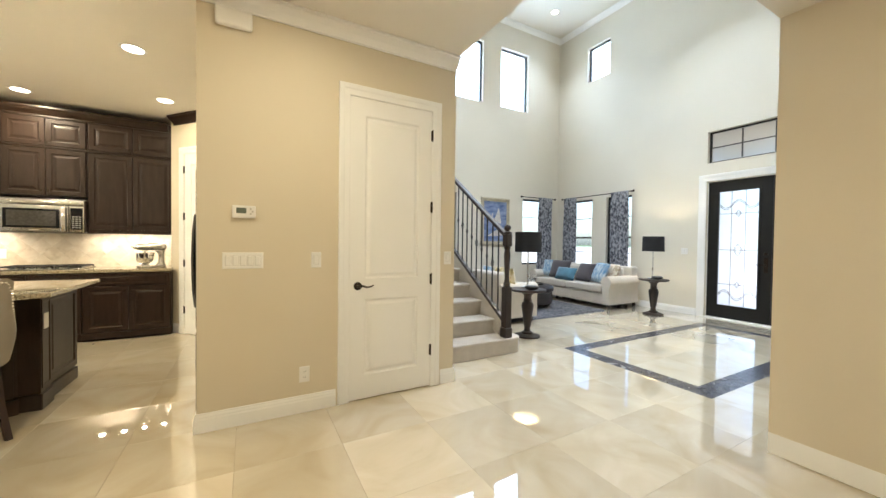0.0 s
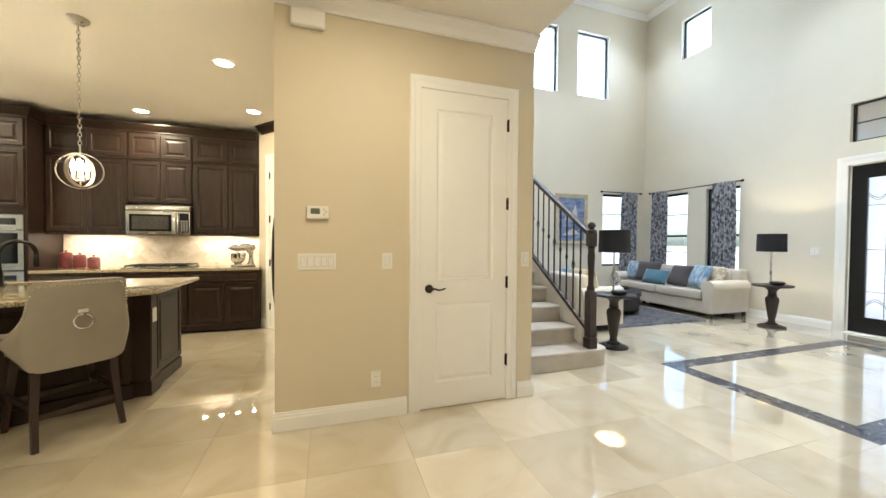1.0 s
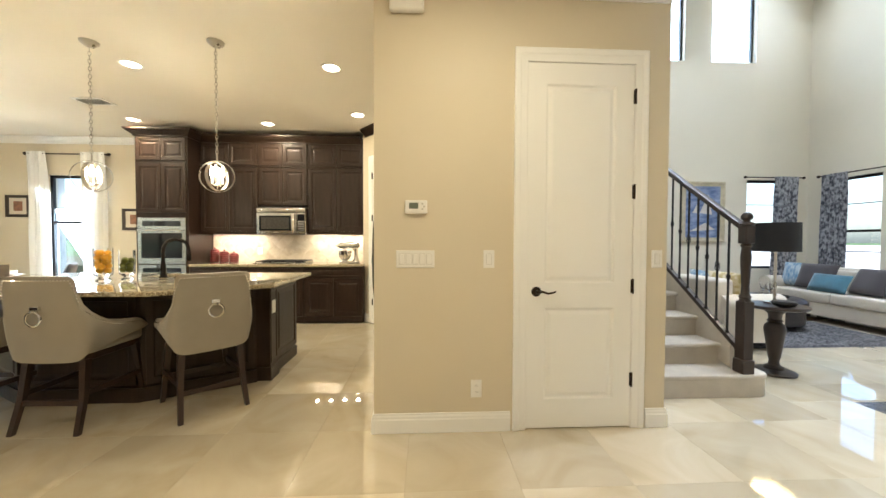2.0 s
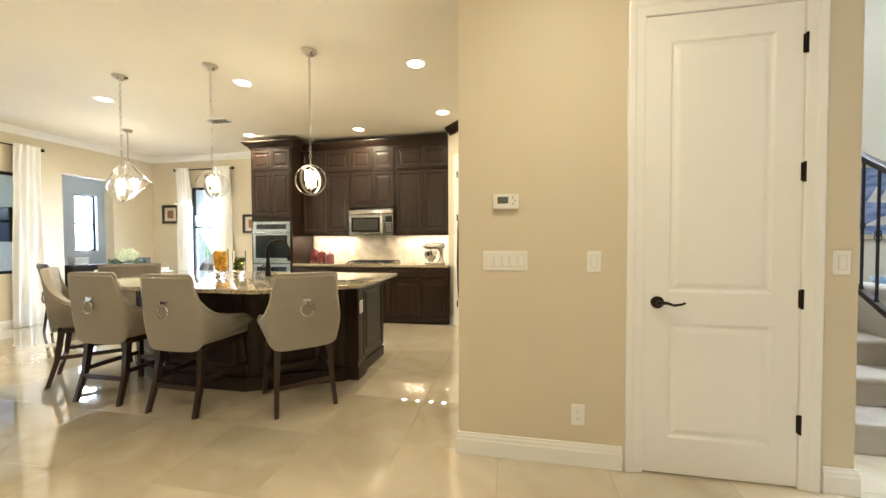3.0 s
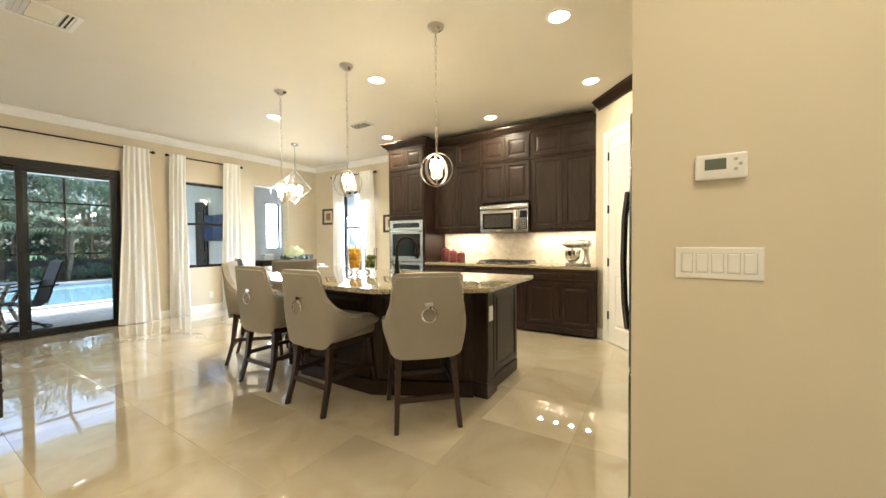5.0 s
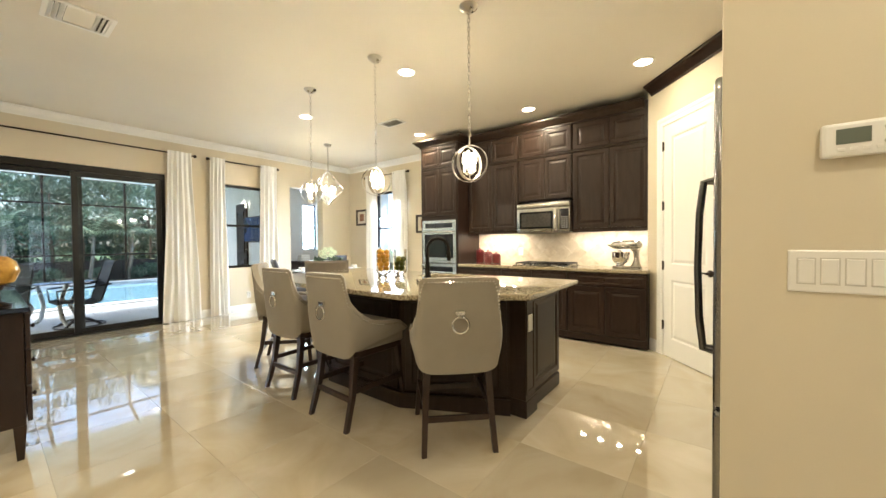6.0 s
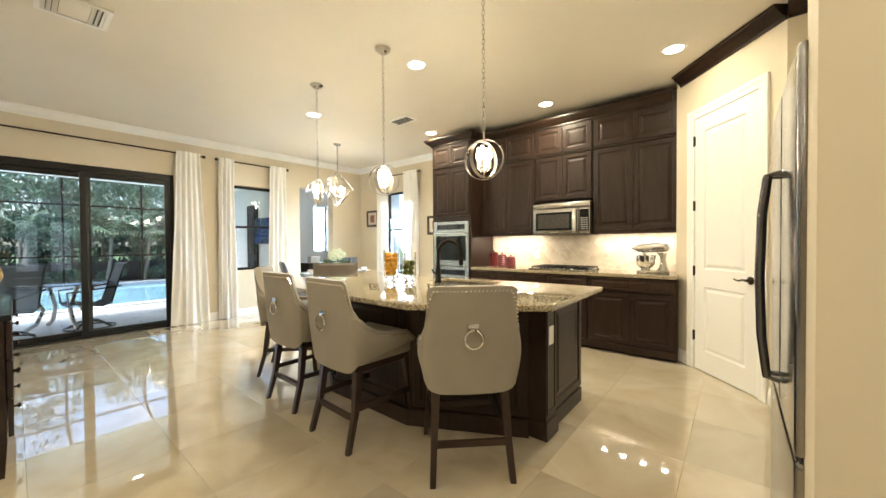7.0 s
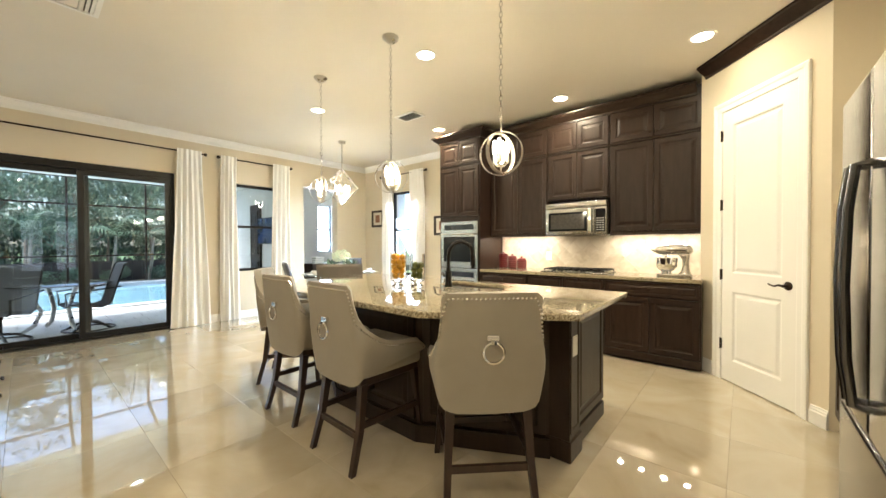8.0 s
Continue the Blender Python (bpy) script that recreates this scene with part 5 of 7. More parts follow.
def ceiling_vent(x, y, w, d, turn, three_way=False):
    v = thing("ceiling_vent", "white louvred ceiling air vent", "vent", pose(x, y, CEIL - 0.001, 0, 0, turn))
    e = 0.028
    bm = bmesh.new()
    for a in ((-w / 2, w / 2, -d / 2, -d / 2 + e), (-w / 2, w / 2, d / 2 - e, d / 2), (-w / 2, -w / 2 + e, -d / 2 + e, d / 2 - e), (w / 2 - e, w / 2, -d / 2 + e, d / 2 - e)):
        box(bm, *a, -0.012, 0)
    part("frame", bm, M_WHITE, v)
    # dark sheet paints the shade behind the slats
    part("backing", B(-w / 2 + 0.02, w / 2 - 0.02, -d / 2 + 0.02, d / 2 - 0.02, -0.002, -0.001), M_VENTSHADE, v)

    def slat(px, py, length, tilt, spin):
        bm = bmesh.new()
        box(bm, -0.013, 0.013, -length / 2, length / 2, -0.001, 0.001)
        part("slat", bm, M_WHITE, v, at=pose(px, py, -0.012, 0, 0, spin) @ pose(0, 0, 0, 0, tilt, 0))
    iw, id_ = w - 2 * e, d - 2 * e
    if three_way:
        end = iw * 0.22
        for sgn in (-1, 1):
            for i in range(3):
                slat(sgn * (iw / 2 - 0.012 - i * end / 2.6), 0, id_, -38 * sgn, 0)
            part("divider", B(*sorted((sgn * (iw / 2 - end - 0.012), sgn * (iw / 2 - end))), -id_ / 2, id_ / 2, -0.013, -0.003), M_WHITE, v)
        n = int(id_ / 0.036)
        for i in range(n):
            slat(0, -id_ / 2 + 0.018 + 0.036 * i, iw - 2 * end - 0.03, 30, 90)
    else:
        for i in range(int(iw / 0.036)):
            slat(-iw / 2 + 0.020 + 0.036 * i, 0, id_, 40, 0)
    return v


ceiling_vent(-3.34, 5.515, 0.36, 0.22, 0)
ceiling_vent(-3.46, 2.37, 0.38, 0.34, 90, True)

# ---- staircase ----
RISE, RUN, SY = 0.185, 0.27, 3.64
stairs = thing("staircase", "beige carpeted staircase with rounded bottom step", "stairs", kind="structure")
for i in range(12):
    y0, z1 = SY + RUN * i, RISE * (i + 1)
    bm = bmesh.new()
    if i == 0:
        poly = [(2.337, y0), (3.43, y0)] + [(3.43 + 0.10 * math.sin(a), y0 + 0.10 - 0.10 * math.cos(a)) for a in (0.4, 0.8, 1.2, 1.57)] + [(3.53, y0 + 0.5), (2.337, y0 + 0.5)]
        prism(bm, [(x, y + 0.012) for x, y in poly], 0.001, z1 - 0.03)
        prism(bm, poly, z1 - 0.038, z1, 0.014, 3)
    else:
        box(bm, 2.337, 3.40, y0 + 0.014, y0 + RUN + 0.2, 0.001 if i < 5 else z1 - 0.5, z1 - 0.03)
        box(bm, 2.337, 3.405, y0 - 0.012, y0 + RUN + 0.014, z1 - 0.038, z1, 0.014, 3)
    part("step", bm, M_CARPET, stairs, "", True)
bm = bmesh.new()
box(bm, 2.337, 3.40, SY + RUN * 12, FN - 0.002, RISE * 12 - 0.2, RISE * 12)
part("landing", bm, M_CARPET, stairs)

rail = thing("stair_railing", "dark wood handrail with black iron balusters", "railing", kind="structure")
RX, SL_ = 3.32, RISE / RUN


def rail_z(y, base):
    return base + (y - 3.78) * SL_


bm = bmesh.new()
y0, y1 = 3.73, 6.75
for dz, hw, hh in ((0, 0.028, 0.024), (0.018, 0.032, 0.012)):
    ring = []
    for y in (y0, y1):
        z = rail_z(y, 1.425) + dz
        ring.append([bm.verts.new((RX + a * hw, y, z + b * hh)) for a, b in ((-1, -1), (1, -1), (1, 0.4), (0.6, 1), (-0.6, 1), (-1, 0.4))])
    for k in range(6):
        bm.faces.new((ring[0][k], ring[0][(k + 1) % 6], ring[1][(k + 1) % 6], ring[1][k]))
    bm.faces.new(ring[0])
    bm.faces.new(ring[1])
part("handrail", bm, M_DARKWOOD, rail, "dark stained wooden handrail")
bm = bmesh.new()
ring = []
for y in (y0, y1):
    z = rail_z(y, 0.405)
    ring.append([bm.verts.new((RX + a, y, z + b)) for a, b in ((-0.022, -0.022), (0.022, -0.022), (0.022, 0.022), (-0.022, 0.022))])
for k in range(4):
    bm.faces.new((ring[0][k], ring[0][(k + 1) % 4], ring[1][(k + 1) % 4], ring[1][k]))
part("shoe_rail", bm, M_DARKWOOD, rail)
# carpeted string under the shoe rail
bm = bmesh.new()
pts = [(3.80, 0.19), (3.80, rail_z(3.80, 0.382)), (6.6, rail_z(6.6, 0.382)), (6.6, rail_z(6.6, 0.382) - 0.35), (4.2, 0.3)]
a = [bm.verts.new((3.335, y, z)) for y, z in pts]
b = [bm.verts.new((3.30, y, z)) for y, z in pts]
bm.faces.new(a)
bm.faces.new(b[::-1])
for k in range(5):
    bm.faces.new((a[k], b[k], b[(k + 1) % 5], a[(k + 1) % 5]))
part("stringer", bm, M_CARPET, rail, "beige stringer")
k = 0
y = 3.86
while y < 6.7:
    bm = bmesh.new()
    za, zb = rail_z(y, 0.40), rail_z(y, 1.42)
    box(bm, RX - 0.0065, RX + 0.0065, y - 0.0065, y + 0.0065, za, zb)
    zm = (za + zb) / 2
    if k % 3 == 1:
        for s in range(4):
            tube(bm, [(RX + 0.02 * math.sin(u * math.pi) * math.cos(u * 3 + s * 1.57), y + 0.02 * math.sin(u * math.pi) * math.sin(u * 3 + s * 1.57), zm - 0.055 + 0.11 * u) for u in [q / 8 for q in range(9)]], 0.003, 5)
    else:
        lathe(bm, [(0.008, zm - 0.03), (0.016, zm - 0.01), (0.016, zm + 0.01), (0.008, zm + 0.03)], 10, RX, y)
    lathe(bm, [(0.015, za + 0.022), (0.014, za + 0.04), (0.008, za + 0.05)], 10, RX, y)
    part("baluster", bm, M_BLACK, rail, "black iron baluster")
    y += 0.118
    k += 1
bm = bmesh.new()
nx, ny = 3.325, 3.70
box(bm, nx - 0.052, nx + 0.052, ny - 0.052, ny + 0.052, 0.186, 0.30, 0.006)
box(bm, nx - 0.044, nx + 0.044, ny - 0.044, ny + 0.044, 0.30, 0.78, 0.006)
lathe(bm, [(0.044, 0.78), (0.036, 0.80), (0.044, 0.815), (0.030, 0.84), (0.027, 0.90), (0.034, 1.05), (0.038, 1.15), (0.030, 1.22), (0.042, 1.235), (0.03, 1.25)], 20, nx, ny)
box(bm, nx - 0.042, nx + 0.042, ny - 0.042, ny + 0.042, 1.25, 1.40, 0.008)
lathe(bm, [(0.05, 1.40), (0.055, 1.41), (0.05, 1.42), (0.024, 1.43), (0.024, 1.44), (0.040, 1.455), (0.042, 1.475), (0.03, 1.497), (0.008, 1.51)], 20, nx, ny)
part("newel_post", bm, M_DARKWOOD, rail, "turned dark wooden newel post", True)

# ---- entrance doors and transom ----
M_FROST = glass("frosted_glass", (0.70, 0.74, 0.80), 0.35, 1.3)
M_FROST2 = glass("grey_obscure_glass", (0.44, 0.46, 0.47), 0.4, 1.3)
M_LEAD = mat("lead_came", (0.10, 0.10, 0.11), 0.4, 0.6, 0.2, 10, 90, 0.0)
casing("trim_entrance", -3.77, -1.93, 2.44, pose(FX, 0, 0, 0, 0, -90), "white moulded entrance door casing", 0.12)
solid("trim_threshold", B(FX - 0.03, FX + 0.19, 1.94, 3.76, 0.001, 0.022, 0.004), M_WHITE, "pale entrance threshold", "threshold", "structure")
for n, (ya, yb) in enumerate(((2.853, 3.762), (1.938, 2.847))):
    d = thing("door_%d" % (n + 3), "black entrance door with long leaded frosted glass panel, shut", "door", kind="structure")
    x0, x1 = FX + 0.055, FX + 0.10
    gy0, gy1, gz0, gz1 = ya + 0.175, yb - 0.165, 0.25, 2.24
    bm = bmesh.new()
    for a in ((ya, gy0, 0.024, 2.436), (gy1, yb, 0.024, 2.436), (gy0, gy1, 0.024, gz0), (gy0, gy1, gz1, 2.436)):
        box(bm, x0, x1, *a)
    for a in ((gy0 - 0.02, gy0 + 0.004, gz0 - 0.02, gz1 + 0.02), (gy1 - 0.004, gy1 + 0.02, gz0 - 0.02, gz1 + 0.02), (gy0 + 0.004, gy1 - 0.004, gz0 - 0.02, gz0 + 0.004), (gy0 + 0.004, gy1 - 0.004, gz1 - 0.004, gz1 + 0.02)):
        box(bm, x0 - 0.012, x0 + 0.002, *a)
    part("leaf", bm, M_BLACK, d)
    bm = bmesh.new()
    box(bm, x0 + 0.02, x0 + 0.026, gy0, gy1, gz0, gz1)
    g = part("glass_panel", bm, M_FROST, d, "frosted leaded glass panel")
    g.visible_shadow = False
    bm = bmesh.new()
    xc, gm, gw = x0 + 0.017, (gy0 + gy1) / 2, gy1 - gy0
    for z in (0.62, 1.22, 1.85):
        tube(bm, [(xc, gy0, z), (xc, gy1, z)], 0.004, 5)
    for u in (-0.10, 0.10):
        tube(bm, [(xc, gm + u, gz0), (xc, gm + u, gz1)], 0.004, 5)
    for z, s in ((2.02, 1), (0.45, -1)):
        for off in (0, 0.03):
            tube(bm, [(xc, gm + gw * 0.48 * v, z - off + s * 0.07 * math.cos(v * math.pi * 1.5)) for v in [q / 10 - 1 for q in range(21)]], 0.0045, 5)
    for z, r in ((0.62, 0.06), (1.22, 0.10), (1.85, 0.06)):
        tube(bm, [(xc, gm + r * 0.7 * math.sin(a), z + r * math.cos(a)) for a in (0, 1.571, 3.142, 4.712)], 0.005, 5, True)
        tube(bm, [(xc, gm + r * 0.4 * math.sin(a), z + r * 0.4 * math.cos(a)) for a in [q * math.pi / 6 for q in range(12)]], 0.003, 5, True)
    part("came_work", bm, M_LEAD, d, "dark lead came pattern")
    hy = ya + 0.07 if n == 0 else yb - 0.07
    bm = bmesh.new()
    box(bm, x0 - 0.012, x0, hy - 0.028, hy + 0.028, 0.86, 1.10, 0.006)
    tube(bm, [(x0 - 0.01, hy, 0.98), (x0 - 0.055, hy, 0.98), (x0 - 0.058, hy + (0.11 if n == 0 else -0.11), 0.985)], 0.010, 8)
    lathe(bm, [(0.03, 1.15), (0.03, 1.17), (0.02, 1.18)], 14, x0 - 0.01, hy)
    part("handle", bm, M_BRONZE, d, "dark bronze lever", True)
tr = thing("window_10", "transom window with grey obscure glass and bars", "window", kind="structure")
bm = bmesh.new()
for a in ((1.932, 1.957, 2.772, 3.328), (3.743, 3.768, 2.772, 3.328), (1.957, 3.743, 2.772, 2.797), (1.957, 3.743, 3.303, 3.328)):
    box(bm, FX + 0.07, FX + 0.12, *a)
part("window_frame", bm, M_BLACK, tr)
for y in (2.41, 2.85, 3.29):
    part("glazing_bar", B(FX + 0.075, FX + 0.10, y - 0.008, y + 0.008, 2.81, 3.29), M_LEAD, tr)
part("glazing_bar", B(FX + 0.074, FX + 0.099, 1.97, 3.73, 3.04, 3.056), M_LEAD, tr)
g = part("pane", B(FX + 0.101, FX + 0.107, 1.955, 3.745, 2.795, 3.305), M_FROST2, tr, "grey obscure glass")
g.visible_shadow = False

# ---- curtains ----
M_PATTERN = cloth_pattern("grey_patterned_curtain", (0.050, 0.055, 0.075), (0.40, 0.41, 0.45), 24, stretch=(1, 1, 0.6), lo=0.40, hi=0.62)


def drape(name, label, at, w_top, w_bot, z0, z1, folds, material, depth=0.036, group="", shift=0.0):
    """A gathered curtain panel, hung along local x from its left edge."""
    bm = bmesh.new()
    NX, NZ = folds * 10, 22
    ph = random.uniform(0, 6)
    amp = [random.uniform(0.6, 1.25) for _ in range(folds + 2)]
    g = [[], []]
    for side, off in ((0, 0.0), (1, 0.004)):
        for k in range(NZ + 1):
            v = k / NZ
            z = z0 + (z1 - z0) * v
            w = w_bot + (w_top - w_bot) * v ** 0.8
            row_ = []
            for i in range(NX + 1):
                u = i / NX
                a = u * folds * 2 * math.pi
                am = amp[int(u * folds)] * (1 - (u * folds) % 1) + amp[int(u * folds) + 1] * ((u * folds) % 1)
                hang = min(1.0, (1 - v) / 0.16)
                d = depth * am * (0.16 + 0.84 * hang * (0.72 + 0.28 * (1 - v))) * math.sin(a + 0.9 * math.sin(2.6 * v + ph)) - 0.024 * (1 - hang)
                x = u * w + (w_top - w) / 2 + shift * (1 - v) + 0.012 * math.sin(a * 0.5 + 4 * v + ph) * (1 - v)
                row_.append(bm.verts.new((x, d - off + 0.01 * math.sin(7 * v + u * 9), z)))
            g[side].append(row_)
    for side in (0, 1):
        for k in range(NZ):
            for i in range(NX):
                bm.faces.new((g[side][k][i], g[side][k][i + 1], g[side][k + 1][i + 1], g[side][k + 1][i]))
    for k in range(NZ):
        for i in (0, NX):
            bm.faces.new((g[0][k][i], g[0][k + 1][i], g[1][k + 1][i], g[1][k][i]))
    return solid(name, bm, material, label, "curtain", smooth=True, at=at, group=group)


def rod(label, a, b, wall_dir):
    """A curtain rod between two points, with finials and brackets that reach the wall."""
    r = thing("curtain_rod", label, "curtain rod")
    a, b = Vector(a), Vector(b)
    bm = bmesh.new()
    tube(bm, [a, b], 0.011, 10)
    part("pole", bm, M_BRONZE, r, "", True)
    d = (b - a).normalized()
    for p, s in ((a, -1), (b, 1)):
        bm = bmesh.new()
        bmesh.ops.create_icosphere(bm, subdivisions=2, radius=0.026)
        bmesh.ops.translate(bm, verts=bm.verts, vec=p + d * s * 0.02)
        part("finial", bm, M_BRONZE, r, "", True)
        bm = bmesh.new()
        q = p - d * s * 0.06
        tube(bm, [q, q + Vector(wall_dir)], 0.007, 8)
        part("bracket", bm, M_BRONZE, r)
    return r


W_ = (-0.088, 0, 0)
rod("dark bronze curtain rod over the sliding doors", (LX + 0.09, 0.2, 2.665), (LX + 0.09, 4.02, 2.665), W_)
rod("dark bronze curtain rod over the window", (LX + 0.09, 4.24, 2.665), (LX + 0.09, 5.40, 2.665), W_)
rod("dark bronze curtain rod over the nook window", (-5.82, NY - 0.09, 2.665), (-4.55, NY - 0.09, 2.665), (0, 0.088, 0))
WG = "white floor-length curtains"
LW = LX + 0.09
drape("curtain", "white floor-length curtain bunched beside the sliding doors", pose(LW, 3.67, 0, 0, 0, 90), 0.31, 0.52, 0.012, 2.70, 5, M_DRAPE, group=WG, shift=0.0)
drape("curtain", "white floor-length curtain hanging beside the window", pose(LW, 4.25, 0, 0, 0, 90), 0.23, 0.31, 0.012, 2.70, 4, M_DRAPE, group=WG)
drape("curtain", "white floor-length curtain hanging beside the window", pose(LW, 5.08, 0, 0, 0, 90), 0.30, 0.40, 0.012, 2.70, 4, M_DRAPE, group=WG)
drape("curtain", "white floor-length curtain beside the nook window", pose(-5.80, NY - 0.09, 0), 0.30, 0.36, 0.012, 2.70, 4, M_DRAPE, group=WG)
drape("curtain", "white floor-length curtain beside the nook window", pose(-4.96, NY - 0.09, 0), 0.38, 0.42, 0.012, 2.70, 5, M_DRAPE, group=WG)
rod("dark curtain rod over the sofa windows", (FX - 0.09, 5.13, 2.44), (FX - 0.09, 7.03, 2.44), (0.088, 0, 0))
rod("dark curtain rod over the side window", (6.62, FN - 0.09, 2.45), (7.72, FN - 0.09, 2.45), (0, 0.088, 0))
PG = "grey patterned curtains"
drape("curtain", "grey patterned curtain bunched behind the sofa", pose(FX - 0.09, 6.98, 0, 0, 0, -90), 0.40, 0.42, 0.02, 2.455, 5, M_PATTERN, group=PG)
drape("curtain", "grey patterned curtain bunched behind the sofa", pose(FX - 0.09, 5.62, 0, 0, 0, -90), 0.42, 0.44, 0.02, 2.455, 5, M_PATTERN, group=PG)
drape("curtain", "grey patterned curtain beside the corner window", pose(7.15, FN - 0.09, 0), 0.46, 0.48, 0.02, 2.465, 5, M_PATTERN, group=PG)

# ---- sitting corner ----


def rolled_arm(bm, x0, x1, y0, y1, top):
    """A rolled sofa arm that runs along y."""
    c, r = (x0 + x1) / 2, (x1 - x0) / 2 + 0.015
    prof = [(x0 + 0.02, 0.10), (x0 + 0.02, top - 2 * r + 0.02)]
    prof += [(c + r * math.cos(a), top - r + r * math.sin(a)) for a in [math.pi * 1.12 - math.pi * 1.24 * q / 12 for q in range(13)]]
    prof += [(x1 - 0.02, top - 2 * r + 0.02), (x1 - 0.02, 0.10)]
    fr_, bk = [bm.verts.new((x, y0, z)) for x, z in prof], [bm.verts.new((x, y1, z)) for x, z in prof]
    bm.faces.new(fr_)
    bm.faces.new(bk[::-1])
    n = len(prof)
    for i in range(n):
        bm.faces.new((fr_[i], fr_[(i + 1) % n], bk[(i + 1) % n], bk[i]))


def nail_row(bm, pts, step=0.028, r=0.006, out=Vector((0, -1, 0))):
    for a, b in zip(pts, pts[1:]):
        a, b = Vector(a), Vector(b)
        n = int((b - a).length / step)
        for i in range(n):
            c = a + (b - a) * ((i + 0.5) / n)
            q = out.to_track_quat("Z", "Y")
            tip = bm.verts.new(c + out * 0.004)
            ring = [bm.verts.new(c + q @ Vector((r * math.cos(k * math.pi / 3), r * math.sin(k * math.pi / 3), 0))) for k in range(6)]
            for k in range(6):
                bm.faces.new((tip, ring[k], ring[(k + 1) % 6]))


def upholstered(name, label, category, W, D, at, seats):
    """A sofa or club chair with rolled arms; front towards local -y."""
    s = thing(name, label, category, at)
    part("base", B(0.16, W - 0.16, -D + 0.04, -0.02, 0.10, 0.31, 0.015, 2), M_SOFA, s)
    aw = 0.20
    for x0 in (0.0, W - aw):
        bm = bmesh.new()
        rolled_arm(bm, x0, x0 + aw, -D, -0.06, 0.655)
        arm = part("arm", bm, M_SOFA, s, "rolled upholstered arm", True)
        bm = bmesh.new()
        nail_row(bm, [(x0 + 0.03, -D - 0.001, 0.12), (x0 + 0.03, -D - 0.001, 0.44)])
        nail_row(bm, [(x0 + aw - 0.03, -D - 0.001, 0.12), (x0 + aw - 0.03, -D - 0.001, 0.44)])
        nail_row(bm, [(x0 + aw / 2 + 0.105 * math.cos(a), -D - 0.001, 0.54 + 0.10 * math.sin(a)) for a in [math.pi * (1.1 - 1.2 * q / 8) for q in range(9)]])
        part("nailhead_trim", bm, M_NICKEL, arm, "silver nailhead trim")
    bm = bmesh.new()
    box(bm, 0.06, W - 0.06, -0.22, 0.0, 0.12, 0.83, 0.05, 3)
    back = part("backrest", bm, M_SOFA, s, "", True)
    bm = bmesh.new()
    nail_row(bm, [(0.10, -0.2205, 0.80), (W - 0.10, -0.2205, 0.80)])
    part("nailhead_row", bm, M_NICKEL, back, "silver nailhead row")
    sw = (W - 2 * aw) / seats
    for i in range(seats):
        bm = bmesh.new()
        box(bm, aw + sw * i + 0.004, aw + sw * (i + 1) - 0.004, -D + 0.015, -0.23, 0.315, 0.475, 0.035, 3)
        part("seat_cushion", bm, M_SOFA, s, "", True)
        bm = bmesh.new()
        box(bm, aw + sw * i + 0.008, aw + sw * (i + 1) - 0.008, -0.34, -0.215, 0.48, 0.80, 0.05, 3)
        part("back_cushion", bm, M_SOFA, s, "", True)
    bm = bmesh.new()
    nail_row(bm, [(0.2, -D + 0.038, 0.14), (W - 0.2, -D + 0.038, 0.14)])
    part("nailhead_row", bm, M_NICKEL, s)
    for x in (0.08, W - 0.08):
        for y in (-D + 0.08, -0.1):
            bm = bmesh.new()
            lathe(bm, [(0.022, 0.001), (0.034, 0.03), (0.036, 0.06), (0.028, 0.10)], 14, x, y)
            part("foot", bm, M_DARKWOOD, s, "dark turned foot", True)
    return s


upholstered("sofa", "oatmeal upholstered sofa with rolled arms and nailheads", "sofa", 2.24, 0.98, pose(7.82, 7.13, 0.0, 0, 0, -90), 2)
upholstered("armchair", "oatmeal club armchair with nailheads beside the round table", "armchair", 0.84, 0.80, pose(4.05, 4.77, 0.0, 0, 0, 90), 1)


def pillow(label, at, w, h_, t, material):
    bm = bmesh.new()
    N = 12
    g = {}
    for s in (1, -1):
        for i in range(N + 1):
            for j in range(N + 1):
                u, v = i / N * 2 - 1, j / N * 2 - 1
                if s < 0 and (abs(u) == 1 or abs(v) == 1):
                    g[s, i, j] = g[1, i, j]
                    continue
                k = max(0, (1 - u ** 4) * (1 - v ** 4)) ** 0.55
                pinch = 1 - 0.07 * (1 - (1 - u * u) * 0.9) * v * v
                g[s, i, j] = bm.verts.new((u * w / 2 * (1 - 0.06 * (1 - v * v)), s * t / 2 * k, v * h_ / 2 * (1 - 0.06 * (1 - u * u)) * pinch))
    for s in (1, -1):
        for i in range(N):
            for j in range(N):
                bm.faces.new((g[s, i, j], g[s, i + 1, j], g[s, i + 1, j + 1], g[s, i, j + 1]))
    return solid("throw_pillow", bm, material, label, "pillow", smooth=True, at=at, group="throw pillows on the sofa")


M_TEAL = mat("teal_velvet", (0.045, 0.145, 0.21), 0.8, 0, 0.25, 8, 260, 0.2, sheen=0.4)
M_CHAR = mat("charcoal_cloth", (0.050, 0.042, 0.048), 0.9, 0, 0.15, 8, 260, 0.2, sheen=0.3)
M_IKAT = cloth_pattern("blue_white_ikat", (0.10, 0.22, 0.36), (0.46, 0.53, 0.56), 13, stretch=(1.8, 1, 0.6), lo=0.36, hi=0.64)
M_GOLDCLOTH = cloth_pattern("cream_gold_cloth", (0.46, 0.36, 0.16), (0.66, 0.58, 0.40), 12)
M_SAND = cloth_pattern("sand_patterned_cloth", (0.42, 0.34, 0.24), (0.62, 0.55, 0.44), 14)
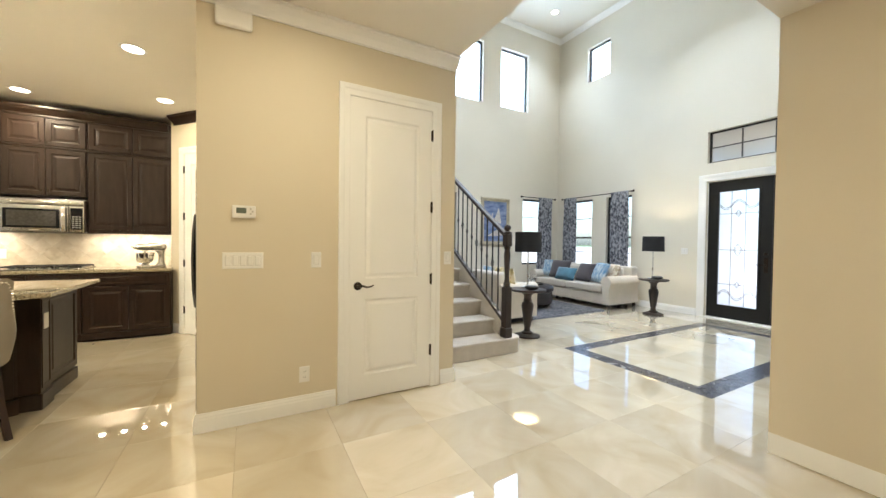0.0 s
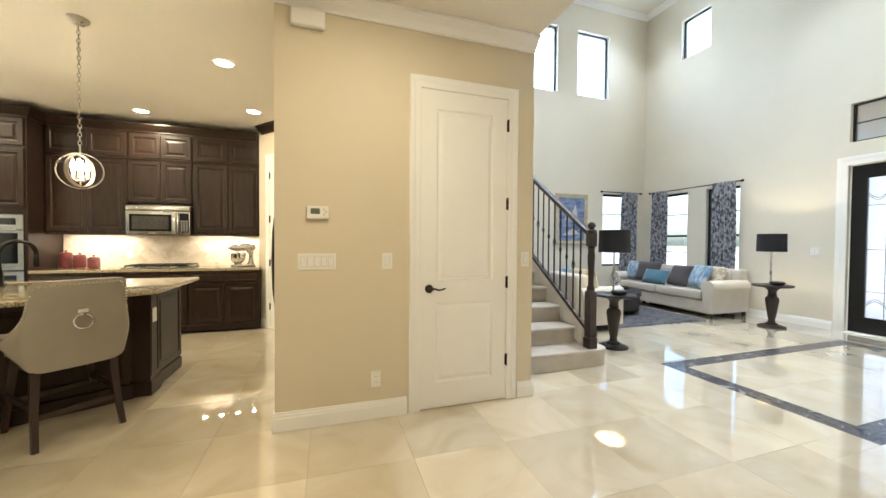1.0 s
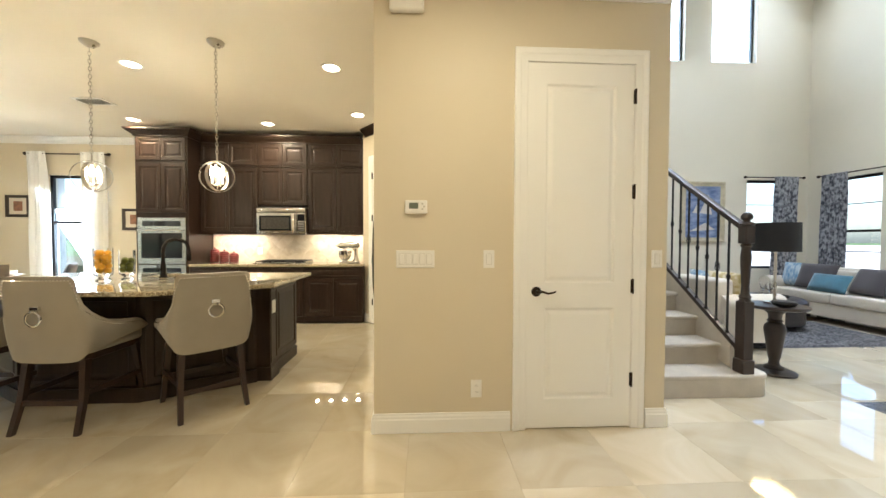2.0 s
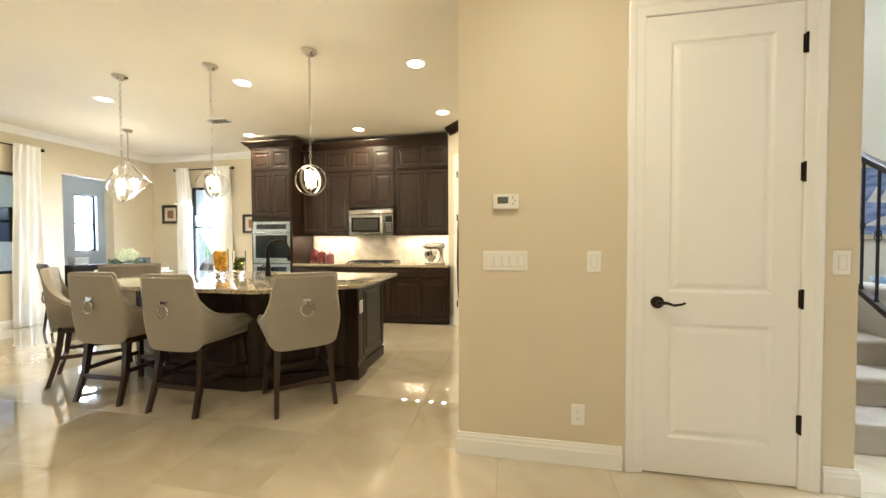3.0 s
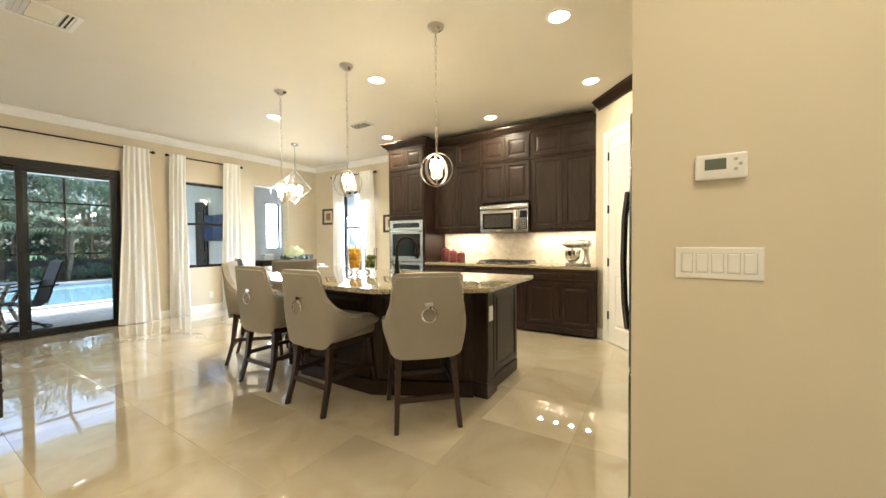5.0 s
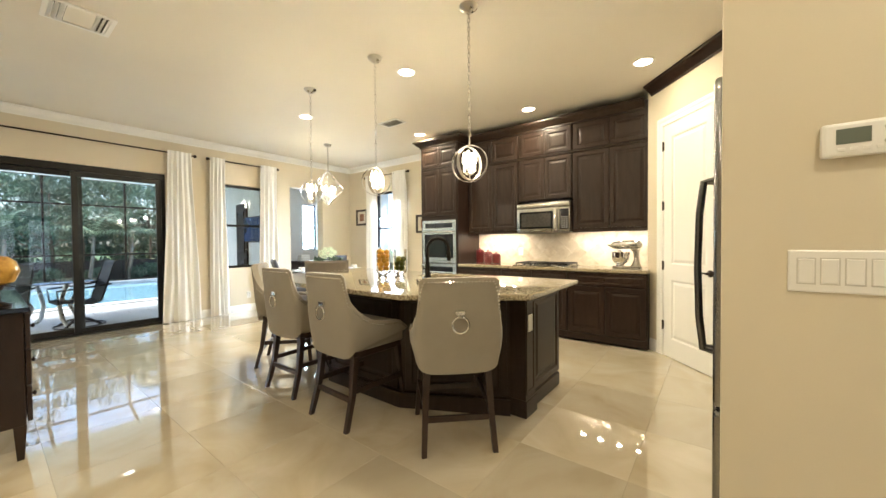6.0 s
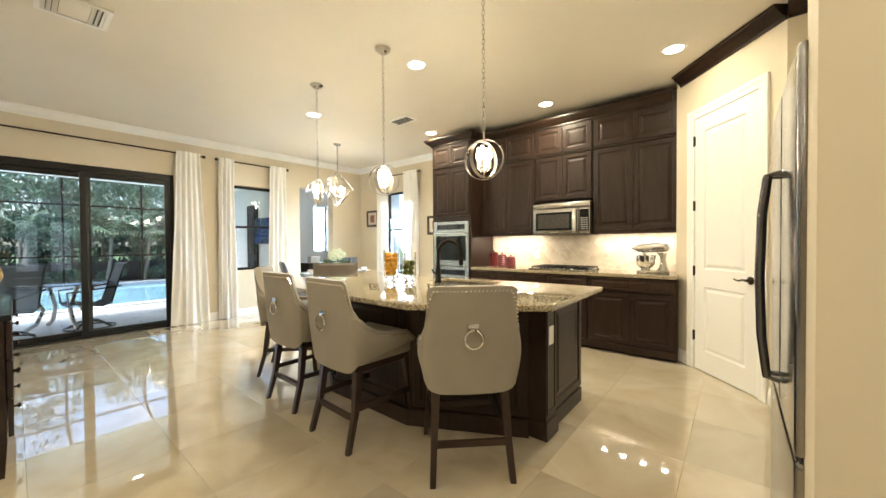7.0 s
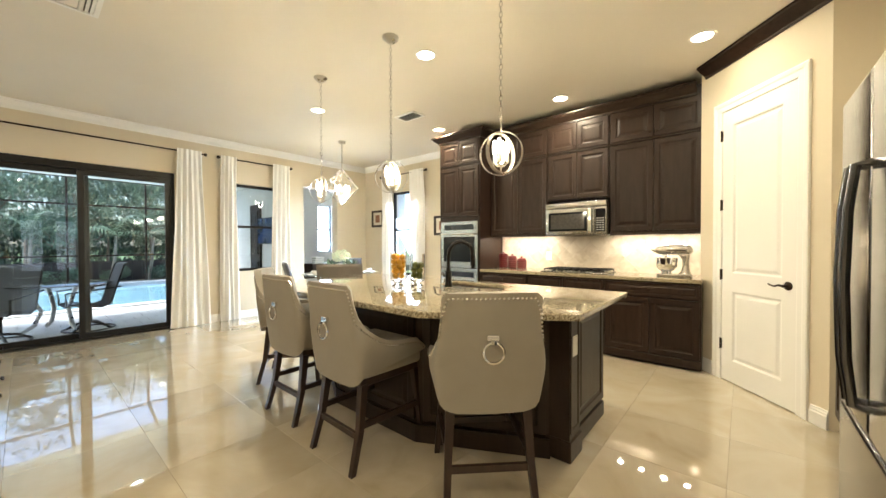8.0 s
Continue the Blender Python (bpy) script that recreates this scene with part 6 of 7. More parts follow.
for lab, y, x, z, w, hh, mt, lean, tw in (("blue and white patterned throw pillow on the sofa", 6.80, 7.22, 0.70, 0.46, 0.44, M_IKAT, 20, 12), ("charcoal throw pillow on the sofa", 6.44, 7.14, 0.70, 0.54, 0.46, M_CHAR, 22, 6),
                                    ("teal lumbar throw pillow on the sofa", 6.12, 6.98, 0.62, 0.56, 0.32, M_TEAL, 26, -2), ("charcoal throw pillow on the sofa", 5.70, 7.12, 0.68, 0.48, 0.44, M_CHAR, 24, -10),
                                    ("blue and white patterned throw pillow on the sofa", 5.34, 7.12, 0.70, 0.48, 0.46, M_IKAT, 24, -22), ("sand patterned throw pillow on the sofa", 5.18, 7.30, 0.69, 0.44, 0.42, M_SAND, 16, -30)):
    pillow(lab, pose(x, y, z, 0, 0, -90 + tw) @ pose(0, 0, 0, -lean, 0, 0), w, hh, 0.17, mt)

pillow("cream and gold patterned throw pillow on the armchair", pose(4.36, 5.02, 0.70, 0, 0, 96) @ pose(0, 0, 0, -16, 0, 0), 0.46, 0.44, 0.16, M_GOLDCLOTH)
pillow("blue and white patterned throw pillow on the armchair", pose(4.36, 5.38, 0.70, 0, 0, 84) @ pose(0, 0, 0, -16, 0, 0), 0.44, 0.42, 0.16, M_IKAT)

# rug
bm = bmesh.new()
NX, NYR = 120, 96
vs = [[bm.verts.new((4.35 + 2.38 * i / NX, 4.90 + 2.0 * j / NYR, 0.012 + 0.018 * random.random() if 0 < i < NX and 0 < j < NYR else 0.001)) for j in range(NYR + 1)] for i in range(NX + 1)]
for i in range(NX):
    for j in range(NYR):
        bm.faces.new((vs[i][j], vs[i + 1][j], vs[i + 1][j + 1], vs[i][j + 1]))
solid("rug", bm, cloth_pattern("blue_grey_shag", (0.022, 0.026, 0.036), (0.10, 0.098, 0.108), 9, 0.95, lo=0.35, hi=0.68), "shaggy blue-grey rug on the marble floor", "rug")

ot = thing("ottoman", "round dark leather tufted ottoman on the rug", "ottoman", pose(5.75, 5.95, 0.02))
M_LEATHER = mat("dark_brown_leather", (0.022, 0.016, 0.016), 0.4, 0, 0.3, 9, 160, 0.15, coat=0.1)
bm = bmesh.new()
lathe(bm, [(0.42, 0.06), (0.45, 0.09), (0.45, 0.28), (0.44, 0.30)], 36)
part("drum", bm, M_LEATHER, ot, "", True)
bm = bmesh.new()
lathe(bm, [(0.44, 0.302), (0.475, 0.33), (0.475, 0.39), (0.42, 0.435), (0.25, 0.45), (0.02, 0.445)], 36)
part("cushion", bm, M_LEATHER, ot, "", True)
for i in range(4):
    bm = bmesh.new()
    a = math.pi * (0.25 + 0.5 * i)
    lathe(bm, [(0.02, 0.005), (0.03, 0.06)], 10, 0.33 * math.cos(a), 0.33 * math.sin(a))
    part("foot", bm, M_DARKWOOD, ot)

tray = thing("serving_tray", "dark round tray with clear glasses on the ottoman", "tray", pose(5.70, 5.80, 0.468))
bm = bmesh.new()
lathe(bm, [(0.18, 0.002), (0.20, 0.006), (0.205, 0.03), (0.20, 0.03), (0.194, 0.010), (0.02, 0.009)], 30)
part("tray_plate", bm, M_BLACK, tray, "", True)
for gx, gy in ((-0.07, -0.05), (0.06, 0.02), (-0.02, 0.09)):
    bm = bmesh.new()
    lathe(bm, [(0.032, 0.0105), (0.034, 0.02), (0.008, 0.03), (0.007, 0.09), (0.036, 0.13), (0.042, 0.19), (0.040, 0.19), (0.033, 0.135), (0.01, 0.10)], 18, gx, gy)
    part("goblet", bm, M_CLEAR, tray, "clear glass goblet", True)

M_SHADE = mat("black_drum_shade", (0.012, 0.012, 0.014), 0.8, 0, 0.1, 6, 200, 0.1)
M_SHADE_IN = mat("gold_shade_lining", (0.66, 0.58, 0.44), 0.6, 0.0, 0.1, 6, 90, 0.05)


def side_table(label, x, y):
    t = thing("side_table", label, "table", pose(x, y, 0), group="pedestal side tables")
    bm = bmesh.new()
    lathe(bm, [(0.10, 0.615), (0.22, 0.625), (0.245, 0.635), (0.25, 0.648), (0.245, 0.66)], 36)
    part("tabletop", bm, M_DARKWOOD, t, "", True)
    bm = bmesh.new()
    lathe(bm, [(0.08, 0.04), (0.075, 0.06), (0.045, 0.08), (0.04, 0.12), (0.05, 0.16), (0.072, 0.33), (0.085, 0.42), (0.078, 0.46), (0.05, 0.49), (0.062, 0.505), (0.05, 0.52), (0.055, 0.57), (0.10, 0.614)], 28)
    part("pedestal", bm, M_DARKWOOD, t, "turned dark wooden pedestal", True)
    bm = bmesh.new()
    lathe(bm, [(0.17, 0.001), (0.172, 0.018), (0.15, 0.026), (0.13, 0.034), (0.09, 0.042)], 32)
    part("base", bm, M_DARKWOOD, t, "", True)
    return t


def table_lamp(label, x, y, z):
    t = thing("table_lamp", label, "lamp", pose(x, y, z), group="table lamps with black shades")
    bm = bmesh.new()
    box(bm, -0.06, 0.06, -0.06, 0.06, 0, 0.02, 0.004)
    part("base", bm, M_CHROME, t)
    bm = bmesh.new()
    lathe(bm, [(0.022, 0.02), (0.014, 0.04), (0.012, 0.30), (0.018, 0.31), (0.012, 0.33), (0.010, 0.58), (0.014, 0.60)], 14)
    part("stem", bm, M_NICKEL, t, "slim nickel stem", True)
    for nm, r, m in (("shade", 0.182, M_SHADE), ("shade_lining", 0.178, M_SHADE_IN)):
        bm = bmesh.new()
        n = 40
        rr = [[bm.verts.new((q * math.cos(2 * math.pi * k / n), q * math.sin(2 * math.pi * k / n), zz)) for k in range(n)] for q, zz in ((r, 0.51), (r - 0.004, 0.785), (r - 0.0065, 0.785), (r - 0.0025, 0.51))]
        for i in range(4):
            a, b = rr[i], rr[(i + 1) % 4]
            for k in range(n):
                bm.faces.new((a[k], a[(k + 1) % n], b[(k + 1) % n], b[k]))
        part(nm, bm, m, t, "black drum shade" if nm == "shade" else "", True)
    bm = bmesh.new()
    for k in range(3):
        a = 2 * math.pi * k / 3
        tube(bm, [(0, 0, 0.59), (0.174 * math.cos(a), 0.174 * math.sin(a), 0.59)], 0.003, 5)
    part("spider", bm, M_NICKEL, t)
    bm = bmesh.new()
    bmesh.ops.create_icosphere(bm, subdivisions=2, radius=0.03)
    bmesh.ops.translate(bm, verts=bm.verts, vec=(0, 0, 0.615))
    part("bulb", bm, M_BULB, t, "glowing bulb", True)
    point_lamp("table_lamp_light", (x, y, z + 0.655), 4.2, (1, 0.84, 0.58), 0.012)
    return t


side_table("dark turned pedestal side table beside the stairs", 4.08, 4.17)
side_table("dark turned pedestal side table beside the sofa", 7.27, 4.30)
table_lamp("black drum table lamp on the pedestal table beside the stairs", 4.10, 4.20, 0.662)
table_lamp("black drum table lamp on the pedestal table beside the sofa", 7.28, 4.33, 0.662)
for x, y in ((4.02, 4.03), (7.20, 4.20)):
    bm = bmesh.new()
    lathe(bm, [(0.03, 0), (0.075, 0.012), (0.095, 0.04), (0.085, 0.055), (0.06, 0.06)], 22)
    solid("decorative_bowl", bm, M_BLACK, "small dark decorative bowl on the pedestal table", "bowl", smooth=True, at=pose(x, y, 0.662))


def picture(name, label, at, w, h_, fw, frame_mat, paint):
    p = thing(name, label, "picture", at)
    bm = bmesh.new()
    rings_panel(bm, -w / 2, w / 2, -h_ / 2, h_ / 2, [(0, 0), (0, 0.03), (fw * 0.25, 0.034), (fw * 0.6, 0.024), (fw, 0.020), (fw, 0.008)])
    part("frame", bm, frame_mat, p)
    bm = bmesh.new()
    box(bm, -w / 2 + fw, w / 2 - fw, -0.011, -0.0085, -h_ / 2 + fw, h_ / 2 - fw)
    art = part("canvas", bm, paint, p)
    return p, art


M_GOLD = mat("cream_gilt_frame", (0.48, 0.42, 0.30), 0.4, 0.2, 0.2, 14, 120, 0.1)
M_SEA = cloth_pattern("blue_sea_painting", (0.05, 0.10, 0.24), (0.28, 0.34, 0.52), 4, 0.5, stretch=(1, 1, 3), lo=0.35, hi=0.7)
pic, art = picture("framed_painting", "framed painting of pale shapes on a blue sea", pose(5.86, FN - 0.001, 1.81), 0.84, 1.12, 0.085, M_GOLD, M_SEA)
M_SAIL = mat("pale_paint", (0.60, 0.55, 0.50), 0.6, 0, 0.2, 9, 90, 0.1)
for k, tri in enumerate((((-0.06, -0.02), (0.18, -0.05), (0.10, 0.33)), ((-0.20, -0.02), (-0.08, -0.02), (-0.07, 0.22)), ((-0.25, -0.36), (0.24, -0.33), (0.05, -0.20)))):
    bm = bmesh.new()
    f = [bm.verts.new((x, -0.0135, z)) for x, z in tri]
    b = [bm.verts.new((x, -0.0115, z)) for x, z in tri]
    bm.faces.new(f)
    for i in range(3):
        bm.faces.new((f[i], f[(i + 1) % 3], b[(i + 1) % 3], b[i]))
    part("painted_shape", bm, M_SAIL, art)
M_MAT = mat("cream_mat_board", (0.62, 0.56, 0.46), 0.7, 0, 0.05, 6, 120, 0.05)
for x, z, w, hh in ((-6.05, 1.81, 0.37, 0.36), (-4.20, 1.60, 0.38, 0.36)):
    p, art = picture("framed_print", "small dark-framed print on the nook wall", pose(x, NY - 0.001, z), w, hh, 0.045, M_DARKWOOD, M_MAT)
    bm = bmesh.new()
    box(bm, -0.07, 0.07, -0.0135, -0.0115, -0.08, 0.08)
    part("print", bm, mat("rust_print", (0.25, 0.11, 0.06), 0.6, 0, 0.5, 18, 60, 0.0), art)

# ---- dining nook ----
tb = thing("dining_table", "round dining table with glass top and dark pedestal", "table", pose(-5.25, 5.75, 0))
bm = bmesh.new()
lathe(bm, [(0.66, 0.742), (0.668, 0.748), (0.66, 0.756)], 48)
g = part("tabletop", bm, glass("table_glass", (0.86, 0.93, 0.92)), tb, "round glass tabletop", True)
g.visible_shadow = False
bm = bmesh.new()
lathe(bm, [(0.30, 0.001), (0.30, 0.03), (0.12, 0.06), (0.09, 0.12), (0.11, 0.4), (0.14, 0.6), (0.26, 0.70), (0.26, 0.741)], 30)
part("pedestal", bm, M_DARKWOOD, tb, "", True)

M_BLUEGREY = mat("blue_grey_velvet", (0.085, 0.095, 0.13), 0.7, 0, 0.2, 8, 260, 0.2, sheen=0.4)
M_GREIGE = mat("dark_taupe_cloth", (0.15, 0.125, 0.10), 0.85, 0, 0.15, 8, 260, 0.2, sheen=0.3)


def dining_chair(label, at, m, w=0.50, top=0.97, tuft=True):
    c = thing("dining_chair", label, "chair", at, group="chairs round the dining table")
    bm = bmesh.new()
    box(bm, -w / 2, w / 2, -0.22, 0.26, 0.38, 0.49, 0.03, 3)
    part("seat", bm, m, c, "", True)
    bm = bmesh.new()
    NXc, NZc = 20, 18
    gr = [[], []]
    for s in (0, 1):
        for i in range(NXc + 1):
            colv = []
            for j in range(NZc + 1):
                u, v = i / NXc * 2 - 1, j / NZc
                z = 0.40 + (top - 0.40) * v
                y = -0.20 - 0.10 * v * v + 0.03 * u * u
                t = 0.07
                if s == 0 and tuft:
                    t += 0.012 * math.cos(u * 9.4) * math.cos(v * 15)
                e = max(0.0, 1 - (abs(u) ** 8 + (2 * v - 1) ** 8)) ** 0.3
                colv.append(bm.verts.new((u * w / 2, y + (t * 0.5 * e if s == 0 else -t * 0.5 * e), z)))
            gr[s].append(colv)
    for s in (0, 1):
        for i in range(NXc):
            for j in range(NZc):
                bm.faces.new((gr[s][i][j], gr[s][i + 1][j], gr[s][i + 1][j + 1], gr[s][i][j + 1]))
    bmesh.ops.remove_doubles(bm, verts=bm.verts, dist=0.0005)
    part("backrest", bm, m, c, "", True)
    for x in (-w / 2 + 0.04, w / 2 - 0.04):
        for y, dy in ((-0.19, -0.05), (0.22, 0.0)):
            bm = bmesh.new()
            tube(bm, [(x, y + dy, 0.001), (x, y, 0.39)], 0.014, 8, taper=1.5)
            part("leg", bm, M_DARKWOOD, c)
    return c


dining_chair("wide dark taupe upholstered dining chair at the glass table", facing(-4.72, 5.37, -0.75, 0.6), M_GREIGE, 0.66, 0.96, False)
dining_chair("tufted blue-grey dining chair at the glass table", facing(-5.50, 5.16, 0.35, 0.9), M_BLUEGREY)
dining_chair("tufted blue-grey dining chair at the glass table", facing(-4.66, 6.22, -0.8, -0.55), M_BLUEGREY, top=0.92)
dining_chair("tufted blue-grey dining chair at the glass table", facing(-5.95, 6.35, 0.7, -0.6), M_BLUEGREY)

fv = thing("flower_vase", "glass vase of pale green hydrangeas on the dining table", "flowers", pose(-5.15, 5.66, 0.757))
bm = bmesh.new()
lathe(bm, [(0.05, 0), (0.06, 0.01), (0.075, 0.15), (0.08, 0.17), (0.074, 0.17), (0.066, 0.14), (0.045, 0.015)], 24)
part("vase", bm, mat("pale_glazed_vase", (0.62, 0.66, 0.68), 0.15, 0, 0.1, 8, 60, 0.0), fv, "", True)


def leaf_cloud(bm, centre, radii, count, size, flat=0.0):
    c = Vector(centre)
    for _ in range(count):
        d = Vector((random.gauss(0, 1), random.gauss(0, 1), random.gauss(0, 1))).normalized()
        p = c + Vector((d.x * radii[0], d.y * radii[1], d.z * radii[2])) * random.uniform(0.55, 1.0)
        q = Euler((random.uniform(0, 6.3), random.uniform(0, 6.3), random.uniform(0, 6.3))).to_matrix()
        s = size * random.uniform(0.6, 1.3)
        vs_ = [bm.verts.new(p + q @ Vector(o)) for o in ((-s, 0, 0), (0, -s * 0.45, s * 0.12), (s, 0, 0), (0, s * 0.45, s * 0.12))]
        bm.faces.new(vs_)


M_HYDRA = mat("hydrangea_petals", (0.72, 0.76, 0.56), 0.7, 0, 0.3, 20, 90, 0.05)
M_LEAF = mat("garden_leaf", (0.065, 0.115, 0.075), 0.5, 0, 0.5, 1.2, 40, 0.1)
for i in range(6):
    a = i * 1.05
    bm = bmesh.new()
    leaf_cloud(bm, (0.10 * math.cos(a), 0.10 * math.sin(a), 0.25 + 0.055 * (i % 3)), (0.062, 0.062, 0.055), 220, 0.014)
    part("flower_head", bm, M_HYDRA, fv, "pale green hydrangea head")
bm = bmesh.new()
for i in range(14):
    a = i * 0.45
    r = 0.20
    leaf_cloud(bm, (r * math.cos(a), r * math.sin(a), 0.19), (0.05, 0.05, 0.03), 3, 0.06)
part("leaves", bm, M_LEAF, fv)
for x, y in ((-5.25, 5.22), (-5.05, 6.16), (-5.62, 5.6)):
    cp = thing("cup", "white porcelain cup on a saucer on the dining table", "cup", pose(x, y, 0.7565), group="cups on the dining table")
    bm = bmesh.new()
    lathe(bm, [(0.07, 0), (0.12, 0.012), (0.125, 0.016), (0.06, 0.010)], 28)
    part("saucer", bm, M_PLATE, cp, "", True)
    bm = bmesh.new()
    lathe(bm, [(0.025, 0.011), (0.05, 0.03), (0.058, 0.07), (0.055, 0.07), (0.045, 0.03), (0.02, 0.02)], 24)
    part("bowl", bm, M_PLATE, cp, "", True)

# ---- room beyond the opening ----
M_GREY = mat("cool_grey_paint", (0.60, 0.58, 0.55), 0.6, 0, 0.04, 1.5, 200, 0.03)
bm = bmesh.new()
wall_run(bm, "x", -9.6, LX - T, 5.56, 5.68, -0.1, CEIL + 0.1)
wall_run(bm, "y", 5.68, 8.6, -8.7, -8.5, -0.1, CEIL + 0.1, [(7.20, 7.62, 1.06, 2.29)])
wall_run(bm, "x", -8.5, LX - T, 8.5, 8.6, -0.1, CEIL + 0.1)
wall_run(bm, "y", NY + T, 8.5, LX - T, LX - 0.08, -0.1, CEIL + 0.1)
solid("wall_side_room", bm, M_GREY, "grey painted walls of the side room", "wall", "structure")
solid("ceiling_side_room", B(-8.7, LX - T, 5.56, 8.6, 2.75, 2.9), M_CEIL, "white ceiling of the side room", "ceiling", "structure")
solid("floor_side_room", B(-8.7, LX - T, 5.56, 8.6, -0.2, -0.001), M_MARBLE, "cream marble floor of the side room", "floor", "structure")
window("window_11", "small black-framed window of the side room", "y", 7.20, 7.62, -8.5, 1.06, 2.29, -1, 0.03, rails=(1.66,))
bf = thing("buffet_cabinet", "dark buffet cabinet in the side room", "cabinet", pose(-7.55, 6.95, 0, 0, 0, 90))
part("body", B(-0.45, 0.65, 0.0, 0.45, 0.06, 0.80, 0.006), M_DARKWOOD, bf)
for i in range(2):
    bm = bmesh.new()
    rings_panel(bm, -0.44 + 0.54 * i, 0.09 + 0.54 * i, 0.08, 0.78, DOOR_STEPS)
    part("door", bm, M_DARKWOOD, bf)
for x in (-0.42, 0.62):
    for y in (0.03, 0.42):
        part("foot", B(x - 0.02, x + 0.02, y - 0.02, y + 0.02, 0.0, 0.06), M_DARKWOOD, bf)
for i in range(3):
    solid("folded_towel", B(-0.12, 0.12, -0.09, 0.09, 0, 0.05, 0.018, 3), M_DRAPE, "folded white towel on the dark buffet", "towel", at=pose(-7.75, 6.75, 0.801 + 0.051 * i, 0, 0, 85 + 4 * i), group="folded towels")
g = thing("glass_screen", "pale blue-grey glass screen in the side room", "screen", pose(-7.9, 5.72, 0))
p = part("pane", B(-0.4, 0.4, 0.5, 0.51, 0.02, 2.0), glass("pale_blue_glass", (0.62, 0.72, 0.78), 0.15), g)
p.visible_shadow = False
bm = bmesh.new()
box(bm, -0.42, -0.4, 0.49, 0.52, 0.0, 2.02)
box(bm, 0.4, 0.42, 0.49, 0.52, 0.0, 2.02)
box(bm, -0.4, 0.4, 0.49, 0.52, 2.0, 2.02)
part("frame", bm, M_NICKEL, g)

# ---- dark console by the garden doors ----
cs = thing("console_table", "dark wood console with black glass top and tapered legs", "console", pose(-4.15, 2.03, 0))
bm = bmesh.new()
box(bm, 0.02, 1.36, -0.44, -0.005, 0.20, 0.852, 0.004)
part("body", bm, M_ESPRESSO, cs)
part("top", B(0, 1.385, -0.46, 0.02, 0.853, 0.882, 0.004), M_BLACKGLASS, cs, "black glass top")
for x in (0.03, 1.31):
    for y in (-0.43, -0.05):
        bm = bmesh.new()
        prev = None
        for z, w in ((0.001, 0.014), (0.20, 0.026)):
            ring = [bm.verts.new((x + 0.02 + a * w, y + 0.02 + b * w, z)) for a, b in ((-1, -1), (1, -1), (1, 1), (-1, 1))]
            if prev:
                for i in range(4):
                    bm.faces.new((prev[i], prev[(i + 1) % 4], ring[(i + 1) % 4], ring[i]))
            prev = ring
        part("leg", bm, M_ESPRESSO, cs)
turn = pose(1.37, 0, 0, 0, 0, 180)
for i in range(3):
    for j in range(3):
        bm = bmesh.new()
        rings_panel(bm, 0.02 + 0.45 * i, 0.45 + 0.45 * i, 0.22 + 0.21 * j, 0.42 + 0.21 * j, DRAWER_STEPS)
        d = part("drawer_front", bm, M_ESPRESSO, cs, at=turn)
        bm = bmesh.new()
        knob(bm, 0.235 + 0.45 * i, -0.02, 0.32 + 0.21 * j)
        part("knob", bm, M_BRONZE, d, "dark bronze knob", True)
vz = thing("globe_vase", "amber glass globe on a dark foot on the console", "vase", pose(-2.93, 1.93, 0.883))
bm = bmesh.new()
lathe(bm, [(0.06, 0), (0.06, 0.012), (0.02, 0.03), (0.018, 0.09), (0.035, 0.115)], 20)
part("foot", bm, M_BRONZE, vz, "", True)
bm = bmesh.new()
lathe(bm, [(0.03, 0.116), (0.075, 0.14), (0.098, 0.20), (0.085, 0.26), (0.05, 0.29), (0.03, 0.296)], 28)
part("globe", bm, mat("amber_art_glass", (0.45, 0.25, 0.05), 0.08, 0.2, 0.5, 14, 60, 0.0, coat=0.6), vz, "amber art-glass globe", True)

# ---- sliding doors ----
sd = thing("sliding_door", "black-framed sliding glass doors to the pool terrace, shut", "door", kind="structure")
X0, X1 = LX - 0.16, LX - 0.02
bm = bmesh.new()
box(bm, X0, X1, SL[0] + 0.002, SL[1] - 0.002, 2.24, 2.328)
box(bm, X0, X1, SL[0] + 0.002, SL[0] + 0.05, 0.03, 2.24)
box(bm, X0, X1, SL[1] - 0.05, SL[1] - 0.002, 0.03, 2.24)
box(bm, X0, X1, SL[0] + 0.002, SL[1] - 0.002, -0.002, 0.03)
part("door_frame", bm, M_BLACK, sd)
for i, (ya, yb) in enumerate(((0.50, 1.62), (1.56, 2.745), (2.635, 3.61))):
    xm = LX - 0.06 - 0.045 * (i % 2)
    bm = bmesh.new()
    for a in ((ya, ya + 0.06, 0.032, 2.238), (yb - 0.06, yb, 0.032, 2.238), (ya + 0.06, yb - 0.06, 0.032, 0.10), (ya + 0.06, yb - 0.06, 2.17, 2.238)):
        box(bm, xm - 0.019, xm + 0.019, *a)
    pn = part("panel", bm, M_BLACK, sd, "black sliding panel")
    g = part("pane", B(xm - 0.003, xm + 0.003, ya + 0.058, yb - 0.058, 0.098, 2.172), M_GLASS, pn, "clear glass pane")
    g.visible_shadow = False

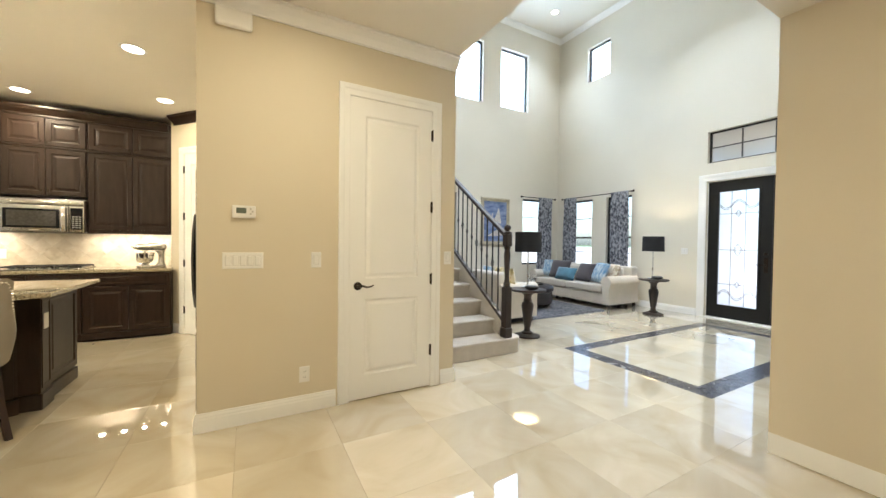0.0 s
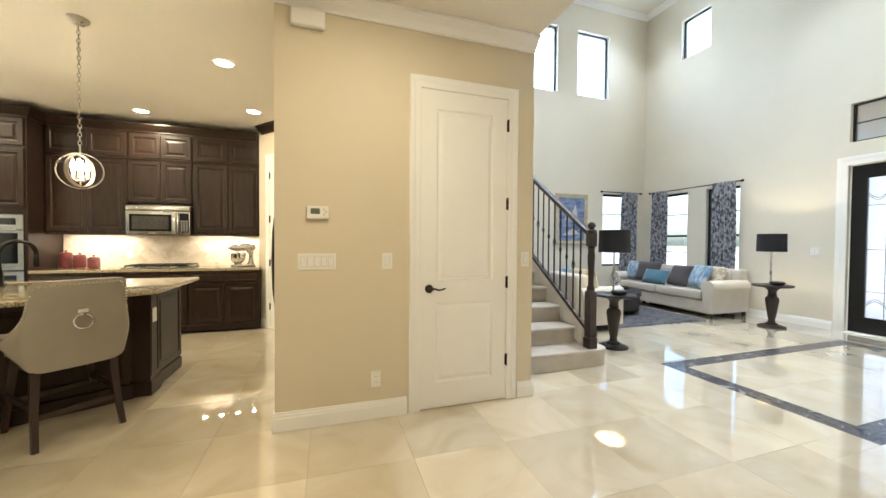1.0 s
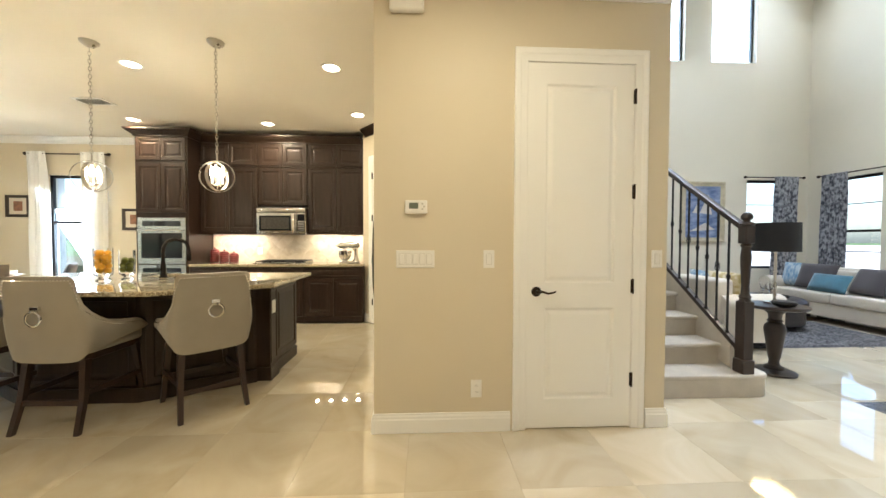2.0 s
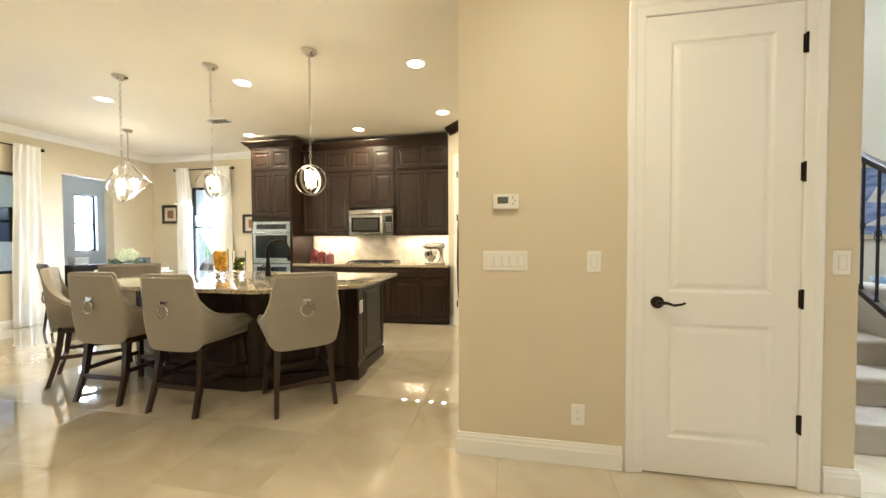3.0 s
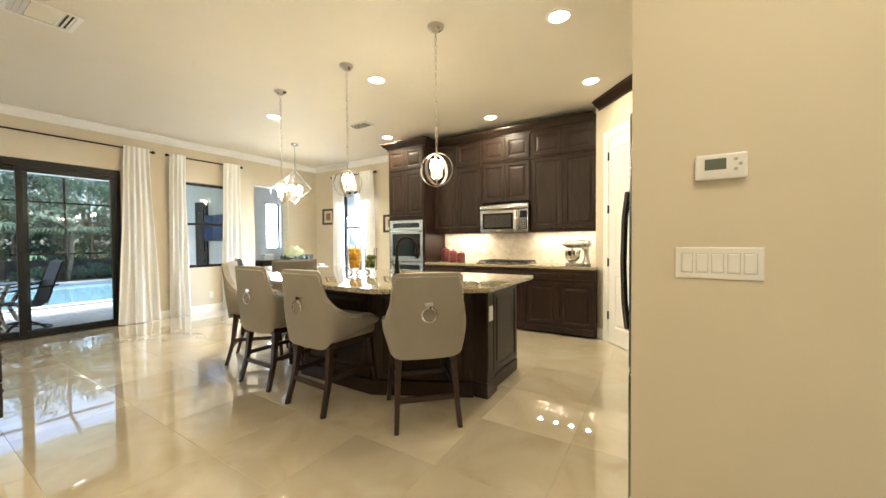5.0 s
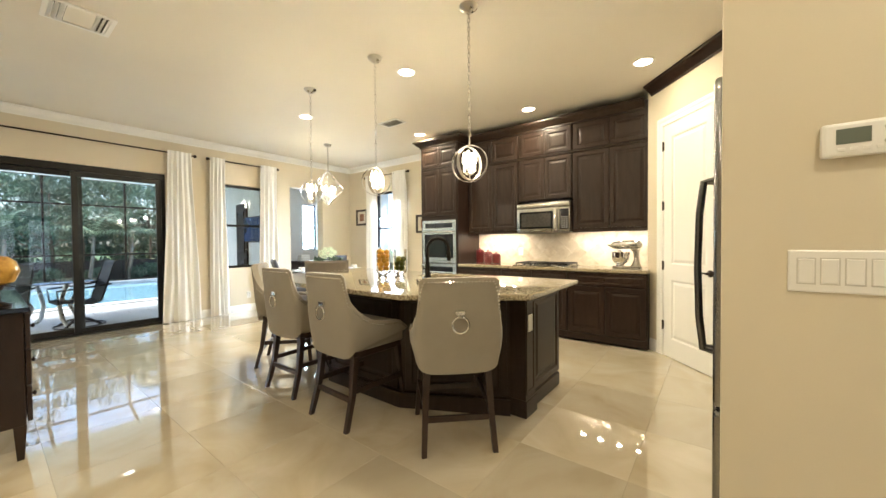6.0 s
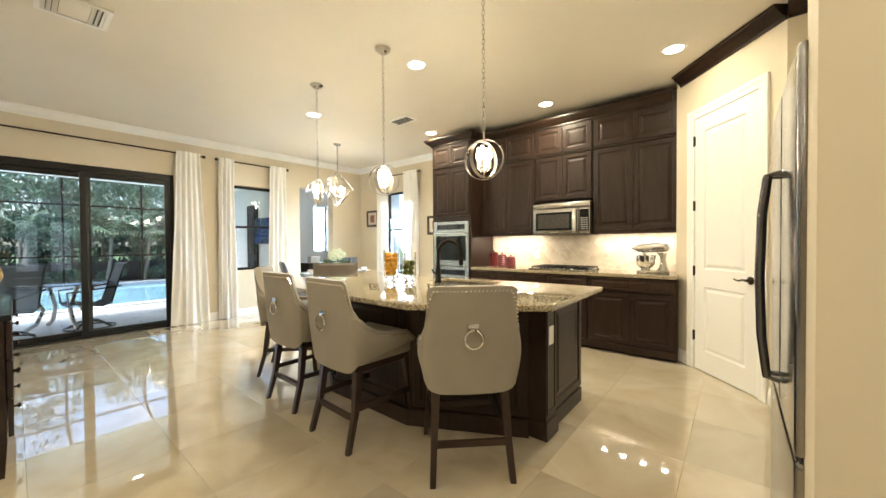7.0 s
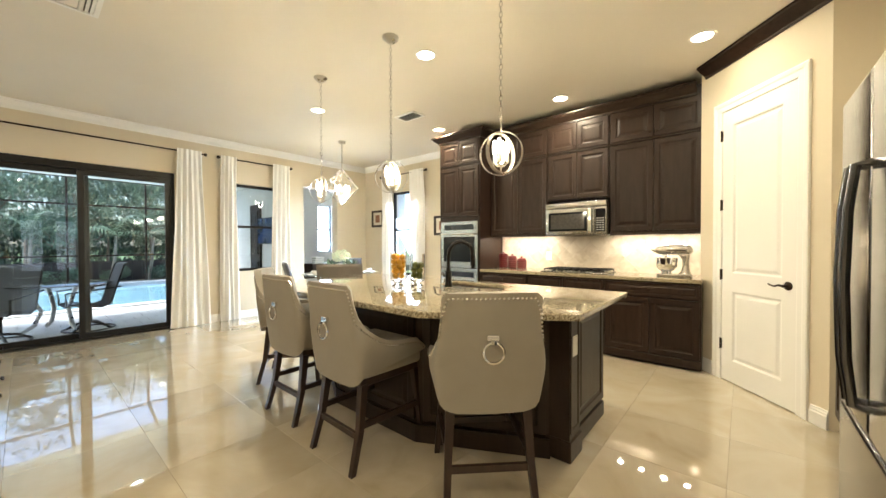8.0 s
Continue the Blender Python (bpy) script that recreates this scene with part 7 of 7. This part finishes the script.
# ---- terrace, pool and garden ----
solid("ground", B(-400, 400, -400, 400, -0.6, -0.45), mat("lawn_grass", (0.07, 0.12, 0.03), 0.9, 0, 0.35, 0.8, 30, 0.3), "green lawn reaching to the horizon", "ground", "structure")
M_PAVER = mat("pale_paver", (0.50, 0.48, 0.46), 0.8, 0, 0.12, 3, 60, 0.2)
terrace = solid("terrace", B(-9.95, LX - T - 0.001, -4, 12, -0.44, -0.075), M_GROUT, "pale paved pool terrace", "pavement", "structure")
bm = bmesh.new()
for i in range(11):
    for j in range(52):
        x, y = LX - T - 0.31 - 0.295 * i, -3.9 + 0.3 * j + (0.15 if i % 2 else 0)
        box(bm, x + 0.004, x + 0.29, y + 0.004, y + 0.295, -0.074, -0.056 + random.uniform(-0.002, 0.002))
pv = part("pavers", bm, M_PAVER, terrace)
tagged(pv, kind="stuff")
bm = bmesh.new()
for a in ((-10.3, -9.955, -3, 12), (-16.6, -16.1, -3, 12)):
    box(bm, *a, -0.44, -0.03, 0.02, 2)
solid("pool_coping", bm, M_PAVER, "pale stone pool coping", "coping", "structure")
water = mat("pool_water", (0.29, 0.51, 0.60), 0.08, 0, 0.15, 0.7, 4, 0.15, coat=0.3)
solid("water", B(-16.1, -10.3, -3, 12, -0.44, -0.14), water, "bright turquoise swimming pool water", "water", "structure")
solid("garden_bed", B(-40, -16.6, -25, 30, -0.44, -0.08), mat("garden_soil", (0.10, 0.09, 0.05), 0.95, 0, 0.4, 2, 30, 0.4), "shaded garden bed behind the pool", "ground", "structure")
solid("terrace_roof", B(-9.6, LX - T, -4, 5.55, 2.55, 2.75), M_CEIL, "white terrace roof", "ceiling", "structure")

solid("terrace_roof", B(-9.4, LX - T, 5.56, 8.6, 3.06, 3.2), M_CEIL, "white roof over the side room", "ceiling", "structure")

tl = thing("terrace_light", "white trimmed recessed terrace ceiling light, lit", "ceiling light", pose(-7.3, 3.31, 2.549), group="recessed ceiling lights")
bm = bmesh.new()
lathe(bm, [(0.096, -0.006), (0.098, -0.001)], 24)
part("trim_ring", bm, M_PLATE, tl)
bm = bmesh.new()
lathe(bm, [(0.07, -0.009), (0.07, -0.0065)], 24)
part("lens", bm, M_LAMPGLOW, tl, "glowing lens")

cage = thing("screen_enclosure", "dark bronze pool screen enclosure frame", "enclosure")
for y in (-3.2, -1.0, 1.1, 3.1, 5.1, 7.3, 9.5):
    part("post", B(-16.75, -16.68, y - 0.03, y + 0.03, -0.44, 4.6), M_BRONZE, cage)
    bm = bmesh.new()
    tube(bm, [(-16.7, y, 4.6), (-13, y, 5.4), (-9.3, y, 3.6)], 0.04, 6)
    part("rafter", bm, M_BRONZE, cage)
for z in (0.9, 2.6, 3.5, 4.6):
    part("beam", B(-16.745, -16.685, -5, 11, z - 0.03, z + 0.03), M_BRONZE, cage)


def tree(name, label, x, y, hgt, spread, count, leaf=0.10, m=None):
    t = thing(name, label, "tree", pose(x, y, -0.09), group="trees behind the pool")
    bm = bmesh.new()
    rng = random.Random(int(x * 10 + y * 100))
    lean = rng.uniform(-0.3, 0.3)
    tube(bm, [(0, 0, 0), (lean * 0.3, 0.05, hgt * 0.25), (lean * 0.7, -0.05, hgt * 0.5), (lean, 0, hgt * 0.8)], 0.055, 8, taper=0.4)
    limbs = []
    for k in range(7):
        a, z = rng.uniform(0, 6.3), hgt * rng.uniform(0.3, 0.7)
        e = (lean + spread * 0.8 * math.cos(a), spread * 0.8 * math.sin(a), z + hgt * rng.uniform(0.08, 0.28))
        limbs.append(e)
        tube(bm, [(lean * z / hgt, 0, z), ((lean + e[0]) / 2, e[1] / 2, z + 0.12), e], 0.035, 6, taper=0.4)
    part("trunk", bm, mat("bark", (0.13, 0.10, 0.07), 0.9, 0, 0.4, 9, 60, 0.5), t, "", True)
    bm = bmesh.new()
    per = count // 12
    for k in range(12):
        e = limbs[k % 7] if k < 7 else (lean + rng.uniform(-1, 1) * spread * 0.6, rng.uniform(-1, 1) * spread * 0.6, hgt * rng.uniform(0.55, 1.0))
        r = spread * rng.uniform(0.35, 0.6)
        leaf_cloud(bm, e, (r, r, r * 0.7), per, leaf)
    part("crown", bm, m or M_LEAF, t)
    return t


M_DARKFENCE = mat("dark_stained_boards", (0.05, 0.04, 0.034), 0.8, 0, 0.3, 3, 60, 0.2, rand=0.2)
M_LEAF2 = mat("light_leaf", (0.105, 0.165, 0.10), 0.5, 0, 0.5, 1.2, 40, 0.1)
for i, (x, y, hh, sp) in enumerate(((-18.5, 1.0, 4.7, 1.6), (-18.4, 3.4, 4.0, 1.5), (-18.8, 5.6, 4.9, 1.6), (-19.5, 8.2, 4.6, 1.7), (-20.5, -1.2, 5.4, 1.9), (-21.5, 2.2, 6.2, 1.9), (-21.8, 4.6, 5.4, 1.9), (-22, 7.0, 6.4, 2.0), (-21.5, 10.5, 5.4, 2.0))):
    tree("tree", "leafy garden tree behind the pool screen", x, y, hh, sp, 6000, 0.062, M_LEAF if i % 2 else M_LEAF2)
bm = bmesh.new()
for y in range(-6, 17):
    for z in (0.1, 0.7, 1.3, 1.9, 2.5 + 0.5 * math.sin(y * 2.3)):
        leaf_cloud(bm, (-23.5 + 0.5 * math.sin(y * 1.7), y * 1.1, z), (0.6, 0.8, 0.55), 330, 0.11)
solid("hedge", bm, M_LEAF, "dense dark green hedge behind the garden", "hedge", "stuff")
fence = thing("garden_fence", "low dark board fence behind the pool", "fence", pose(-18.0, 0, -0.08))
for i in range(46):
    part("board", B(-0.012, 0.012, -5.0 + 0.3 * i, -4.71 + 0.3 * i, 0.0, 0.74 + random.uniform(-0.01, 0.01)), M_DARKFENCE, fence)
for i in range(8):
    part("post", B(-0.09, -0.0125, -5.0 + 1.95 * i, -4.91 + 1.95 * i, 0.0, 0.76), M_DARKFENCE, fence)
for i in range(13):
    bm = bmesh.new()
    r_ = 0.24 + 0.12 * random.random()
    for k in range(5):
        leaf_cloud(bm, (random.uniform(-0.15, 0.15), random.uniform(-0.4, 0.4), r_ * (0.7 + 0.5 * random.random())), (r_ * 0.6, r_ * 0.8, r_ * 0.7), 150, 0.05)
    sh = thing("shrub", "low leafy garden shrub beside the pool coping", "shrub", pose(-17.55, -3.6 + 0.98 * i + random.uniform(-0.25, 0.25), -0.085), group="shrubs beside the pool")
    part("foliage", bm, M_LEAF2 if i % 3 else M_LEAF, sh)
for y, x in ((2.2, -17.4), (4.2, -17.3), (5.3, -17.5)):
    pl = thing("palm", "small palm with arching fronds beside the pool", "palm", pose(x, y, -0.09), group="palms beside the pool")
    bm = bmesh.new()
    tube(bm, [(0, 0, 0), (0.05, 0.1, 0.8), (0.02, 0.15, 1.7)], 0.06, 8, taper=0.7)
    part("trunk", bm, mat("palm_bark", (0.22, 0.19, 0.15), 0.9, 0, 0.3, 12, 60, 0.4), pl, "", True)
    for k in range(13):
        bm = bmesh.new()
        a = 2 * math.pi * k / 13 + y
        up = random.uniform(0.7, 1.9)
        for q in range(14):
            u = q / 14
            c = Vector((math.cos(a) * u * 1.5, 0.15 + math.sin(a) * u * 1.5, 1.7 + up * u * 1.1 - 1.1 * u * u))
            side = Vector((-math.sin(a), math.cos(a), 0))
            fw_ = Vector((math.cos(a), math.sin(a), -0.3))
            L = 0.46 * math.sin(math.pi * (0.12 + 0.85 * u))
            for s in (1, -1):
                e = c + side * s * L + fw_ * L * 0.6 - Vector((0, 0, L * 0.3))
                bm.faces.new([bm.verts.new(p) for p in (c - fw_ * 0.02, c + fw_ * 0.035, e)])
        part("frond", bm, M_LEAF2, pl)


def patio_chair(at, label):
    """A sling swivel chair on a round base; front towards local -y."""
    c = thing("patio_chair", label, "chair", at, group="terrace chairs")
    line = [(-0.30, 0.40), (-0.22, 0.42), (0.10, 0.36), (0.20, 0.40), (0.29, 0.72), (0.37, 1.0), (0.43, 1.03)]
    bm = bmesh.new()
    a = [[bm.verts.new((x, y, z)) for y, z in line] for x in (-0.25, 0.25)]
    b = [[bm.verts.new((x, y, z - 0.008)) for y, z in line] for x in (-0.25, 0.25)]
    for i in range(len(line) - 1):
        bm.faces.new((a[0][i], a[1][i], a[1][i + 1], a[0][i + 1]))
        bm.faces.new((b[0][i], b[0][i + 1], b[1][i + 1], b[1][i]))
    part("sling", bm, mat("grey_mesh_sling", (0.075, 0.078, 0.088), 0.8, 0, 0.1, 20, 200, 0.2), c, "grey mesh sling")
    for x in (-0.26, 0.26):
        bm = bmesh.new()
        tube(bm, [(x, y, z) for y, z in line], 0.014, 8)
        tube(bm, [(x * 1.1, -0.28, 0.41), (x * 1.15, -0.30, 0.60), (x * 1.15, 0.05, 0.63), (x * 1.1, 0.32, 0.66)], 0.014, 8)
        part("side_frame", bm, M_BLACK, c, "", True)
    bm = bmesh.new()
    tube(bm, [(0, 0.0, 0.36), (0, 0, 0.10)], 0.035, 10)
    for k in range(4):
        t_ = math.pi * (0.25 + 0.5 * k)
        tube(bm, [(0, 0, 0.12), (0.16 * math.cos(t_), 0.16 * math.sin(t_), 0.09), (0.30 * math.cos(t_), 0.30 * math.sin(t_), 0.012)], 0.018, 8)
    tube(bm, [(0.30 * math.cos(q * math.pi / 12), 0.30 * math.sin(q * math.pi / 12), 0.013) for q in range(24)], 0.012, 6, True)
    part("swivel_base", bm, M_BLACK, c, "", True)
    return c


patio_chair(pose(-7.75, 2.83, -0.056, 0, 0, 5), "black-framed sling swivel chair on the terrace")
patio_chair(pose(-7.55, 1.95, -0.056, 0, 0, 60), "black-framed sling swivel chair beside the terrace table")
pt = thing("patio_table", "round glass terrace table with curved metal legs", "table", pose(-8.05, 2.55, -0.056))
bm = bmesh.new()
lathe(bm, [(0.58, 0.70), (0.60, 0.712), (0.58, 0.722)], 36)
part("tabletop", bm, mat("smoked_glass_top", (0.02, 0.025, 0.03), 0.08, 0, 0.1, 4, 60, 0.0, coat=0.5), pt, "", True)
for k in range(4):
    t_ = math.pi * (0.1 + 0.5 * k)
    bm = bmesh.new()
    tube(bm, [(r * math.cos(t_), r * math.sin(t_), z) for r, z in ((0.45, 0.70), (0.32, 0.52), (0.22, 0.32), (0.30, 0.12), (0.45, 0.02))], 0.030, 8)
    part("leg", bm, M_NICKEL, pt, "curved pewter leg", True)

# pale ground sheets, added to brighten the foyer windows and cover the lawn
solid("driveway", B(8.6, 160, -80, 160, -0.44, -0.2), M_PAVER, "pale ground sheet added to brighten the front windows", "driveway", "structure")
solid("pale_side_sheet", B(-3, 8.6, 7.9, 160, -0.44, -0.2), M_PAVER, "pale ground sheet added to brighten the north windows", "path", "structure")

# made-up slab and columns outside, blocking sky from transom and entrance glass
solid("sky_block_slab", B(8.14, 11.5, 0.6, 5.0, 3.55, 3.75), M_WALL, "beige slab added to block the sky from the transom", "roof", "structure")
for y in (0.8, 4.8):
    solid("sky_block_column", B(11.1, 11.4, y - 0.15, y + 0.15, -0.199, 3.549, 0.02, 2), M_WALL, "beige column added under the sky-blocking slab", "column", "structure")

# terrace wall fittings seen through the side window
tv = thing("outdoor_television", "black flat television hung on the grey terrace wall", "television", pose(-7.75, 5.555, 1.55))
part("case", B(-0.48, 0.48, -0.05, 0, -0.28, 0.28, 0.006), M_BLACK, tv)
part("screen", B(-0.46, 0.46, -0.0535, -0.0505, -0.26, 0.26), mat("blue_lit_screen", (0.03, 0.06, 0.16), 0.1, 0, 0.4, 3, 20, 0.0, coat=0.5), tv, "dark blue screen")
td = thing("terrace_door", "dark panelled door in the grey terrace wall", "door", pose(-8.75, 5.555, -0.06), kind="structure")
part("leaf", B(0.24, 0.75, -0.04, 0, 0, 2.2, 0.005), M_ESPRESSO, td)
for c, e in ((0.15, 0.95), (1.1, 2.05)):
    bm = bmesh.new()
    rings_panel(bm, 0.32, 0.67, c, e, DOOR_STEPS, -0.0405)
    part("panel", bm, M_ESPRESSO, td)

# ---- floor tiles ----
floor = solid("floor", B(LX - T, FX + T, -4.2, FN + T, -0.2, -0.006), M_GROUT, "polished cream marble tile floor", "floor", "structure")
G, GX, GY, J = 0.597, 1.193, 2.685, 0.0005
MX0, MX1, MY0, MY1 = 4.09, 7.33, 1.925, 3.555


def tile_mesh(w, d):
    bm = bmesh.new()
    top = [bm.verts.new(p) for p in ((-w / 2 + 0.0008, -d / 2 + 0.0008, 0), (w / 2 - 0.0008, -d / 2 + 0.0008, 0), (w / 2 - 0.0008, d / 2 - 0.0008, 0), (-w / 2 + 0.0008, d / 2 - 0.0008, 0))]
    mid = [bm.verts.new(p) for p in ((-w / 2, -d / 2, -0.0012), (w / 2, -d / 2, -0.0012), (w / 2, d / 2, -0.0012), (-w / 2, d / 2, -0.0012))]
    low = [bm.verts.new(p) for p in ((-w / 2, -d / 2, -0.010), (w / 2, -d / 2, -0.010), (w / 2, d / 2, -0.010), (-w / 2, d / 2, -0.010))]
    bm.faces.new(top)
    for a, b in ((mid, top), (low, mid)):
        for i in range(4):
            bm.faces.new((a[i], a[(i + 1) % 4], b[(i + 1) % 4], b[i]))
    return finish(bm, "tile", M_MARBLE)


def lay(me, x, y, turn):
    ob = new("tile", me)
    ob.parent = floor
    ob.location, ob.rotation_euler = (x, y, 0), (0, 0, radians(90 * turn))


FULL = tile_mesh(G - J, G - J)
rest = bmesh.new()
for i in range(-13, 12):
    for j in range(-12, 9):
        x0, y0 = GX + i * G, GY + j * G
        x1, y1 = x0 + G, y0 + G
        if x1 < LX - 0.05 or x0 > FX or y0 > FN or (x0 > CX0 + 0.8 and x1 < CX1 and y0 > CY) or (x1 < 2.2 and y0 > NY):
            continue
        if y1 < 0.2:
            box(rest, x0 + J, x1 - J, y0 + J, y1 - J, -0.010, 0)
        elif x1 <= MX0 or x0 >= MX1 or y1 <= MY0 or y0 >= MY1:
            lay(FULL, x0 + G / 2, y0 + G / 2, random.randrange(4))
        else:
            xs, ys = sorted({x0, x1, min(max(MX0, x0), x1), min(max(MX1, x0), x1)}), sorted({y0, y1, min(max(MY0, y0), y1), min(max(MY1, y0), y1)})
            for a, b in zip(xs, xs[1:]):
                for c, d in zip(ys, ys[1:]):
                    if not (MX0 - 1e-6 <= a and b <= MX1 + 1e-6 and MY0 - 1e-6 <= c and d <= MY1 + 1e-6) and b - a > 0.01 and d - c > 0.01:
                        lay(tile_mesh(b - a - J, d - c - J), (a + b) / 2, (c + d) / 2, 0)
tiles_far = part("far_tiles", rest, M_MARBLE, floor)
tagged(tiles_far, kind="stuff")
W = 0.195
iw, ih = (MX1 - MX0 - 2 * W) / 5, (MY1 - MY0 - 2 * W) / 2
INNER = tile_mesh(iw - J, ih - J)
for i in range(5):
    for j in range(2):
        lay(INNER, MX0 + W + (i + 0.5) * iw, MY0 + W + (j + 0.5) * ih, 2 * random.randrange(2))
bm = bmesh.new()
S = 0.0488
for i in range(int((MX1 - MX0) / S) + 1):
    for j in range(int((MY1 - MY0) / S) + 1):
        x, y = MX0 + i * S, MY0 + j * S
        if x + S > MX1 + 0.02 or y + S > MY1 + 0.02:
            continue
        if x + S < MX0 + W + 0.01 or x > MX1 - W - 0.02 or y + S < MY0 + W + 0.01 or y > MY1 - W - 0.02:
            box(bm, x + 0.001, x + S - 0.001, y + 0.001, y + S - 0.001, -0.010, -0.0015 + random.uniform(0, 0.001))
border = part("mosaic_border", bm, M_SLATE, floor, "dark slate mosaic border")
tagged(border, kind="stuff")
